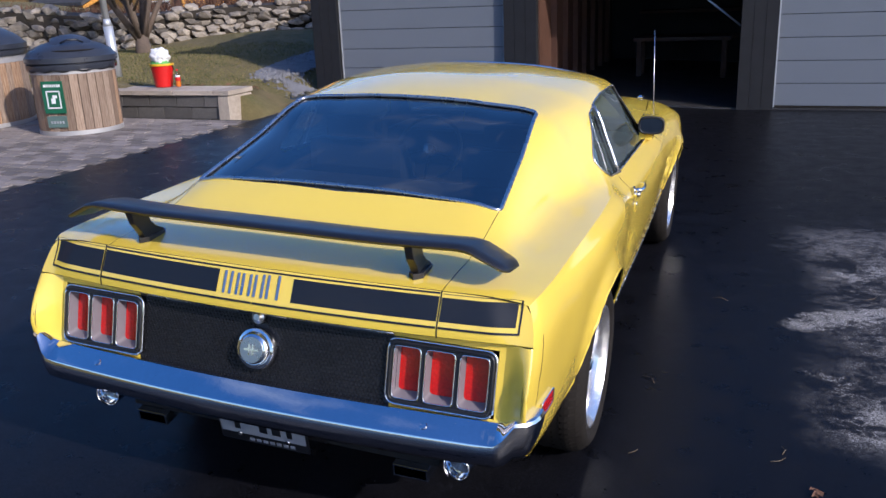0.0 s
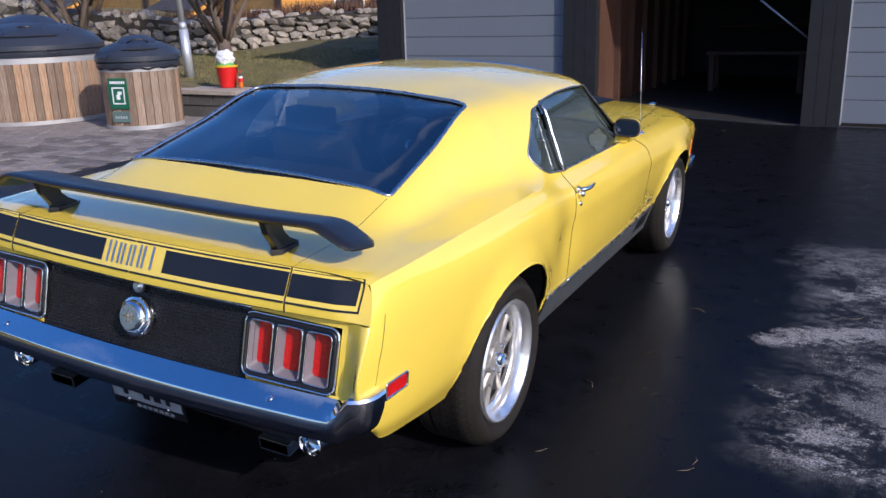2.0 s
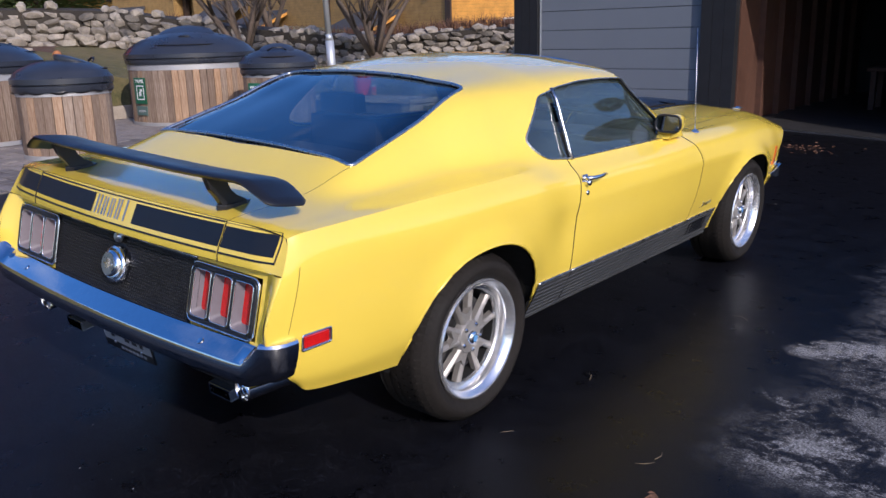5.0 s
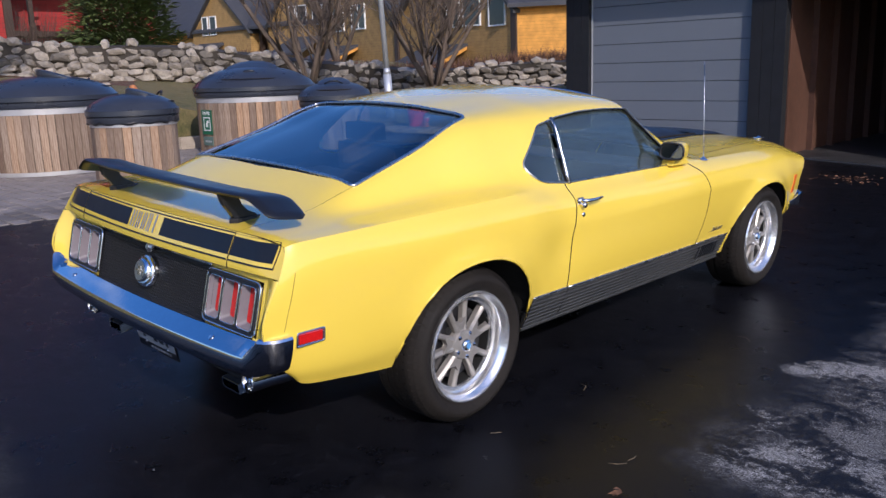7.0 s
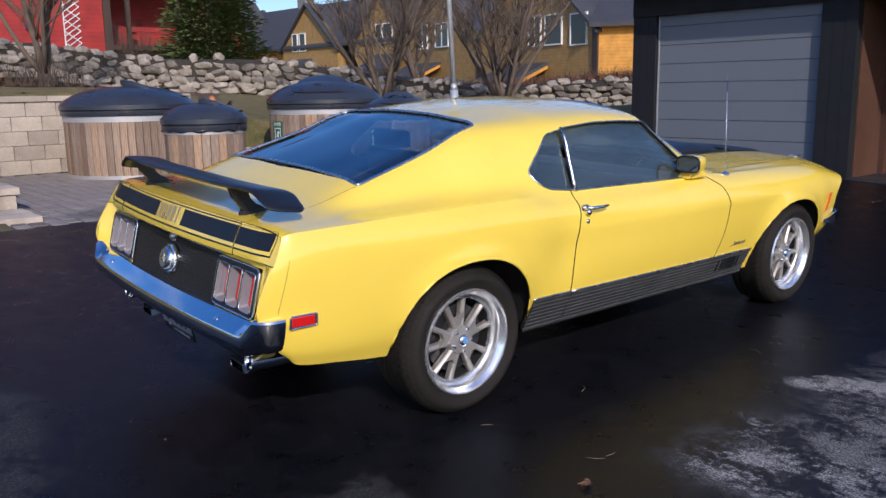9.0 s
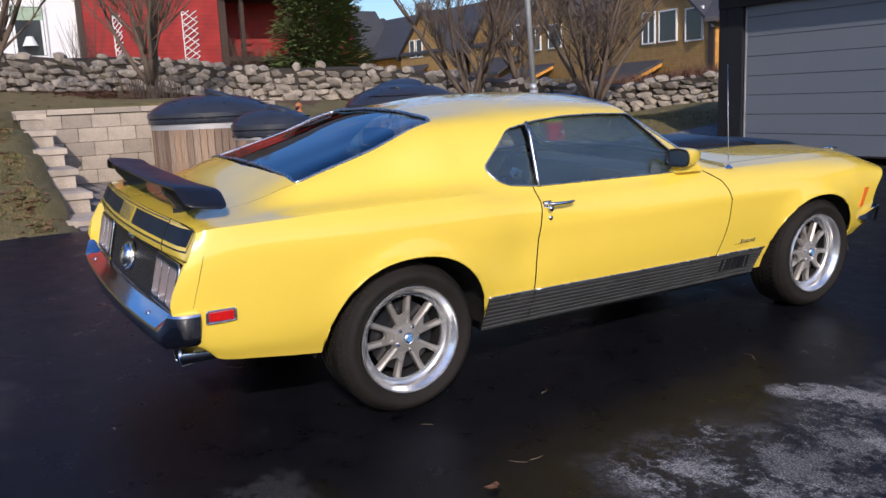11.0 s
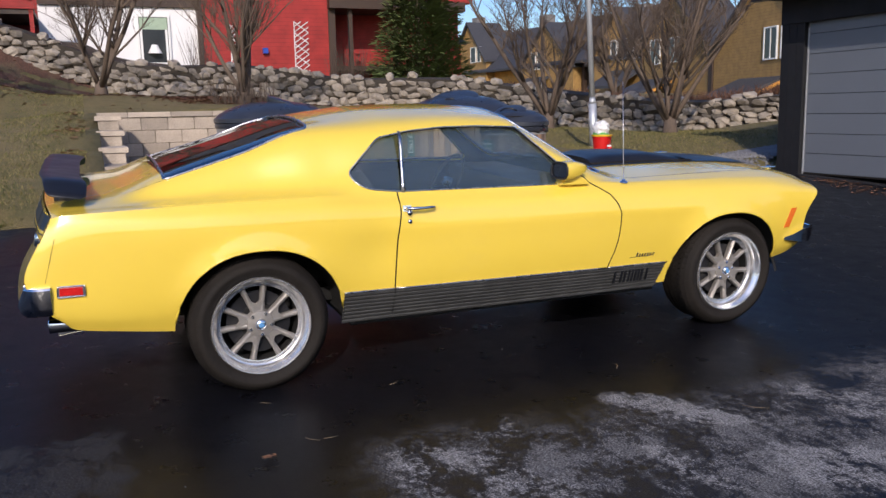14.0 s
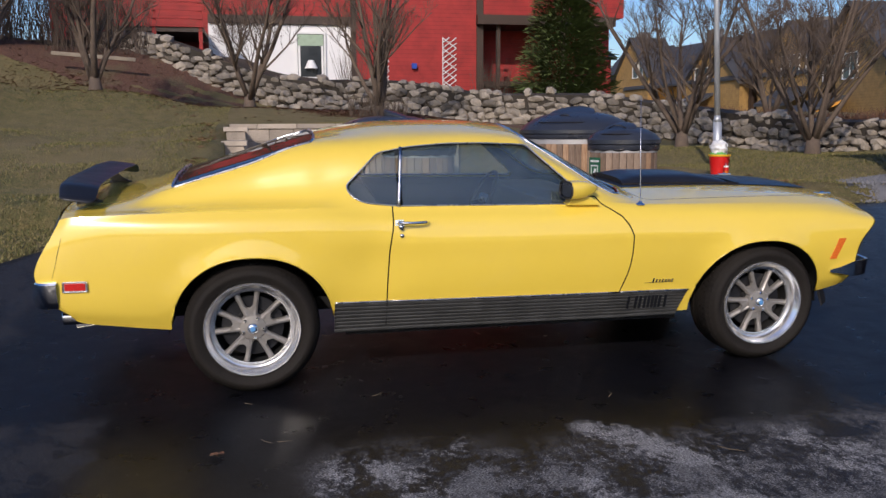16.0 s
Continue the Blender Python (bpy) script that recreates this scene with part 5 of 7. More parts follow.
def build_wheel(m, width, source=None):
    if source:
        ob = shared("wheel", source, m, car)
        for ch in source.children:
            c = new(ch.name.split(".")[0], ch.data)
            c.matrix_basis = ch.matrix_basis
            c.parent = ob
            if "label" in ch:
                c["label"] = ch["label"]
        return tagged(ob, source["label"])
    tyre, rim = wheel_parts(width)
    ob = lathe("wheel", rim, POLISH, car, "polished lip alloy wheel with grey paired spokes", 64, 0)
    ob.matrix_basis = m
    lathe("tyre", tyre, RUBBER, ob, "dusty black tyre", 64, 0)
    # tread blocks on the outer shoulder and slanted bars across the tread
    vs, fs = [], []
    for i in range(66):
        a0, a1 = 2 * math.pi * i / 66, 2 * math.pi * (i + 0.74) / 66
        b = len(vs)
        for a in (a0, a1):
            for q, (rr, xx) in enumerate(((0.3020, 0.124), (0.3165, 0.106), (0.3240, 0.086), (0.3275, 0.070), (0.3275, 0.050))):
                t = a + 0.010 * q
                vs.append((xx, rr * math.cos(t), rr * math.sin(t)))
        for q in range(4):
            fs.append((b + q, b + q + 1, b + 6 + q, b + 5 + q))
        for x0, x1, lean in ((0.036, 0.006, 0.05), (-0.004, -0.034, -0.05), (-0.044, -0.074, 0.05)):
            b = len(vs)
            for a, x in ((a0, x0), (a1, x0), (a1 + lean, x1), (a0 + lean, x1)):
                vs.append((x, 0.3275 * math.cos(a), 0.3275 * math.sin(a)))
            fs.append((b, b + 3, b + 2, b + 1))
    link_mesh("tread", vs, fs, RUBBER, ob, "tread blocks")
    o = 0.120
    for i in range(5):
        for d in (-1, 1):
            a = 2 * math.pi * i / 5 + math.pi / 2 + d * 0.285
            ah = 2 * math.pi * i / 5 + math.pi / 2 + d * 0.30
            p0 = Vector((0, 0.040 * math.cos(ah), 0.040 * math.sin(ah)))
            p1 = Vector((0, 0.191 * math.cos(a), 0.191 * math.sin(a)))
            dirv = (p1 - p0).normalized()
            sidev = Vector((0, -dirv.z, dirv.y))
            bm = bmesh.new()
            rings = []
            for t in (0, 0.14, 0.28, 0.45, 0.65, 0.85, 1.0):
                c = p0.lerp(p1, t)
                w = 0.0165 - 0.0045 * step(0.0, 0.38, t) + 0.0035 * step(0.75, 1.0, t)
                xo = o - 0.040 - 0.014 * math.sin(math.pi * t * 0.5)
                ring = []
                for sx, sw in ((-0.003, -0.55), (0.0, -0.25), (0.0, 0.25), (-0.003, 0.55), (-0.010, 1.0), (-0.034, 1.0), (-0.034, -1.0), (-0.010, -1.0)):
                    ring.append(bm.verts.new(c + sidev * (w * sw) + Vector((xo + sx, 0, 0))))
                rings.append(ring)
            for A, B in zip(rings, rings[1:]):
                for j in range(8):
                    bm.faces.new((A[j], A[(j + 1) % 8], B[(j + 1) % 8], B[j]))
            part("spoke", bm, ALLOY, ob, "grey painted spoke")
    # solid webs where the spokes of a pair run together towards the hub
    for i in range(5):
        a0 = 2 * math.pi * i / 5 + math.pi / 2
        rim_side = [(0.118 - 0.026 * math.cos(math.pi * u / 2) ** 2, 0.30 * u) for u in (-1, -0.75, -0.5, -0.25, 0, 0.25, 0.5, 0.75, 1)]
        hub_side = [(0.056, 0.34 * u) for u in (1, 0.5, 0, -0.5, -1)]
        ring = [(r * math.cos(a0 + a), r * math.sin(a0 + a)) for r, a in rim_side + hub_side]
        bm = bmesh.new()
        add_prism(bm, ring, o - 0.072, o - 0.0475, 0, 0.003)
        part("spoke_web", bm, ALLOY, ob, "grey web between paired spokes")
    lathe("spoke_ring", [(0.182, o - 0.054), (0.190, o - 0.052), (0.202, o - 0.052)], POLISH, ob, "", 56, 0)
    lathe("hub", [(0.0, o - 0.034), (0.034, o - 0.034), (0.060, o - 0.040), (0.068, o - 0.052), (0.068, o - 0.085)], ALLOY, ob, "", 32, 0)
    lathe("hub_cap", [(0.0, o - 0.016), (0.014, o - 0.0165), (0.022, o - 0.020), (0.0265, o - 0.026), (0.028, o - 0.036)], CHROME, ob, "small chrome centre cap", 24, 0)
    lathe("cap_badge", [(0.0, o - 0.0145), (0.013, o - 0.0155)], simple("blue_badge", (0.10, 0.28, 0.55), 0.3) if "blue_badge" not in bpy.data.materials else bpy.data.materials["blue_badge"], ob, "blue badge", 20, 0)
    for i in range(5):
        a = 2 * math.pi * i / 5 - math.pi / 2
        mm = Matrix.Translation((0, 0.051 * math.cos(a), 0.051 * math.sin(a)))
        lathe("lug_nut", [(0.0, o - 0.026), (0.005, o - 0.027), (0.009, o - 0.032), (0.009, o - 0.044)], CHROME, ob, "", 8, 0, mm)
    v, f = tube_data([Vector((o - 0.075, 0.178, 0.02)), Vector((o - 0.050, 0.170, 0.021))], 0.0035, 6)
    link_mesh("valve", v, f, CHROME, ob, "", True)
    # disc, barrel and drum near-black: shade between the spokes sits in their colour
    lathe("brake_disc", [(0.05, 0.030), (0.150, 0.030), (0.150, 0.018), (0.05, 0.018)], SATIN, ob, "dark brake disc", 40, 0)
    lathe("barrel", [(0.1835, 0.050), (0.1830, -0.10), (0.10, -0.102), (0.0, -0.102)], MATT, ob, "rim barrel coloured near-black for its shade", 48, 0)
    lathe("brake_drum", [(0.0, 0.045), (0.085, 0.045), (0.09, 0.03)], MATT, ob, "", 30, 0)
    return ob


w0 = build_wheel(pose(0.742, 0, 0.325, 8), 0.215)
build_wheel(pose(-0.742, 0, 0.325, 0, 0, 180), 0.215, w0)
w1 = build_wheel(pose(0.735, 2.743, 0.325, 31), 0.215, w0)
w2 = build_wheel(pose(-0.735, 2.743, 0.325, 0, 0, 180), 0.215, w0)
# wheel wells and floor, coloured near-black in place of their shade
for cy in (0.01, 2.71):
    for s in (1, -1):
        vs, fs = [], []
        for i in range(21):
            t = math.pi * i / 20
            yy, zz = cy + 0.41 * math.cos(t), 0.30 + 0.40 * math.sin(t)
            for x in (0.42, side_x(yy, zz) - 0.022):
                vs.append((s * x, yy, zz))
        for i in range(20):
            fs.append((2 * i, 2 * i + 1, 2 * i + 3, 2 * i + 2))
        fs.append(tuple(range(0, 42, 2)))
        link_mesh("wheel_well", vs, fs, MATT, car, "wheel housing coloured near-black for its shade")
box("floor_pan", (-0.74, 0.46, 0.24), (0.74, 2.28, 0.285), MATT, car, "underbody coloured near-black for its shade")
box("floor_pan", (-0.55, -0.85, 0.33), (0.55, 0.46, 0.40), MATT, car, "underbody coloured near-black for its shade")
box("floor_pan", (-0.55, 2.28, 0.27), (0.55, 3.25, 0.36), MATT, car, "underbody coloured near-black for its shade")
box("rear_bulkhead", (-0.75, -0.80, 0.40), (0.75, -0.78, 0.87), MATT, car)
# ---- cabin ----
box("parcel_shelf", (-0.66, -0.40, 0.84), (0.66, 0.45, 0.86), VINYL, car, "black rear shelf", 0.01)
box("dashboard", (-0.70, 1.60, 0.66), (0.70, 1.98, 0.865), VINYL, car, "black dashboard", 0.04)


def seat(s):
    b = prism("front_seat", [(0.62, 0.36), (1.20, 0.36), (1.24, 0.50), (0.80, 0.46), (0.66, 0.52)], s * 0.37 - 0.24, s * 0.37 + 0.24, 0, VINYL, car, "black bucket seat", 0.05)
    prism("backrest", [(0.62, 0.44), (0.78, 0.46), (0.64, 0.92), (0.58, 1.00), (0.50, 1.00), (0.50, 0.88)], s * 0.37 - 0.23, s * 0.37 + 0.23, 0, VINYL, b, "", 0.04)
    prism("headrest", [(0.47, 1.02), (0.56, 1.02), (0.55, 1.11), (0.47, 1.11)], s * 0.37 - 0.12, s * 0.37 + 0.12, 0, VINYL, b, "", 0.025)


seat(1)
seat(-1)
CREAM = simple("dark_wheel_rim", (0.10, 0.09, 0.08), 0.4, 0, 0.1)
sw = Matrix.Translation((-0.37, 1.45, 0.785)) @ Euler((radians(62), 0, 0)).to_matrix().to_4x4()
ring = [sw @ Vector((0.185 * math.cos(a), 0.185 * math.sin(a), 0)) for a in [2 * math.pi * i / 32 for i in range(32)]]
stw = tube("steering_wheel", ring, 0.011, CREAM, car, "thin rimmed steering wheel", 8, True)
for a in (200, 340, 270):
    tube("wheel_spoke", [sw @ Vector((0, 0, -0.02)), sw @ Vector((0.18 * math.cos(radians(a)), 0.18 * math.sin(radians(a)), 0))], 0.009, SATIN, stw, "", 6)
lathe("wheel_hub", [(0.0, 0.02), (0.03, 0.015), (0.035, -0.03)], STEEL, stw, "", 20, 2, sw)
box("inner_mirror", (-0.10, 1.50, 1.17), (0.10, 1.515, 1.215), SATIN, car, "dark inside mirror", 0.008)

# ---- ground ----
def slope(x, y):
    """Height of the paved ground: level beside the car, rising to its left."""
    d = 0.85 - x
    if x < -4.55:
        return 0.2484 + 0.006 * (-4.55 - x)
    k = 0.046 * (d if d > 0.25 else (max(0.0, d + 0.25)) ** 2)
    return k


HILL = [(-5.7, -.7, .56), (-6.8, -.7, .87), (-7.9, -.7, 1.14), (-5.7, -2.5, .54), (-6.8, -2.5, .84), (-7.9, -2.5, 1.10), (-5.7, -5, .54), (-6.8, -5, .84), (-7.9, -5, 1.10), (-4.6, -.6, .26), (-4.6, -4, .26), (-4.6, -9, .26), (-9.7, -.6, 1.38), (-9, -5, 1.45), (-9.9, 1.5, 1.42), (-9.9, 4, .95), (-9.3, 6.4, .60), (-4.9, 6.6, .52),
        (-4.9, 9, .45), (-11.7, 8.8, .86), (-9.5, 10.5, .75), (-12, 11.5, .68), (-9, 14, .95), (-16, -.3, 1.79), (-15, 2.7, 1.54), (-15.7, -3.7, 2.15), (-14, -7, 2.5),
        (-19.5, 1, 1.80), (-19.6, 8, 1.35), (-25, 5, 2.25), (-26, 1.2, 3.0), (-26, -1.2, 3.7), (-25, -4, 4.0), (-24, -9, 4.2), (-31, 16, 2.2), (-28, 22, 1.9), (-21, 27, 1.15), (-18, 31, 1.0), (-8, 24, 1.0)]


def hill(x, y):
    w = t = 0.0
    for px, py, pz in HILL:
        k = 1 / ((x - px) ** 2 + (y - py) ** 2 + 0.05) ** 1.6
        w += k
        t += k * pz
    return t / w


def drive_edge(y):
    """Left edge of the asphalt: it widens before the garage."""
    return -4.45 - 0.80 * step(6.7, 7.5, y)


def lawn_z(x, y):
    f = min(1.0, max(0.0, (drive_edge(y) - x) / 0.35))
    return slope(max(x, -4.6), y) * (1 - f) + hill(x, y) * f


def sheet(name, xs, ys, zf, material, label="", kind="structure", cat="ground"):
    vs = [(x, y, zf(x, y)) for x in xs for y in ys]
    n = len(ys)
    fs = [(i * n + j, (i + 1) * n + j, (i + 1) * n + j + 1, i * n + j + 1) for i in range(len(xs) - 1) for j in range(n - 1)]
    ob = link_mesh(name, vs, fs, material, None, label, True)
    return tagged(ob, label, cat, "", kind)


def in_bay(x, y):
    return -9.72 < x < -4.45 and -0.5 < y < 6.25


def ground_z(x, y):
    if x > drive_edge(y):
        return slope(x, y) - 0.012
    if in_bay(x, y):
        return slope(x, y) - 0.10
    return lawn_z(x, y)


gx = [-400, -150, -80, -50, -42, -36, -32] + [-29 + 0.75 * i for i in range(26)] + [-9.74, -9.70, -9.0, -8.5, -8, -7.5, -7, -6.5, -6, -5.5, -5.35, -5.2, -5.05, -4.9, -4.75, -4.6, -4.47, -4.43, -4, -2, 0, 0.6, 0.85, 1.1, 2, 4, 8, 20, 60, 150, 400]
gy = [-400, -150, -60, -30, -20, -15] + [-12 + 0.75 * i for i in range(15)] + [-0.8, -0.52, -0.48, 0, 0.75, 1.5, 2.25, 3, 3.75, 4.5, 5.2, 5.9, 6.23, 6.27, 6.5] + [7 + 0.75 * i for i in range(34)] + [34, 38, 44, 60, 150, 400]
sheet("ground", gx, gy, ground_z, LAWN, "mown winter lawn, half green and half straw, on a rising bank")
dx = [-4.45, -3, -1.5, 0, 0.4, 0.6, 0.75, 0.85, 0.95, 1.1, 1.4, 2, 3, 5, 9, 16]
sheet("driveway", dx, [-16, -8, -4, -2, 0, 2, 4, 6, 8, 8.97], slope, ASPHALT, "black wet asphalt driveway with dried grey patches", cat="driveway")

sheet("driveway_apron", [-5.24, -4.9, -4.45], [7.3, 7.6, 8.2, 8.97], slope, ASPHALT, "black asphalt before the closed garage door", cat="driveway")


def verge_edge(y):
    """Where the lawn comes out over the drive behind the car."""
    return -4.45 + 2.1 * step(-1.45, -2.35, y) - 0.9 * step(-3.5, -9.0, y)


def verge():
    ys = np.linspace(-1.3, -12.0, 46)
    vs, fs = [], []
    for y in ys:
        for k in range(7):
            x = -4.5 + (verge_edge(y) + 0.04 * noise.noise(Vector((y * 3.1, 0, 0))) + 4.5) * k / 6
            vs.append((x, y, slope(x, y) + (-0.02 if k == 6 else 0.018)))
    for i in range(len(ys) - 1):
        for k in range(6):
            fs.append((i * 7 + k, (i + 1) * 7 + k, (i + 1) * 7 + k + 1, i * 7 + k + 1))
    tagged(link_mesh("lawn_verge", vs, fs, LAWN, None, "", True), "worn straw-coloured lawn edge beside the asphalt", "ground", "", "structure")


verge()

# ---- garage ----
GY = 8.95


def sectional_door(x0, x1, z0, n, h, name, label):
    d = thing(name, pose((x0 + x1) / 2, GY + 0.10, z0), label, "garage door", "garage doors", "structure")
    w = (x1 - x0) / 2
    for i in range(n):
        bm = bmesh.new()
        add_box(bm, -w, -0.02, i * h + 0.004, w, 0.02, (i + 1) * h - 0.004, 0.006)
        part("door_panel", bm, DOORGREY, d)
        box("panel_joint", (-w, -0.006, (i + 1) * h - 0.006), (w, 0.02, (i + 1) * h + 0.006), SATIN, d)
    box("bottom_seal", (-w, -0.024, -0.02), (w, 0.02, 0.004), RUBBER, d)
    for s in (-1, 1):
        box("door_jamb", (s * w - 0.012 if s < 0 else w - 0.006, -0.035, -0.02), (s * w + 0.006 if s < 0 else w + 0.012, -0.012, n * h), GALV, d, "pale edge strip")
    return d


sectional_door(-4.72, -2.13, 0.29, 8, 0.284, "door_1", "closed grey sectional garage door with horizontal panels")
sectional_door(1.54, 4.14, 0.045, 8, 0.290, "door_2", "closed pale grey sectional garage door")
garage = thing("garage", pose(0, GY, 0), "black stained timber garage with three bays, one open", "garage")
for name, x0, x1 in (("post", -5.17, -4.735), ("post", -2.115, -1.635), ("post", 1.075, 1.525), ("post", 4.155, 4.60)):
    z0 = slope(x1, GY) - 0.03
    pier = box(name, (x0 + 0.01, 0.015, z0), (x1 - 0.01, 0.16, 2.44), BLACKWOOD, garage, "black boarded pier between bays")
    for i in range(3):
        a, b = x0 + (x1 - x0) * i / 3, x0 + (x1 - x0) * (i + 1) / 3
        box("board", (a + 0.002, 0.0, z0), (b - 0.002, 0.015, 2.44), BLACKWOOD, pier, "", 0.003)
box("header", (-5.17, -0.02, 2.44), (4.60, 0.16, 2.82), BLACKWOOD, garage, "black beam over the doors", 0.01)
box("gutter", (-5.35, -0.45, 2.78), (4.8, -0.33, 2.88), SATIN, garage)
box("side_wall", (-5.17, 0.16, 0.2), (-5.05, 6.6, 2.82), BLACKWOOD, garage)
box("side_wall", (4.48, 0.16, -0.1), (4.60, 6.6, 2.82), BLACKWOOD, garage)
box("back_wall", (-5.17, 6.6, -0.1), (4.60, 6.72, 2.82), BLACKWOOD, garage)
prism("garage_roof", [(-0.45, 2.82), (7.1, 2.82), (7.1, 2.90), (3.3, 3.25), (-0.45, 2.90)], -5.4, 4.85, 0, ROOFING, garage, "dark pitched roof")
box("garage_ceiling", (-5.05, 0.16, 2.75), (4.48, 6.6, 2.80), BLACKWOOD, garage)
# floor slab in one very dark grey throughout
prism("garage_floor", [(-5.05, -0.3), (4.48, -0.3), (4.48, 0.02), (0.85, 0.02), (-4.4, 0.262), (-5.05, 0.27)], 0.03, 6.6, 1, simple("dark_slab", (0.030, 0.029, 0.030), 0.5, 0, 0.3, 2, 0.2), garage, "very dark concrete slab")
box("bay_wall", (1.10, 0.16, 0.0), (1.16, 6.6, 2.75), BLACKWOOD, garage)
# raw timber lining of the open bay
for i in range(8):
    box("lining_board", (-1.66, 0.17 + i * 0.78, 0.03), (-1.63, 0.17 + i * 0.78 + 0.77, 2.74), BROWNWOOD, garage, "raw brown wall panel", 0.003)
    if i:
        box("stud", (-1.63, 0.12 + i * 0.78, 0.03), (-1.55, 0.12 + i * 0.78 + 0.07, 2.74), BROWNWOOD, garage, "timber stud")
tube("door_strut", [(0.43, 0.45, 1.56), (1.06, 0.45, 1.06)], 0.013, GALV, garage, "pale diagonal strut", 8)
for z in (0.55, 1.05):
    box("shelf", (-1.0, 5.9, z), (0.9, 6.5, z + 0.05), BROWNWOOD, garage, "brown timber shelf")
sawhorse = thing("workbench", pose(0.0, GY + 3.6, 0.06), "low brown timber bench in the dark garage", "bench")
box("bench_top", (-0.75, -0.3, 0.62), (0.85, 0.3, 0.68), BROWNWOOD, sawhorse, "", 0.006)
for sx in (-0.65, 0.75):
    for sy in (-0.24, 0.24):
        box("leg", (sx - 0.04, sy - 0.04, 0.0), (sx + 0.04, sy + 0.04, 0.62), BROWNWOOD, sawhorse)

# ---- waste containers in a paved bay ----
def container(x, y, r, base, stave_h, lid_h, n, facing, label, sign="", group="waste containers", tilt=0.0):
    bh = 0.095 if r > 0.7 else 0.055
    t = thing("waste_container", pose(x, y, base), label, "waste container", group)
    bm = bmesh.new()
    w = 2 * math.pi * r / n
    add_box(bm, r - 0.028, -w / 2 + 0.0035, 0.05, r, w / 2 - 0.0035, stave_h, 0.004)
    first = part("stave", bm, STAVE, t)
    for i in range(1, n):
        shared("stave", first, Matrix.Rotation(2 * math.pi * i / n, 4, "Z"), t)
    lathe("core", [(r - 0.035, 0.02), (r - 0.035, stave_h)], SATIN, t, "", 40)
    lathe("bottom_band", [(r - 0.03, 0.0), (r + 0.006, 0.0), (r + 0.006, 0.05), (r - 0.03, 0.05)], BAND, t, "grey metal bottom band", 48)
    lathe("top_band", [(r - 0.03, stave_h - 0.005), (r + 0.008, stave_h - 0.005), (r + 0.010, stave_h + bh), (r - 0.03, stave_h + bh)], BAND, t, "pale galvanised top band", 48)
    z = stave_h + bh - 0.012
    R = r + 0.035
    prof = [(R - 0.04, z - 0.01), (R - 0.01, z - 0.01), (R, z + 0.01), (R, z + 0.05), (R - 0.012, z + 0.06), (R + 0.012, z + 0.075), (R + 0.010, z + 0.13), (R - 0.02, z + 0.155), (R * 0.93, z + 0.155 + lid_h * 0.17), (R * 0.84, z + 0.155 + lid_h * 0.36), (R * 0.72, z + 0.155 + lid_h * 0.55), (R * 0.58, z + 0.155 + lid_h * 0.71), (R * 0.42, z + 0.155 + lid_h * 0.82), (R * 0.22, z + 0.155 + lid_h * 0.88), (0.0, z + 0.155 + lid_h * 0.90)]
    lid = lathe("lid", prof, LID, t, "dark grey domed plastic lid", 56)
    if r < 0.7:
        fold = [Vector(((r + 0.012 + 0.010 * math.sin(a * 9) + 0.006 * math.sin(a * 23)) * math.cos(a), (r + 0.012 + 0.010 * math.sin(a * 9)) * math.sin(a), stave_h + bh - 0.012 + 0.010 * math.sin(a * 14))) for a in [2 * math.pi * k / 72 for k in range(72)]]
        v, f = tube_data(fold, 0.020, 6, True)
        link_mesh("liner", v, f, SATIN, t, "black plastic liner folded over the rim", True)
    # slanted hatch on the dome with its rim, strap and handle
    hr = R * 0.40
    hm = Matrix.Translation((math.cos(facing) * R * 0.30, math.sin(facing) * R * 0.30, z + 0.155 + lid_h * 0.66)) @ Matrix.Rotation(facing, 4, "Z") @ Matrix.Rotation(radians(20), 4, "Y")
    lathe("hatch", [(hr, -0.05), (hr + 0.02, 0.0), (hr + 0.02, 0.025), (hr - 0.01, 0.04), (hr * 0.6, 0.05), (0, 0.055)], LID, lid, "round filling hatch", 40, 2, hm)
    v, f = tube_data([hm @ Vector((hr * 0.7, -0.12, 0.07)), hm @ Vector((hr * 0.75, -0.05, 0.11)), hm @ Vector((hr * 0.75, 0.05, 0.11)), hm @ Vector((hr * 0.7, 0.12, 0.07))], 0.012, 6)
    link_mesh("hatch_handle", v, f, SATIN, lid, "", True)
    v, f = tube_data([Vector((hm.translation.x + (R - 0.0) * math.cos(a) * 0.62, hm.translation.y + R * math.sin(a) * 0.62, z + 0.155 + lid_h * 0.30)) for a in [facing - 0.9 + 0.3 * k for k in range(7)]], 0.008, 6)
    link_mesh("strap", v, f, RUBBER, lid, "", True)
    if sign:
        sm = Matrix.Rotation(facing + tilt, 4, "Z") @ Matrix.Translation((r + 0.012, 0, stave_h * 0.62)) @ Euler((radians(90), 0, radians(90))).to_matrix().to_4x4()
        sg = box("sign", (-0.13, -0.17, -0.004), (0.13, 0.19, 0.004), SIGN_G, t, "green plastic sign with white picture", 0.003, sm)
        for lo, hi in (((-0.085, -0.115), (-0.070, 0.085)), ((0.070, -0.115), (0.085, 0.085)), ((-0.085, -0.115), (0.085, -0.100)), ((-0.085, 0.070), (0.085, 0.085)), ((-0.03, -0.06), (0.02, 0.0)), ((-0.01, 0.0), (0.045, 0.035))):
            box("sign_picture", (*lo, 0.004), (*hi, 0.006), WHITE_P, sg, "", 0, sm)
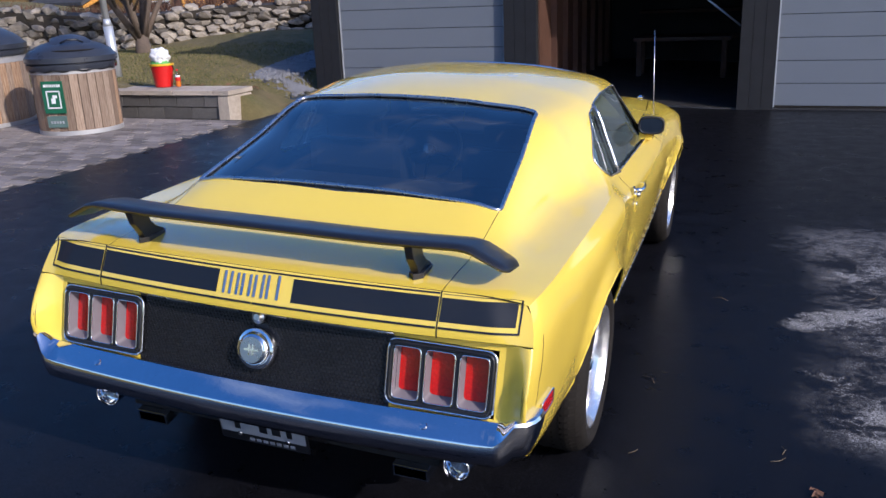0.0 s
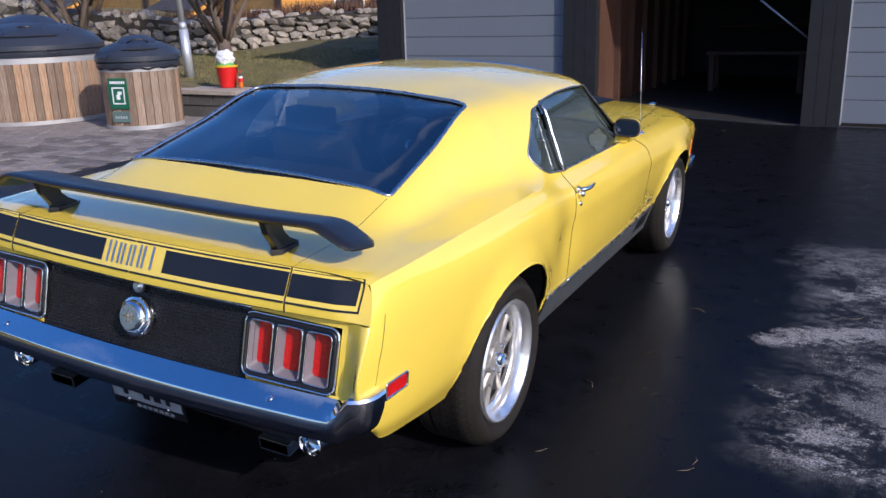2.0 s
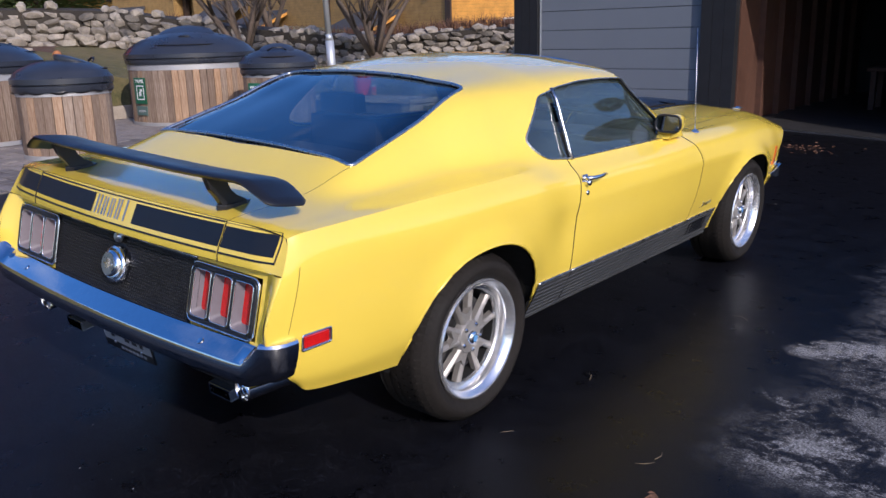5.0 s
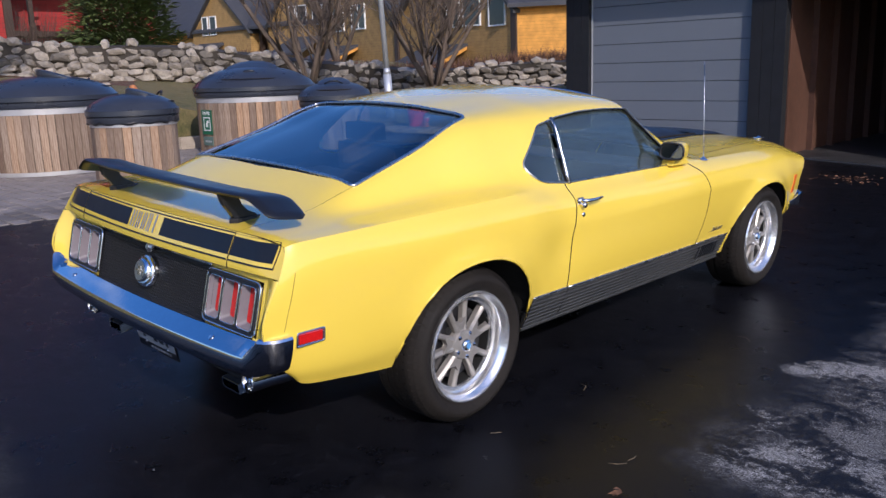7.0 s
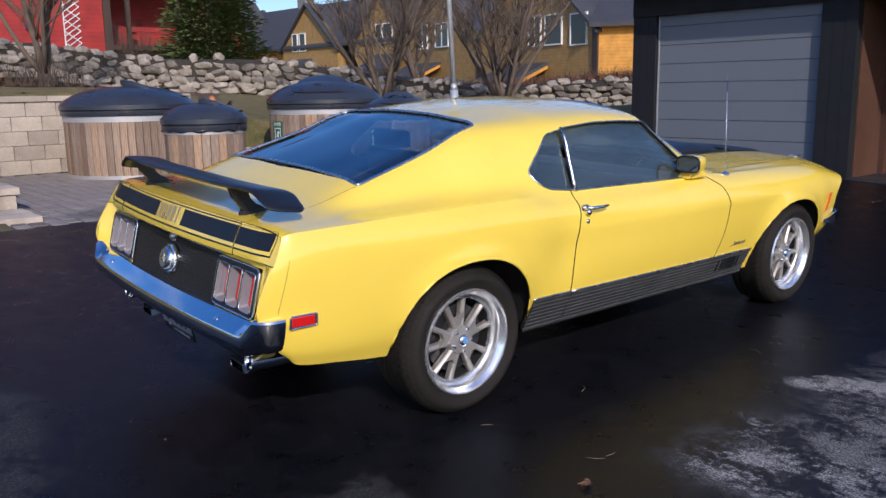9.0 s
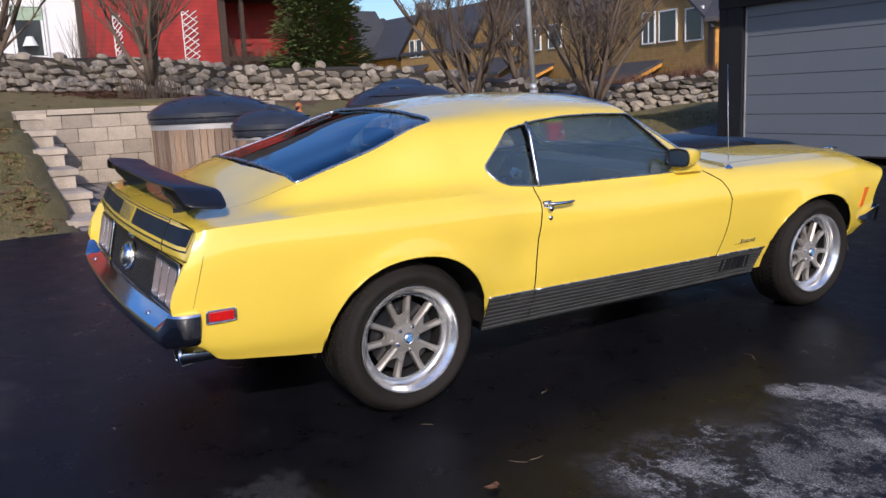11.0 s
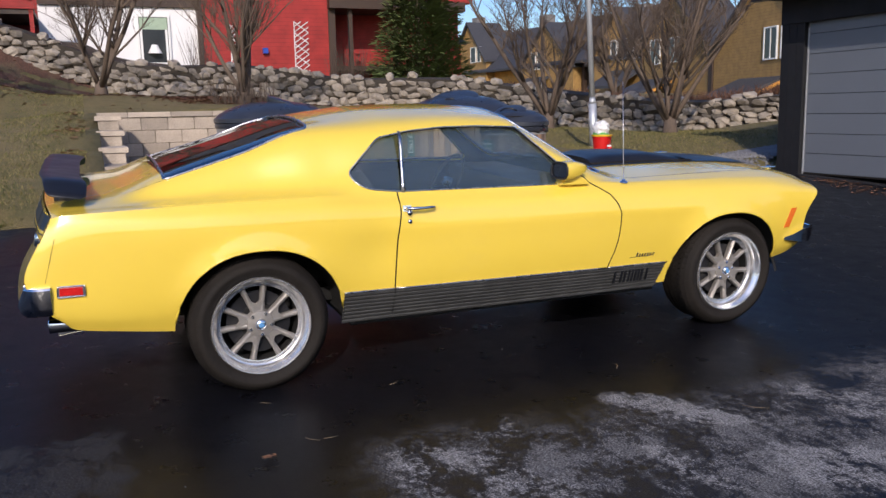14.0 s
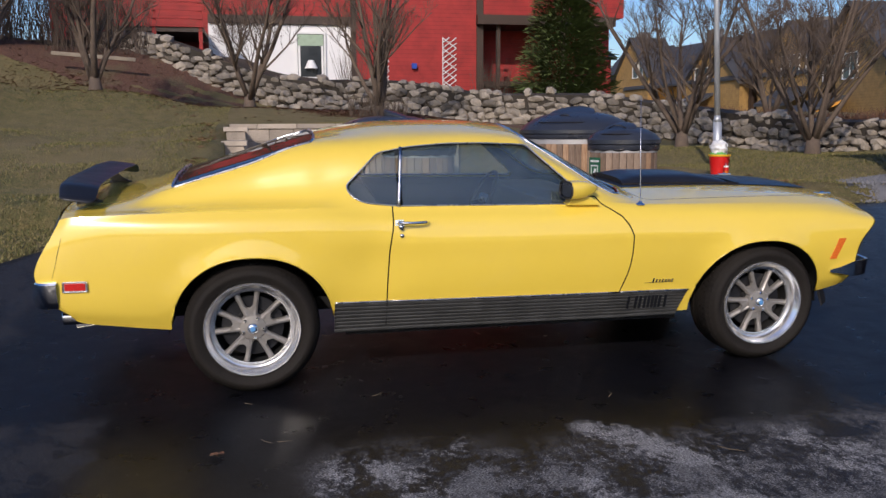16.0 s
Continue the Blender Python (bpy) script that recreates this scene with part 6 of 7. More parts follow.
        if sign == "bars":
            for i in range(8):
                box("sign_bar", (-0.10 + i * 0.026, 0.125, 0.004), (-0.082 + i * 0.026, 0.155, 0.006), WHITE_P, sg, "", 0, sm)
        else:
            letters("sign_word", sign, 0.075, WHITE_P, sm @ Matrix.Translation((0, 0.138, 0.006)), sg, 0.001)
        box("maker_plate", (-0.12, -0.33, -0.004), (0.12, -0.20, 0.004), simple("grey_label", (0.10, 0.16, 0.14), 0.5) if "grey_label" not in bpy.data.materials else bpy.data.materials["grey_label"], t, "grey-green label", 0.002, sm)
        for i in range(5):
            box("label_bar", (-0.08 + i * 0.035, -0.285, 0.004), (-0.058 + i * 0.035, -0.255, 0.0055), GALV, t, "", 0, sm)
    return t


face = math.atan2(-2.5 - 4.7, 2.4 + 6.0)
container(-6.197, 4.998, 0.462, slope(-6.2, 4), 0.690, 0.17, 30, face, "small round waste container of weathered staves with dark lid", "bars", "waste containers", -0.65)
container(-8.231, 5.062, 0.885, slope(-8.2, 4), 0.770, 0.30, 58, face, "large round paper container of weathered staves with dark lid", "PAPIR", "waste containers", -0.82)
container(-8.489, 2.009, 0.855, slope(-8.5, 1), 0.757, 0.25, 56, radians(72), "large round waste container of grey staves with dark lid")
container(-6.220, 2.084, 0.465, slope(-6.2, 1), 0.655, 0.17, 30, radians(72), "small round waste container of orange-brown staves with a dark lid")

# ---- block walls round the bay ----
def block_course(parent, p0, p1, z, h, depth, first, length=0.42, shift=0.0):
    """One course of split blocks from p0 to p1."""
    p0, p1 = Vector(p0), Vector(p1)
    d = (p1 - p0)
    n = max(1, round(d.length / length))
    ang = math.atan2(d.y, d.x)
    L = d.length / n
    cells = []
    a = -shift * L
    while a < d.length - 0.02:
        b = min(a + L, d.length)
        a0 = max(a, 0)
        if b - a0 > 0.05:
            cells.append((a0, b))
        a += L
    for a0, b in cells:
        c = p0 + d.normalized() * ((a0 + b) / 2)
        j = random.uniform(-0.006, 0.006)
        m = Matrix.Translation((c.x, c.y, z)) @ Matrix.Rotation(ang + random.uniform(-0.008, 0.008), 4, "Z") @ Matrix.Translation((0, j, 0)) @ Matrix.Diagonal(((b - a0 - 0.006) / 0.42, depth / 0.25, (h - 0.006) / 0.19, 1))
        shared("block", first, m, parent)


def block_mesh(material=CONCRETE):
    bm = bmesh.new()
    add_box(bm, -0.21, 0.0, 0.0, 0.21, 0.25, 0.19, 0.012)
    ob = part("block", bm, material)
    for v in ob.data.vertices:
        n = noise.noise_vector(v.co * 9)
        v.co += n * 0.006
    return ob


retaining = thing("retaining_wall", pose(0, 0, 0), "pale grey concrete block retaining wall stepping down the lawn edge", "wall", "", "structure")
first_block = block_mesh()
first_block.parent = retaining
first_block.matrix_basis = Matrix.Translation((-9.39, -0.30, 0.36)) @ Matrix.Rotation(radians(90), 4, "Z")
ZB, CH = 0.30, 0.205
for k in range(5):
    block_course(retaining, (-9.60, -0.28), (-9.60, 3.4), ZB + k * CH - (0.03), CH, 0.25, first_block, 0.42, 0.5 * (k % 2))
block_course(retaining, (-9.57, -0.52), (-9.57, 3.4), ZB + 5 * CH - 0.03, 0.085, 0.30, first_block, 0.62, 0.3)
for k in range(6):
    x_end = -4.78 - 0.74 * k
    base = slope(-5, 0) - 0.02 + (k - 1) * CH
    block_course(retaining, (-9.6, -0.52), (x_end, -0.52), base, CH, 0.28, first_block, 0.42, 0.5 * (k % 2))
    block_course(retaining, (x_end - 0.72, -0.56), (x_end + 0.02, -0.56), base + CH, 0.075, 0.36, first_block, 0.40, 0.0)
block_course(retaining, (-9.60, 3.4), (-9.60, 6.4), 0.26, CH, 0.25, first_block, 0.42, 0.5)
low = thing("low_wall", pose(0, 0, 0), "low grey block wall with a flat cap beside the lawn", "wall", "", "structure")
# darker copy of the block for the front courses, shade put into its colour
dark_block = block_mesh(simple("stained_block", (0.115, 0.105, 0.095), 0.9, 0, 0.35, 4.0, 0.5, 0, 40, 0.3))
dark_block.parent = low
dark_block.matrix_basis = Matrix.Translation((-9.81, 6.02, 0.235))
for k in range(2):
    block_course(low, (-9.6, 6.02), (-4.96, 6.02), 0.235 + k * 0.15, 0.15, 0.48, dark_block, 0.42, 0.5 * (k % 2))
block_course(low, (-4.96, 6.00), (-4.80, 6.00), 0.20, 0.33, 0.52, first_block, 0.16)
block_course(low, (-9.6, 5.99), (-4.78, 5.99), 0.535, 0.065, 0.54, first_block, 0.62, 0.4)

# ---- bucket with a ball, and a small cone, on the low wall ----
RED_PL = simple("red_plastic", (0.55, 0.012, 0.010), 0.35, 0, 0.1, 5, 0.03)
YEL_PL = simple("yellow_plastic", (0.75, 0.42, 0.02), 0.4, 0, 0.1, 5, 0.03)
bucket = thing("bucket", pose(-6.05, 6.40, 0.60), "red plastic bucket with a yellow rim, standing on the low wall", "bucket")
lathe("pail", [(0.0, 0.004), (0.105, 0.004), (0.110, 0.0), (0.112, 0.02), (0.145, 0.285), (0.138, 0.287), (0.108, 0.02), (0.0, 0.016)], RED_PL, bucket, "red pail", 36)
lathe("rim", [(0.143, 0.270), (0.156, 0.275), (0.157, 0.298), (0.140, 0.300)], YEL_PL, bucket, "yellow rim", 36)
tube("handle", [(0.150 * math.cos(a), 0.150 * math.sin(a) - 0.01, 0.285 - 0.10 * math.sin(a)) for a in [math.pi * i / 14 for i in range(15)]], 0.005, SATIN, bucket, "", 6)


BAG = simple("white_bag", (0.70, 0.70, 0.69), 0.35, 0, 0.12, 14, 0.15)


def bag():
    """Crumpled plastic bag stuffed into the bucket."""
    bm = bmesh.new()
    bmesh.ops.create_icosphere(bm, subdivisions=4, radius=0.125)
    for v in bm.verts:
        n = v.co.normalized()
        f = noise.noise(n * 2.6 + Vector((3, 1, 7))) * 0.035 + abs(noise.noise(n * 7.0)) * -0.030 + noise.noise(n * 17.0) * 0.007
        v.co += n * f
        v.co.z *= 0.98
    ob = part("plastic_bag", bm, BAG, None, "", True)
    ob.location = (-6.05, 6.39, 0.985)
    return tagged(ob, "crumpled white plastic bag stuffed into the bucket", "bag")


bag()
GREEN_PL = simple("green_cloth", (0.10, 0.34, 0.08), 0.7, 0, 0.2, 9, 0.2)
bm = bmesh.new()
bmesh.ops.create_icosphere(bm, subdivisions=3, radius=0.125)
for v in bm.verts:
    n = v.co.normalized()
    v.co += n * (noise.noise(n * 4.0) * 0.03)
    v.co.z *= 0.62
rag = part("cloth", bm, GREEN_PL, None, "", True)
rag.location = (-6.06, 6.385, 0.885)
tagged(rag, "crumpled green cloth under the bag in the bucket", "cloth")
ORANGE_PL = simple("orange_drink", (0.80, 0.20, 0.02), 0.2, 0, 0.1, 5, 0.0)
bottle = thing("drink_bottle", pose(-5.79, 6.36, 0.60), "small bottle with orange drink and red label on the low wall", "bottle")
lathe("drink", [(0.0, 0.004), (0.030, 0.004), (0.033, 0.012), (0.032, 0.075), (0.0, 0.075)], ORANGE_PL, bottle, "orange drink", 20)
lathe("bottle_wall", [(0.030, 0.0), (0.034, 0.010), (0.033, 0.150), (0.028, 0.170), (0.014, 0.195), (0.013, 0.212)], CLEAR, bottle, "clear plastic", 20)
lathe("bottle_label", [(0.0345, 0.080), (0.0345, 0.128)], RED_PL, bottle, "red label", 20)
lathe("label_band", [(0.0340, 0.128), (0.0335, 0.150)], WHITE_P, bottle, "pale band", 20)
lathe("cap", [(0.0145, 0.208), (0.0145, 0.228), (0.0, 0.230)], RED_PL, bottle, "red cap", 16)

# ---- street lamp ----
lamp = thing("street_lamp", pose(-7.50, 7.20, hill(-7.5, 7.2) - 0.03), "slender galvanised lamp post on the lawn", "street lamp")
tube("lower_pole", [(0, 0, 0), (-0.02, -0.02, 0.75)], [0.070, 0.068], GALV, lamp, "", 14)
tube("taper", [(-0.02, -0.02, 0.75), (-0.024, -0.022, 0.85)], [0.068, 0.046], GALV, lamp, "", 14)
tube("pole", [(-0.024, -0.022, 0.85), (-0.10, -0.09, 3.0), (-0.17, -0.15, 5.2)], [0.046, 0.043, 0.038], GALV, lamp, "", 14)
lathe("lantern", [(0.0, 0.30), (0.16, 0.24), (0.18, 0.20), (0.12, 0.02), (0.05, 0.0)], SATIN, lamp, "", 20, 2, Matrix.Translation((-0.17, -0.15, 5.18)))
ornament = lathe("garden_ornament", [(0.0, 0.0), (0.12, 0.0), (0.14, 0.03), (0.10, 0.10), (0.13, 0.22), (0.10, 0.32), (0.07, 0.36), (0.10, 0.44), (0.06, 0.52), (0.0, 0.54)], simple("terracotta", (0.38, 0.14, 0.05), 0.75, 0, 0.3, 6, 0.3), None, "", 20)
ornament.location = (-10.3, 4.1, hill(-10.3, 4.1))
ornament.scale = (0.7, 0.7, 0.7)
tagged(ornament, "rust-brown terracotta ornament behind the containers", "ornament")

# ---- trees ----
def grow(seed, height, stems, spread, depth=4):
    """Bare tree: stems that fork again and again. Returns thick and thin tubes as data."""
    rnd = random.Random(seed)
    thick, thin = ([], []), ([], [])

    def add(store, path, radii, n):
        v, f = tube_data(path, radii, n)
        b = len(store[0])
        store[0].extend(v)
        store[1].extend([tuple(i + b for i in q) for q in f])

    def branch(p, d, length, r, level):
        n = 5 if level == 0 else 4 if level < 3 else 3
        path, radii = [p], [r]
        q, dd = p, d
        for i in range(n):
            dd = (dd + Vector((rnd.uniform(-1, 1), rnd.uniform(-1, 1), rnd.uniform(-0.35, 0.75))) * (0.17 if level else 0.13)).normalized()
            q = q + dd * (length / n)
            path.append(q)
            radii.append(r * (1 - 0.72 * (i + 1) / n))
        add(thick if level < 2 else thin, path, radii, 8 if level == 0 else 5 if level < 2 else 3)
        if level >= depth:
            return
        for i in range((8, 6, 5, 4)[level]):
            t = rnd.uniform(0.16, 1.0)
            j = min(n - 1, int(t * n))
            s = path[j].lerp(path[j + 1], t * n - j)
            side = Vector((rnd.uniform(-1, 1), rnd.uniform(-1, 1), rnd.uniform(-0.1, 0.9))).normalized()
            nd = (dd * 0.85 + side * (0.75 + 0.08 * level) * spread).normalized()
            branch(s, nd, length * (1.12 - 0.45 * t) * rnd.uniform(0.38, 0.60), max(0.0042, r * (1 - 0.72 * t) * rnd.uniform(0.42, 0.68)), level + 1)

    add(thick, [Vector((0, 0, -0.2)), Vector((0, 0, 0.10)), Vector((0.01, 0.0, 0.34))], [0.19, 0.145, 0.11], 10)
    for i in range(stems):
        a = 2 * math.pi * (i + rnd.uniform(-0.25, 0.25)) / stems
        lean = rnd.uniform(0.15, 0.62)
        d = Vector((math.cos(a) * lean * spread, math.sin(a) * lean * spread, 1)).normalized()
        branch(Vector((math.cos(a) * 0.03, math.sin(a) * 0.03, 0.16 + 0.1 * rnd.random())), d, height * rnd.uniform(0.48, 0.66), rnd.uniform(0.050, 0.082), 0)
    return thick, thin


def tree(x, y, seed, height, stems, spread, label):
    t = thing("bare_tree", pose(x, y, hill(x, y), 0, 0, seed * 47), label, "tree", "bare trees")
    thick, thin = grow(seed, height, stems, spread)
    link_mesh("trunk", thick[0], thick[1], BARK, t, "grey-brown forked trunk", True)
    link_mesh("crown", thin[0], thin[1], TWIG, t, "fine leafless twigs")


for i, (x, y, h, st, sp) in enumerate(((-16.2, -0.3, 5.6, 5, 1.15), (-14.9, 2.7, 5.6, 6, 1.0), (-11.8, 8.8, 5.4, 6, 1.15), (-9.6, 10.4, 5.4, 8, 1.2), (-15.7, -3.7, 5.6, 6, 1.2), (-13.6, -5.7, 5.0, 5, 1.3), (-19.0, 15.5, 5.5, 6, 1.2), (-21.5, -7.5, 5.5, 6, 1.2), (-23.5, -10.0, 6.0, 6, 1.2))):
    tree(x, y, 3 + i, h, st, sp, "leafless multi-stemmed tree with fine bare twigs standing in the lawn")


def shrub(x, y, seed, h, n, label, spread=0.35):
    rnd = random.Random(seed)
    vs, fs = [], []
    for i in range(n):
        p = Vector((rnd.uniform(-1, 1) * spread, rnd.uniform(-1, 1) * spread, -0.1))
        d = Vector((rnd.uniform(-0.35, 0.35), rnd.uniform(-0.35, 0.35), 1)).normalized()
        q = p + d * h * rnd.uniform(0.6, 1.0)
        v, f = tube_data([p, p.lerp(q, 0.5) + Vector((rnd.uniform(-0.05, 0.05), rnd.uniform(-0.05, 0.05), 0)), q], [0.010, 0.007, 0.003], 3)
        b = len(vs)
        vs += v
        fs += [tuple(k + b for k in g) for g in f]
    ob = link_mesh("shrub", vs, fs, TWIG, None)
    ob.location = (x, y, hill(x, y))
    return tagged(ob, label, "shrub", "bare shrubs")


for i, (x, y) in enumerate(((-24.8, 7.9), (-24.6, 8.3), (-14.6, 2.9), (-15.0, 2.4), (-24.5, 3.0))):
    shrub(x, y, 40 + i, 1.9 if x < -20 else 0.8, 60, "leafless brown shrub of thin upright stems", 0.4)


def conifer(x, y, r, h, seed, label):
    rnd = random.Random(seed)
    t = thing("conifer", pose(x, y, hill(x, y) - 0.1), label, "tree")
    tube("trunk", [(0, 0, 0), (0, 0, h * 0.6), (0, 0, h * 0.98)], [0.14, 0.08, 0.015], BARK, t, "", 8)
    vs, fs = [], []
    for i in range(24000):
        z = h * (0.02 + 0.97 * rnd.random() ** 1.25)
        k = 1 - (z / h) ** 1.25
        a = rnd.uniform(0, 2 * math.pi)
        rr = r * k * (0.35 + 0.68 * rnd.random()) * (0.84 + 0.34 * noise.noise(Vector((math.cos(a) * 2.6, math.sin(a) * 2.6, z * 2.2))))
        c = Vector((math.cos(a) * rr, math.sin(a) * rr, z + 0.10 * rnd.random()))
        out = Vector((math.cos(a), math.sin(a), rnd.uniform(-0.15, 0.75))).normalized()
        sd = Vector((-math.sin(a), math.cos(a), rnd.uniform(-0.4, 0.4))).normalized()
        s = rnd.uniform(0.055, 0.125)
        b = len(vs)
        tip = c + out * s * 2.3 + Vector((0, 0, -0.35 * s))
        vs += [c - sd * s * 0.16, c + out * s * 0.8 - sd * s * 0.42, tip, c + out * s * 0.8 + sd * s * 0.42 + Vector((0, 0, -0.02)), c + sd * s * 0.16]
        fs.append((b, b + 1, b + 2, b + 3, b + 4))
    link_mesh("crown", vs, fs, NEEDLE, t, "dense layered evergreen sprays")


conifer(-23.2, 10.2, 2.05, 7.4, 5, "dense dark green conifer beside the red house")
conifer(-31.5, 12.5, 1.6, 6.0, 9, "dark green conifer between the houses")


# ---- dry stone wall ----
def rock_mesh(seed):
    rnd = random.Random(seed)
    bm = bmesh.new()
    bmesh.ops.create_icosphere(bm, subdivisions=1, radius=0.5)
    bmesh.ops.subdivide_edges(bm, edges=[e for e in bm.edges if rnd.random() < 0.25], cuts=1)
    off = Vector((rnd.uniform(0, 50), rnd.uniform(0, 50), rnd.uniform(0, 50)))
    for v in bm.verts:
        d = v.co.normalized()
        cube = 0.5 / max(abs(d.x), abs(d.y), abs(d.z))
        v.co = d * (0.55 * cube + 0.45 * 0.5) * (1 + 0.24 * noise.noise(d * 1.3 + off))
    me = bpy.data.meshes.new("stone")
    bmesh.ops.triangulate(bm, faces=bm.faces[:])
    bm.to_mesh(me)
    bm.free()
    me.materials.append(STONE)
    return me


ROCKS = [rock_mesh(i) for i in range(12)]
WALL_LINE = [(-24.5, -7.5), (-22.4, -2.5), (-20.9, 1.5), (-19.6, 5.0), (-18.0, 8.0), (-15.8, 10.4), (-13.4, 12.0), (-10.8, 13.2), (-8.2, 14.6), (-5.2, 16.4)]


def wall_point(s):
    pts = [Vector(p) for p in WALL_LINE]
    for a, b in zip(pts, pts[1:]):
        L = (b - a).length
        if s <= L:
            return a.lerp(b, s / L), (b - a).normalized()
        s -= L
    return pts[-1], (pts[-1] - pts[-2]).normalized()


def stone_wall():
    t = thing("stone_wall", pose(0, 0, 0), "dry stone wall of pale grey field stones along the lawn", "wall", "", "structure")
    rnd = random.Random(11)
    total = sum((Vector(b) - Vector(a)).length for a, b in zip(WALL_LINE, WALL_LINE[1:]))
    rest = ([], [])
    singles = 0
    for course in range(6):
        s = rnd.uniform(0, 0.3)
        while s < total:
            w = rnd.uniform(0.22, 0.50) * (1.0 if course < 5 else 0.75)
            p, d = wall_point(s + w / 2)
            nrm = Vector((d.y, -d.x))
            low = 1.0 - 0.36 * min(1.0, max(0.0, (p.x + 14.5) / 4.5))      # lower, smaller stones towards the garage
            w *= 0.55 + 0.45 * low
            h = rnd.uniform(0.17, 0.28) * low
            z = hill(p.x, p.y) - 0.06 + course * 0.165 * low + rnd.uniform(-0.03, 0.05) - 0.85 * max(0.0, 1 - s / 7.5)
            if not (course == 5 and rnd.random() < 0.5):
                m = Matrix.Translation((p.x + nrm.x * (0.10 - 0.05 * course) + rnd.uniform(-0.04, 0.04), p.y + nrm.y * (0.10 - 0.05 * course) + rnd.uniform(-0.04, 0.04), z + h / 2)) @ Matrix.Rotation(math.atan2(d.y, d.x) + rnd.uniform(-0.3, 0.3), 4, "Z") @ Matrix.Rotation(rnd.uniform(-0.25, 0.25), 4, "Y") @ Matrix.Rotation(rnd.uniform(-0.2, 0.2), 4, "X") @ Matrix.Diagonal((w * 1.06, rnd.uniform(0.34, 0.55), h * 1.1, 1))
                me = rnd.choice(ROCKS)
                if 5.0 < s < 30.0 and singles < 300 and course in (2, 3, 4):
                    singles += 1
                    o = new("stone", me)
                    o.matrix_basis = m
                    o.parent = t
                else:
                    b = len(rest[0])
                    rest[0].extend([m @ v.co for v in me.vertices])
                    rest[1].extend([tuple(i + b for i in q.vertices) for q in me.polygons])
            s += w * 0.98
    tagged(link_mesh("stones", rest[0], rest[1], STONE, t, "field stones"), kind="stuff")
    # earth core
    vs, fs = [], []
    n = 40
    for i in range(n + 1):
        p, d = wall_point(total * i / n)
        nrm = Vector((d.y, -d.x))
        z = hill(p.x, p.y)
        low = 1.0 - 0.36 * min(1.0, max(0.0, (p.x + 14.5) / 4.5))
        z -= 0.85 * max(0.0, 1 - total * i / n / 7.5)
        for o, h in ((0.10, -0.2), (0.02, 0.85), (-0.5, 0.92), (-1.6, 0.30)):
            vs.append((p.x + nrm.x * o, p.y + nrm.y * o, z + h * low))
    for i in range(n):
        for j in range(3):
            fs.append((i * 4 + j, (i + 1) * 4 + j, (i + 1) * 4 + j + 1, i * 4 + j + 1))
    link_mesh("earth_core", vs, fs, simple("dark_earth", (0.035, 0.028, 0.02), 0.95, 0, 0.3, 4, 0.4), t, "dark earth between the stones")


stone_wall()


# ---- hedge, leaves, grass ----
def hedge(name, pts, h, n, seed, label):
    rnd = random.Random(seed)
    vs, fs = [], []
    for i in range(n):
        k = rnd.random() * (len(pts) - 1)
        a, b = Vector(pts[int(k)]), Vector(pts[int(k) + 1])
        p = a.lerp(b, k - int(k))
        x, y = p.x + rnd.uniform(-0.3, 0.3), p.y + rnd.uniform(-0.3, 0.3)
        z = hill(x, y) + 0.35 + rnd.random() * h
        d = Vector((rnd.uniform(-0.7, 0.7), rnd.uniform(-0.7, 0.7), 1)).normalized() * rnd.uniform(0.15, 0.35)
        u = Vector((rnd.uniform(-1, 1), rnd.uniform(-1, 1), 0)).normalized() * rnd.uniform(0.006, 0.016)
        c, b2 = Vector((x, y, z)), len(vs)
        vs += [c - u, c + u, c + d]
        fs.append((b2, b2 + 1, b2 + 2))
    ob = link_mesh(name, vs, fs, simple("dry_hedge", (0.13, 0.065, 0.04), 0.9, 0, 0.4, 3, 0.0), None)
    return tagged(ob, label, "hedge", "", "stuff")


hedge("hedge", [(-17.5, 10.6), (-14.8, 12.6), (-11.6, 14.2), (-8.8, 15.6), (-6.5, 17.0)], 0.36, 9000, 3, "dry brown leafless hedge above the stone wall")


def scatter_leaves(name, spots, n, size, seed, zf, label):
    rnd = random.Random(seed)
    vs, fs = [], []
    for i in range(n):
        cx, cy, rx, ry = spots[rnd.randrange(len(spots))]
        x, y = cx + rnd.gauss(0, rx), cy + rnd.gauss(0, ry)
        z = zf(x, y) + 0.006 + rnd.random() * 0.012
        a, s = rnd.uniform(0, 6.28), size * rnd.uniform(0.6, 1.3)
        b = len(vs)
        for k, (px, py) in enumerate(((-1, 0), (-0.2, 0.55), (1, 0), (-0.2, -0.55))):
            vs.append((x + s * (px * math.cos(a) - py * math.sin(a)), y + s * (px * math.sin(a) + py * math.cos(a)), z + (0.35 * s * rnd.random() if k % 2 else 0)))
        fs += [(b, b + 2, b + 1), (b, b + 3, b + 2)]
    return tagged(link_mesh(name, vs, fs, LEAVES, None), label, "leaves", "", "stuff")


scatter_leaves("leaf_litter", [(-18.6, 0.5, 0.9, 1.8), (-17.5, -3.0, 1.5, 1.8), (-16.4, 2.6, 0.9, 1.0), (-19.5, -5.0, 1.2, 1.5), (-17.0, -1.0, 1.6, 2.0), (-18.0, -4.0, 1.6, 1.6), (-18.4, 3.5, 0.6, 1.4)], 9000, 0.055, 6, lawn_z, "drift of reddish-brown fallen leaves on the lawn")
scatter_leaves("edge_leaves", [(-8.6, -0.85, 0.5, 0.10), (-7.0, -0.85, 1.2, 0.10), (-5.2, -0.85, 0.5, 0.12), (-5.4, 7.0, 0.5, 0.25)], 420, 0.045, 7, lawn_z, "brown fallen leaves along the wall")
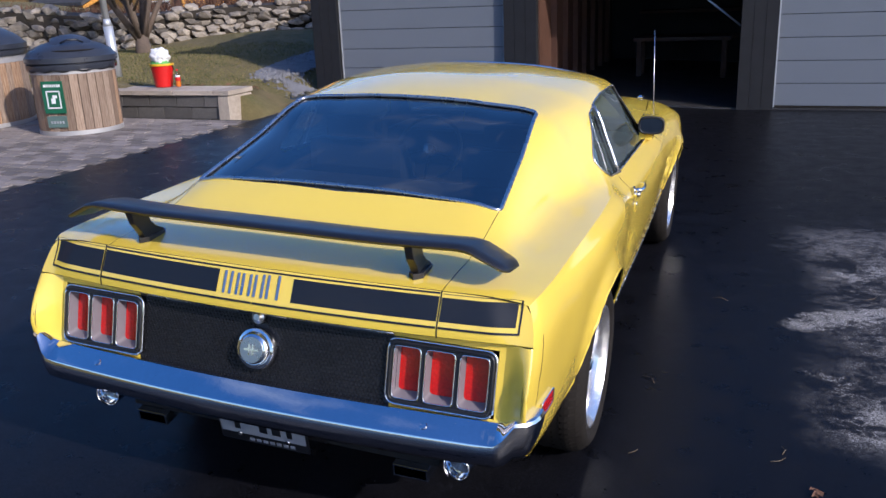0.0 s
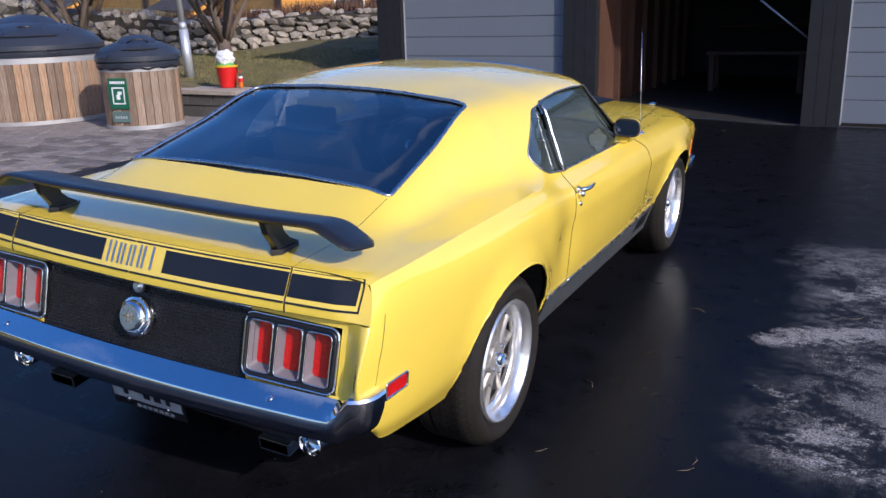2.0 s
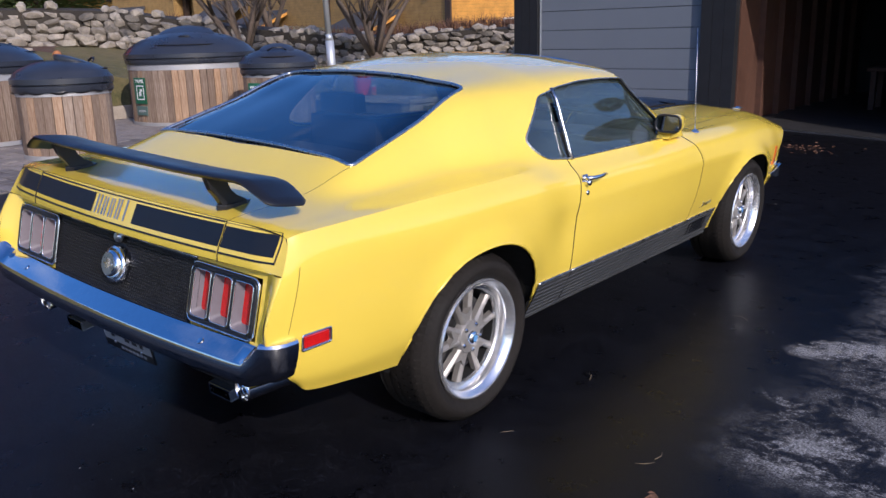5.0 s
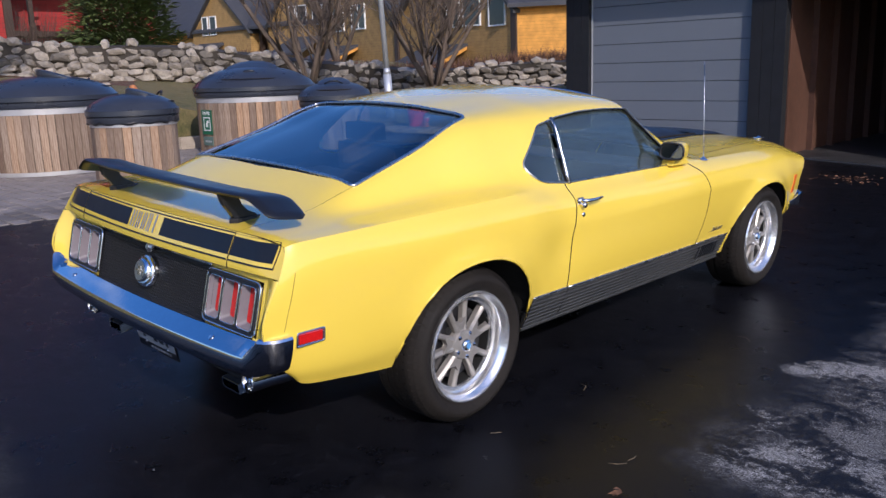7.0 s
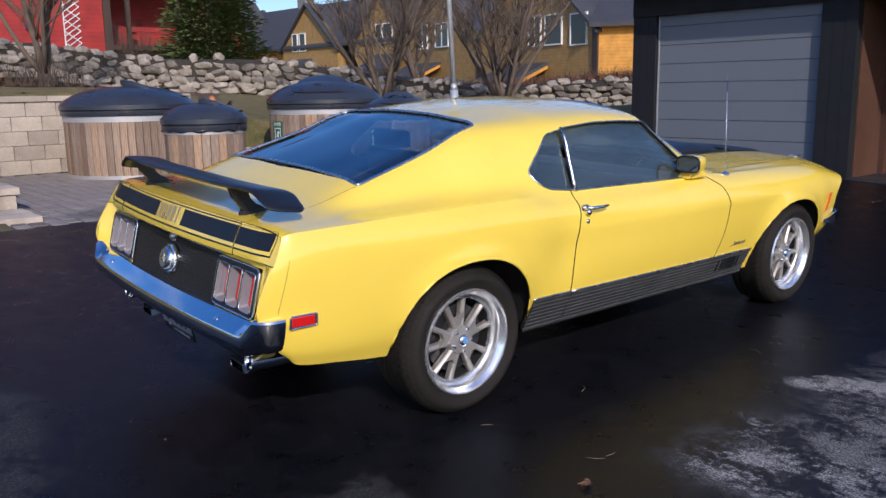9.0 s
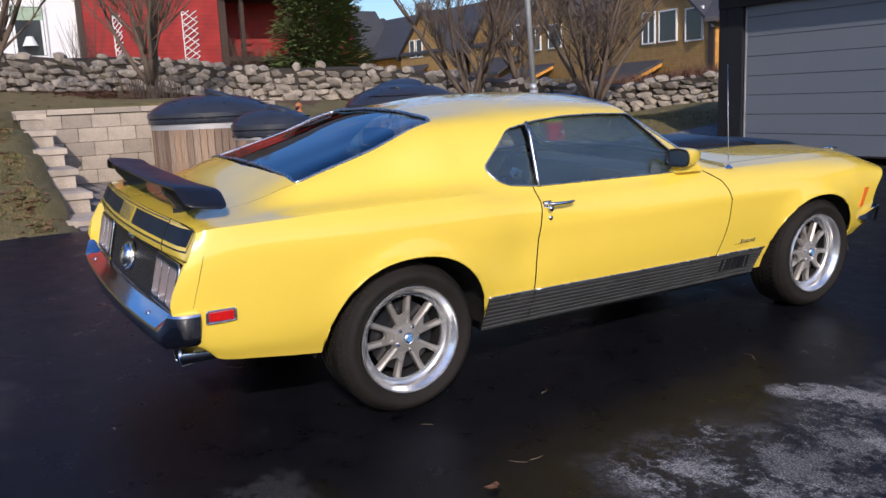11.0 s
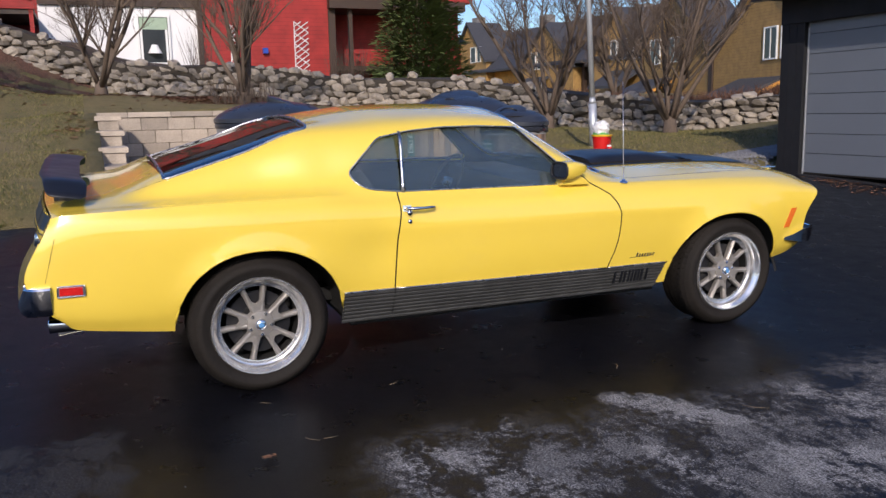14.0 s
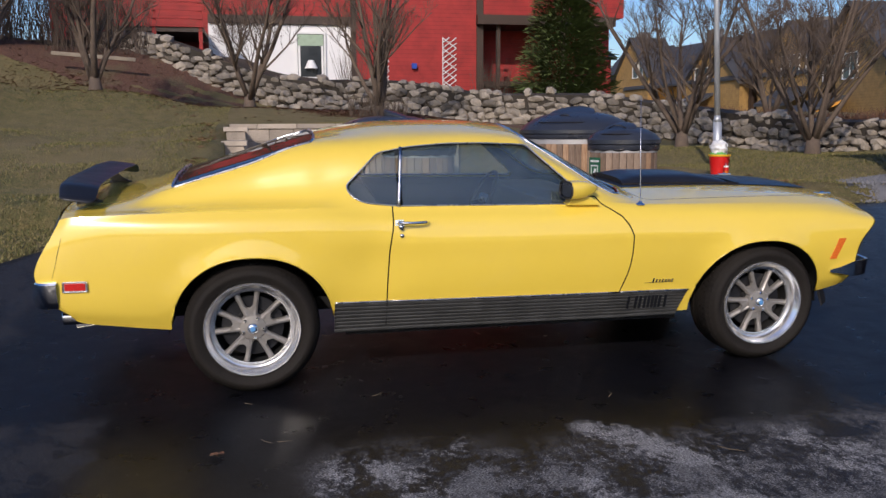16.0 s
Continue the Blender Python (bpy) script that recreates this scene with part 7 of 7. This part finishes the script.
scatter_leaves("fallen_leaves", [(-3.4, 8.55, 0.30, 0.14), (-3.9, 8.72, 0.25, 0.07), (-2.9, 8.3, 0.3, 0.10), (-0.3, 7.6, 0.25, 0.25)], 300, 0.028, 8, slope, "brown fallen leaves on the asphalt before the garage")
scatter_leaves("asphalt_leaves", [(1.62, -0.14, 0.015, 0.015)], 5, 0.022, 4, slope, "small crumpled leaf on the asphalt")


def asphalt_bits():
    rnd = random.Random(21)
    vs, fs = [], []
    for i in range(200):
        x, y = rnd.uniform(-1.0, 4.5), rnd.uniform(-1.5, 7.5)
        s, a = rnd.uniform(0.0015, 0.0038), rnd.uniform(0, 3)
        b = len(vs)
        z = slope(x, y) + 0.001
        vs += [(x + s * math.cos(a + k * 1.57), y + s * math.sin(a + k * 1.57), z + (0.003 if k == 4 else 0)) for k in range(4)] + [(x, y, z + s * 0.8)]
        fs += [(b, b + 1, b + 4), (b + 1, b + 2, b + 4), (b + 2, b + 3, b + 4), (b + 3, b, b + 4)]
    return tagged(link_mesh("grit", vs, fs, GRAVEL, None), "loose pale grit scattered on the asphalt", "grit", "", "stuff")


asphalt_bits()
STRAW = simple("dry_straw", (0.14, 0.105, 0.065), 0.8, 0, 0.2, 9, 0)
for i, (x, y, a, L) in enumerate(((1.005, 0.558, 1.9, 0.09), (1.478, 0.035, 0.3, 0.07), (1.52, 0.10, 1.2, 0.06), (1.267, 1.668, 2.4, 0.09), (1.95, 1.85, 0.4, 0.11), (0.98, -0.05, 0.5, 0.05))):
    z = slope(x, y) + 0.004
    o = tube("twig", [(x, y, z), (x + L * 0.5 * math.cos(a), y + L * 0.5 * math.sin(a), z + 0.004), (x + L * math.cos(a + 0.4), y + L * math.sin(a + 0.4), z)], [0.0017, 0.0015, 0.0008], STRAW, None, "", 5)
    tagged(o, "thin dry twig lying on the wet asphalt", "twig", "twigs on the asphalt")


def grass():
    rnd = random.Random(31)
    vs, fs = [], []
    for i in range(120000):
        if i % 3:
            x, y = -4.5 - 11.0 * rnd.random() ** 1.25, -0.7 - 9.0 * rnd.random() ** 1.2
            if i % 12 == 1:
                y = -1.5 - 2.5 * rnd.random()
                x = -4.5 + (verge_edge(y) + 4.45) * rnd.random()
        else:
            x, y = rnd.uniform(-13, -5), rnd.uniform(6.6, 12)
        z = lawn_z(x, y) - 0.005 if x < -4.5 else slope(x, y) + 0.014
        a, h = rnd.uniform(0, 6.28), rnd.uniform(0.015, 0.045)
        u = Vector((math.cos(a), math.sin(a), 0)) * 0.006
        l = Vector((rnd.uniform(-1, 1), rnd.uniform(-1, 1), 0)) * 0.03
        b = len(vs)
        c = Vector((x, y, z))
        vs += [c - u, c + u, c + l + Vector((0, 0, h))]
        fs.append((b, b + 1, b + 2))
    m, t, p = shader("grass_blade")
    g = t.nodes.new("ShaderNodeNewGeometry")
    link(t, ramp(t, g.outputs["Random Per Island"], [(0.0, (0.045, 0.060, 0.013)), (0.45, (0.13, 0.12, 0.032)), (1.0, (0.30, 0.235, 0.095))]), p.inputs["Base Color"])
    p.inputs["Roughness"].default_value = 0.8
    return tagged(link_mesh("grass", vs, fs, m, None), "short winter grass, green and straw mixed", "grass", "", "stuff")


grass()


# ---- gravel path and paved bay ----
def path_strip():
    pts = [(-5.25, 8.42), (-5.6, 8.6), (-6.0, 9.2), (-6.15, 10.4), (-6.0, 12.0), (-5.9, 13.6)]
    vs, fs = [], []
    for i, p in enumerate(pts):
        a, b = Vector(pts[max(0, i - 1)]), Vector(pts[min(len(pts) - 1, i + 1)])
        d = (b - a).normalized()
        n = Vector((-d.y, d.x))
        for o in (-0.38, 0.0, 0.38):
            x, y = p[0] + n.x * o, p[1] + n.y * o
            vs.append((x, y, lawn_z(x, y) + 0.02))
    for i in range(len(pts) - 1):
        for j in range(2):
            fs.append((i * 3 + j, (i + 1) * 3 + j, (i + 1) * 3 + j + 1, i * 3 + j + 1))
    o = link_mesh("gravel_path", vs, fs, GRAVEL, None, "", True)
    tagged(o, "narrow grey gravel path across the lawn", "path", "", "structure")
    rnd = random.Random(2)
    v2, f2 = [], []
    for i in range(900):
        k = rnd.random() * (len(pts) - 1)
        p = Vector(pts[int(k)]).lerp(Vector(pts[int(k) + 1]), k - int(k))
        x, y = p.x + rnd.uniform(-0.4, 0.4), p.y + rnd.uniform(-0.4, 0.4)
        s, z, b = rnd.uniform(0.012, 0.035), lawn_z(x, y) + 0.015, len(v2)
        a = rnd.uniform(0, 2)
        v2 += [(x + s * math.cos(a + q * 1.57), y + s * math.sin(a + q * 1.57), z) for q in range(4)] + [(x, y, z + s)]
        f2 += [(b, b + 1, b + 4), (b + 1, b + 2, b + 4), (b + 2, b + 3, b + 4), (b + 3, b, b + 4)]
    tagged(link_mesh("gravel", v2, f2, GRAVEL, None), "loose grey gravel stones on the path", "gravel", "", "stuff")


path_strip()


# ---- leaf-strewn earth before and behind the stone wall ----
def wall_bed(name, o0, o1, lift, s0, s1, material, label):
    total = sum((Vector(b) - Vector(a)).length for a, b in zip(WALL_LINE, WALL_LINE[1:]))
    vs, fs, n, m = [], [], 60, 10
    for i in range(n + 1):
        p, d = wall_point(total * (s0 + (s1 - s0) * i / n))
        nrm = Vector((d.y, -d.x))
        for j in range(m + 1):
            o = o0 + (o1 - o0) * j / m + (0.5 * noise.noise(Vector((p.x * 0.7, p.y * 0.7, 3))) if j == m else 0)
            x, y = p.x + nrm.x * o, p.y + nrm.y * o
            vs.append((x, y, lawn_z(x, y) + (lift if j < m else -0.02)))
    k = m + 1
    for i in range(n):
        for j in range(m):
            fs.append((i * k + j, (i + 1) * k + j, (i + 1) * k + j + 1, i * k + j + 1))
    return tagged(link_mesh(name, vs, fs, material, None, "", True), label, "ground", "", "structure")


def litter_mat():
    m, t, p = shader("leaf_strewn_earth")
    a, b = noise_of(t, 1.2, 5), noise_of(t, 28, 4, 0.7)
    c1 = ramp(t, b, [(0.28, (0.035, 0.018, 0.012)), (0.55, (0.14, 0.065, 0.040)), (0.8, (0.26, 0.15, 0.09))])
    c2 = ramp(t, b, [(0.28, (0.07, 0.06, 0.025)), (0.75, (0.26, 0.21, 0.11))])
    link(t, mixed(t, ramp(t, a, [(0.50, (0,) * 3), (0.70, (0.8,) * 3)]), c1, c2), p.inputs["Base Color"])
    p.inputs["Roughness"].default_value = 0.95
    bump(t, p, b, 1.0, 0.05)
    return m


LITTER = litter_mat()
wall_bed("ground_leaves", 0.0, 3.2, 0.012, 0.0, 0.52, LITTER, "earth covered with reddish fallen leaves below the stone wall")
wall_bed("bank", -0.3, -6.5, 0.05, 0.0, 0.40, simple("dark_bank_earth", (0.045, 0.034, 0.024), 0.95, 0, 0.5, 1.5, 0.8, 0, 14), "dark earth bank behind the stone wall")
for i, (x, y) in enumerate(((-22.8, -5.5), (-23.4, -7.0), (-22.6, -4.2), (-24.4, -8.4), (-21.8, -9.5), (-23.8, -6.0), (-22.0, -8.0), (-24.6, -10.5), (-25.5, -11.8), (-26.5, -12.5), (-27.0, -11.0), (-26.0, -13.5), (-25.0, -12.8), (-23.0, -11.5), (-27.5, -14.5), (-24.0, -13.8))):
    shrub(x, y, 60 + i, 2.8, 130, "leafless brown shrub of thin upright stems", 0.8)
timber = box("fallen_timber", (-1.1, -0.05, 0.0), (1.1, 0.05, 0.10), simple("grey_timber", (0.25, 0.21, 0.16), 0.85, 0, 0.3, 5, 0.3), None, "", 0.01)
timber.matrix_basis = pose(-20.6, -4.6, hill(-20.6, -4.6) + 0.55, 0, 4, 95)
tagged(timber, "weathered timber beam lying along the bank", "timber")

# ---- houses ----
def window(parent, x0, x1, z0, z1, y, frame=WHITE_P, mull=1, curtain=False):
    """A window in the local wall plane y, facing -y."""
    w = box("window", (x0, y - 0.05, z0), (x1, y - 0.02, z1), PANE, parent, "dark reflecting window")
    t = 0.07
    for a, b, c, d in ((x0 - t, x1 + t, z1, z1 + t), (x0 - t, x1 + t, z0 - t, z0), (x0 - t, x0, z0, z1), (x1, x1 + t, z0, z1)):
        box("window_frame", (a, y - 0.09, c), (b, y, d), frame, w, "white frame")
    for i in range(mull):
        x = x0 + (x1 - x0) * (i + 1) / (mull + 1)
        box("mullion", (x - 0.03, y - 0.08, z0), (x + 0.03, y - 0.02, z1), frame, w)
    if curtain:
        for s in (0, 1):
            cx = x0 + 0.02 if s == 0 else x1 - 0.10
            box("curtain", (cx, y - 0.055, z0 + 0.02), (cx + 0.08, y - 0.052, z1 - 0.02), WHITE_P, w, "pale curtain")
        box("valance", (x0 + 0.02, y - 0.056, z1 - 0.42), (x1 - 0.02, y - 0.052, z1 - 0.02), simple("pale_green_cloth", (0.35, 0.45, 0.33), 0.8), w, "pale green window valance")
    return w


def facing(px, py, cx=3.5, cy=-1.5):
    return math.degrees(math.atan2(py - cy, px - cx)) - 90


def front_gable(parent, x, w, eave, apex, depth, mat, wins, base=-0.6):
    g = prism("gable", [(x - w / 2, base), (x + w / 2, base), (x + w / 2, eave), (x, apex), (x - w / 2, eave)], -depth, 3.0, 1, mat, parent, "boarded front gable")
    k = (apex - eave) / (w / 2)
    for s in (-1, 1):
        o = 0.32
        a = (x + s * (w / 2 + o), eave - k * o)
        prism("gable_roof", [(x, apex + 0.02), a, (a[0], a[1] + 0.17), (x, apex + 0.20)], -depth - 0.35, 3.2, 1, ROOFING, g, "dark gable roof")
    for x0, x1, z0, z1, mu in wins:
        window(g, x0, x1, z0, z1, -depth, mull=mu)
    return g


CHIM = simple("grey_chimney", (0.20, 0.19, 0.18), 0.8)
# far terrace: local x to the right as seen, y away
row = thing("terrace_house", pose(-71.85, 36.31, 0, 0, 0, 2.7), "ochre timber terrace house with dark roofs and front gables", "house")
box("wall", (-4.0, 0.8, -1), (24.0, 8.0, 5.1), YELLOW_B, row, "ochre board wall")
prism("roof", [(-0.6, 4.95), (9.0, 4.95), (9.0, 5.1), (4.2, 9.2), (-0.6, 5.15)], -4.2, 26.0, 0, ROOFING, row, "dark tiled roof")
front_gable(row, -2.8, 7.0, 6.3, 9.9, 0.4, YELLOW_B, [(-2.4, -1.4, 6.1, 7.5, 0), (-1.0, -0.4, 6.1, 7.5, 0)], -1)
front_gable(row, 11.6, 8.2, 4.9, 8.5, 0.4, YELLOW_B, [(9.2, 9.9, 4.8, 6.2, 0), (10.3, 11.1, 4.8, 6.2, 0)], -1)
front_gable(row, 21.6, 7.0, 4.9, 8.6, 0.4, YELLOW_B, [(20.9, 21.5, 4.95, 6.3, 0), (21.8, 22.8, 4.95, 6.3, 0), (23.6, 24.6, 4.9, 6.2, 0)], -1)
box("garage_front", (0.1, 0.55, -1), (7.2, 0.8, 5.0), SUNLIT_B, row, "lower front of ochre boards brightened to orange for sunlight")
box("corner_board", (-0.1, 0.3, -1), (0.2, 0.55, 5.1), DARKTRIM, row, "dark brown corner board")
box("corner_board", (15.9, 0.3, -1), (16.3, 0.7, 5.0), DARKTRIM, row, "dark brown corner board")
for x in (10.6, 23.0):
    prism("lean_to_roof", [(-2.6, 2.7), (-0.4, 3.9), (-0.4, 4.1), (-2.6, 2.9)], x - 2.2, x + 1.4, 0, ROOFING, row, "dark lean-to roof")
for x, z in ((4.1, 10.2), (18.5, 9.5), (-9.9, 11.4)):
    box("chimney", (x - 0.65, 4.0, z - 3.4), (x + 0.65, 5.0, z), CHIM, row, "grey chimney", 0.05)
prism("far_roof", [(2.0, 6.0), (9.0, 6.0), (9.0, 6.2), (5.0, 9.6), (2.0, 6.2)], -16.0, -4.2, 0, ROOFING, row, "dark tiled roof")
box("far_wall", (-15.5, 3.0, -1), (-4.2, 8.0, 6.0), YELLOW_B, row, "ochre board wall")

# nearer ochre house with two gables and an orange wing, sunlight in its paint
near = thing("ochre_house", pose(-44.07, 34.19, 0, 0, 0, -10.0), "large ochre timber house with dark roofs and white windows", "house")
front_gable(near, 5.2, 8.6, 4.9, 8.2, 0.0, YELLOW_B, [(2.25, 3.5, 4.05, 5.5, 1), (4.65, 6.2, 4.05, 5.45, 1)], -1)
front_gable(near, 15.2, 10.4, 4.2, 8.3, 0.0, YELLOW_B, [(14.9, 15.9, 3.6, 5.1, 1), (16.35, 17.7, 3.6, 5.05, 0), (18.5, 19.7, 3.5, 4.95, 0), (18.5, 19.8, 1.25, 1.6, 1)], -1)
box("link_wall", (9.4, 0.9, -1), (10.2, 4.0, 5.2), DARKTRIM, near, "dark recessed wall between the gables")
box("corner_board", (0.78, -0.08, -1), (1.06, 0.1, 4.9), DARKTRIM, near, "dark brown corner board")
box("corner_board", (9.55, -0.08, -1), (9.95, 0.1, 4.4), DARKTRIM, near, "dark brown corner board")
box("corner_board", (20.2, -0.10, -1), (20.6, 0.1, 4.6), DARKTRIM, near, "dark brown corner board")
for x0, x1, z in ((1.0, 5.2, 2.95), (12.6, 16.6, 2.55)):
    prism("lean_to_roof", [(-2.3, z - 0.95), (0.0, z), (0.0, z + 0.14), (-2.3, z - 0.80)], x0, x1, 0, ROOFING, near, "dark lean-to roof")
    prism("lean_to_side", [(-2.2, z - 1.15), (-0.05, z - 0.2), (-0.05, z - 0.02), (-2.2, z - 0.97)], x1 - 0.10, x1 - 0.02, 0, SUNLIT_B, near, "ochre cheek board brightened to orange for sunlight")
# neighbouring house whose wall turns to the sun, with sunlight also in its colour
orange = thing("orange_house", near.matrix_basis @ pose(20.6, 0.0, 0, 0, 0, 40), "ochre boarded house with sunlight painted in as orange, and a dark roof", "house")
box("wall", (0.0, 0.0, -1), (15.0, 5.0, 4.3), SUNLIT_B, orange, "ochre board wall brightened to orange for sunlight")
prism("roof", [(-0.5, 4.2), (5.4, 6.9), (5.4, 7.1), (-0.5, 4.4)], -0.4, 15.4, 0, ROOFING, orange, "dark pitched roof")
window(orange, 2.55, 3.85, 1.0, 2.0, 0.0, mull=0)
window(orange, 4.25, 4.75, 1.0, 2.0, 0.0, mull=0)

# ---- red house on the bank ----
red = thing("red_house", pose(-26.9, 3.25, 2.4, 0, 0, 90), "red timber house on a white basement, above the stone wall", "house")
# local x runs north (world y), local -y faces the drive
box("red_wall", (0.15, -0.15, -0.4), (4.95, 0.2, 6.4), RED_B, red, "red board wall")
box("corner_board", (-0.02, -0.20, -0.4), (0.15, 0.1, 6.4), DARKTRIM, red, "dark corner board")
box("corner_board", (4.72, -0.22, -0.4), (4.98, -0.15, 6.4), DARKTRIM, red, "dark corner board")
box("white_wall", (-5.1, 0.0, -0.5), (-0.02, 0.3, 2.66), WHITE_W, red, "white rendered basement wall")
box("dark_beam", (-5.1, -0.12, 2.66), (-0.02, 0.0, 2.95), DARKTRIM, red, "dark beam")
box("red_upper_wall", (-5.1, -0.06, 2.95), (-0.02, 0.25, 6.4), RED_B, red, "red upper wall")
w = window(red, -1.98, -1.02, 0.78, 2.32, 0.0, WHITE_P, 0, True)
lathe("lamp_shade", [(0.10, 0.30), (0.24, 0.0)], WHITE_P, w, "white lamp shade", 16, 2, Matrix.Translation((-1.50, -0.10, 1.08)))


def trellis(x0, x1, z0, z1):
    t = box("trellis", (x0, -0.20, z0), (x0 + 0.03, -0.17, z1), WHITE_P, red, "white lattice trellis")
    n = 5
    h = (z1 - z0) / n
    for i in range(n):
        for a, b in (((x0, z0 + i * h), (x1, z0 + (i + 1) * h)), ((x1, z0 + i * h), (x0, z0 + (i + 1) * h)), ((x0, z0 + (i + 0.5) * h), ((x0 + x1) / 2, z0 + (i + 1) * h)), (((x0 + x1) / 2, z0 + i * h), (x1, z0 + (i + 0.5) * h))):
            v, f = tube_data([Vector((a[0], -0.19, a[1])), Vector((b[0], -0.19, b[1]))], 0.018, 4)
            link_mesh("slat", v, f, WHITE_P, t)


trellis(3.40, 3.94, 0.30, 2.26)
trellis(1.08, 1.36, 0.30, 2.10)
blue = box("blue_box", (2.22, -0.32, 1.10), (2.40, -0.15, 1.30), simple("blue_paint", (0.02, 0.06, 0.35), 0.4), red, "small blue box on the wall")
# porch right of the red wall, mostly in shade
box("porch_wall", (4.98, 1.6, -0.4), (10.8, 1.8, 6.0), RED_B, red, "red porch wall")
box("porch_floor", (4.98, -0.2, 0.5), (9.6, 1.6, 0.66), DARKTRIM, red, "dark porch floor")
box("porch_roof", (4.7, -0.5, 2.75), (10.2, 1.8, 3.1), DARKTRIM, red, "dark porch roof")
for x in (5.5, 7.3, 9.2):
    box("porch_post", (x, -0.25, -0.4), (x + 0.14, -0.1, 2.75), DARKTRIM, red, "dark post")
for z in (0.85, 1.12):
    box("porch_rail", (5.5, -0.22, z), (9.2, -0.14, z + 0.16), RED_B, red, "red rail board")
box("red_upper", (4.98, -0.3, 3.1), (10.6, 1.6, 4.6), RED_B, red, "red upper storey")
box("shed_wall", (9.7, 1.8, -0.4), (11.0, 4.0, 1.7), RED_B, red, "red shed wall")
prism("shed_roof", [(1.6, 1.65), (4.2, 2.5), (4.2, 2.62), (1.6, 1.78)], 9.5, 11.2, 0, ROOFING, red, "dark shed roof")
# deck left of the white wall
deck = box("deck", (-8.3, -2.6, 2.05), (-5.1, 0.6, 2.20), DARKTRIM, red, "raised timber deck")
for i in range(4):
    box("deck_board", (-8.3, -2.66, 2.20 + i * 0.26), (-5.1, -2.60, 2.20 + i * 0.26 + 0.17), RED_B, deck, "red rail board")
for x in (-8.2, -6.7, -5.25):
    box("deck_post", (x, -2.60, -0.2), (x + 0.12, -2.48, 3.2), RED_B, deck, "red post")
box("deck_wall", (-10.5, 0.6, 1.0), (-5.1, 0.8, 6.0), RED_B, red, "red wall behind the deck")
prism("red_roof", [(-0.9, 6.3), (6.0, 6.3), (2.5, 9.0)], -10.8, 11.0, 0, ROOFING, red, "dark roof")

# ---- wooded ridges round about ----
def ridge(name, r, a0, a1, h, seed, label):
    rnd = random.Random(seed)
    vs, fs, n = [], [], 90
    for i in range(n + 1):
        a = radians(a0 + (a1 - a0) * i / n)
        x, y = r * math.cos(a), r * math.sin(a)
        top = h * (0.75 + 0.35 * noise.noise(Vector((a * 3, seed, 0))) + 0.14 * noise.noise(Vector((a * 22, seed, 1))) + 0.06 * rnd.random())
        vs += [(x, y, -3), (x * 1.03, y * 1.03, top * 0.55), (x * 1.10, y * 1.10, top)]
    for i in range(n):
        for j in range(2):
            fs.append((i * 3 + j, (i + 1) * 3 + j, (i + 1) * 3 + j + 1, i * 3 + j + 1))
    o = link_mesh(name, vs, fs, simple(name + "_green", (0.035, 0.042, 0.022), 0.95, 0, 0.4, 0.2, 0.5, 0, 2.0), None, "", True)
    return tagged(o, label, "backdrop", "", "structure")


ridge("backdrop", 90, -130, 75, 6, 4, "dark wooded hillside across the valley")

# ---- paving stones of the bay, laid in running bond ----
def pavers():
    t = thing("pavement", pose(0, 0, 0), "grey-pink concrete paving stones laid in bond", "paving", "", "structure")
    bed = sheet("paving_bed", [-9.6, -8, -7, -6, -5, -4.55, -4.45], [-0.5, 1, 3, 5, 6.0], lambda x, y: slope(x, y) - 0.014, simple("joint_sand", (0.045, 0.04, 0.036), 0.95, 0, 0.2, 9, 0.2), "", "structure", "paving")
    bed.parent = t
    for k in ('category', 'kind', 'label'):
        if k in bed:
            del bed[k]
    L, W = 0.215, 0.145
    bm = bmesh.new()
    add_box(bm, -L / 2 + 0.008, -W / 2 + 0.008, -0.05, L / 2 - 0.008, W / 2 - 0.008, 0.0, 0.009)
    first = part("paver", bm, PAVER, t)
    src = first.data
    rest = ([], [])
    singles = 0
    spots = []
    j = 0
    y = -0.42
    while y < 5.95:
        x = -4.45 - L / 2 - (L / 2 if j % 2 else 0)
        while x > -9.5:
            spots.append((x, y))
            x -= L
        y += W
        j += 1
    spots.sort(key=lambda s: -s[0] * 1.0 + abs(s[1] - 3.2) * 0.55)
    vco = [v.co.copy() for v in src.vertices]
    polys = [tuple(p.vertices) for p in src.polygons]
    for i, (x, y) in enumerate(spots):
        m = Matrix.Translation((x, y, slope(x, y) + random.uniform(-0.003, 0.003))) @ Euler((random.uniform(-0.01, 0.01), 0.006 + random.uniform(-0.01, 0.01), random.uniform(-0.012, 0.012))).to_matrix().to_4x4()
        if i == 0:
            first.matrix_basis = m
        elif i < 300:
            shared("paver", first, m, t)
        else:
            b = len(rest[0])
            rest[0].extend([m @ c for c in vco])
            rest[1].extend([tuple(k + b for k in p) for p in polys])
    tagged(link_mesh("pavers", rest[0], rest[1], PAVER, t), kind="stuff")


pavers()
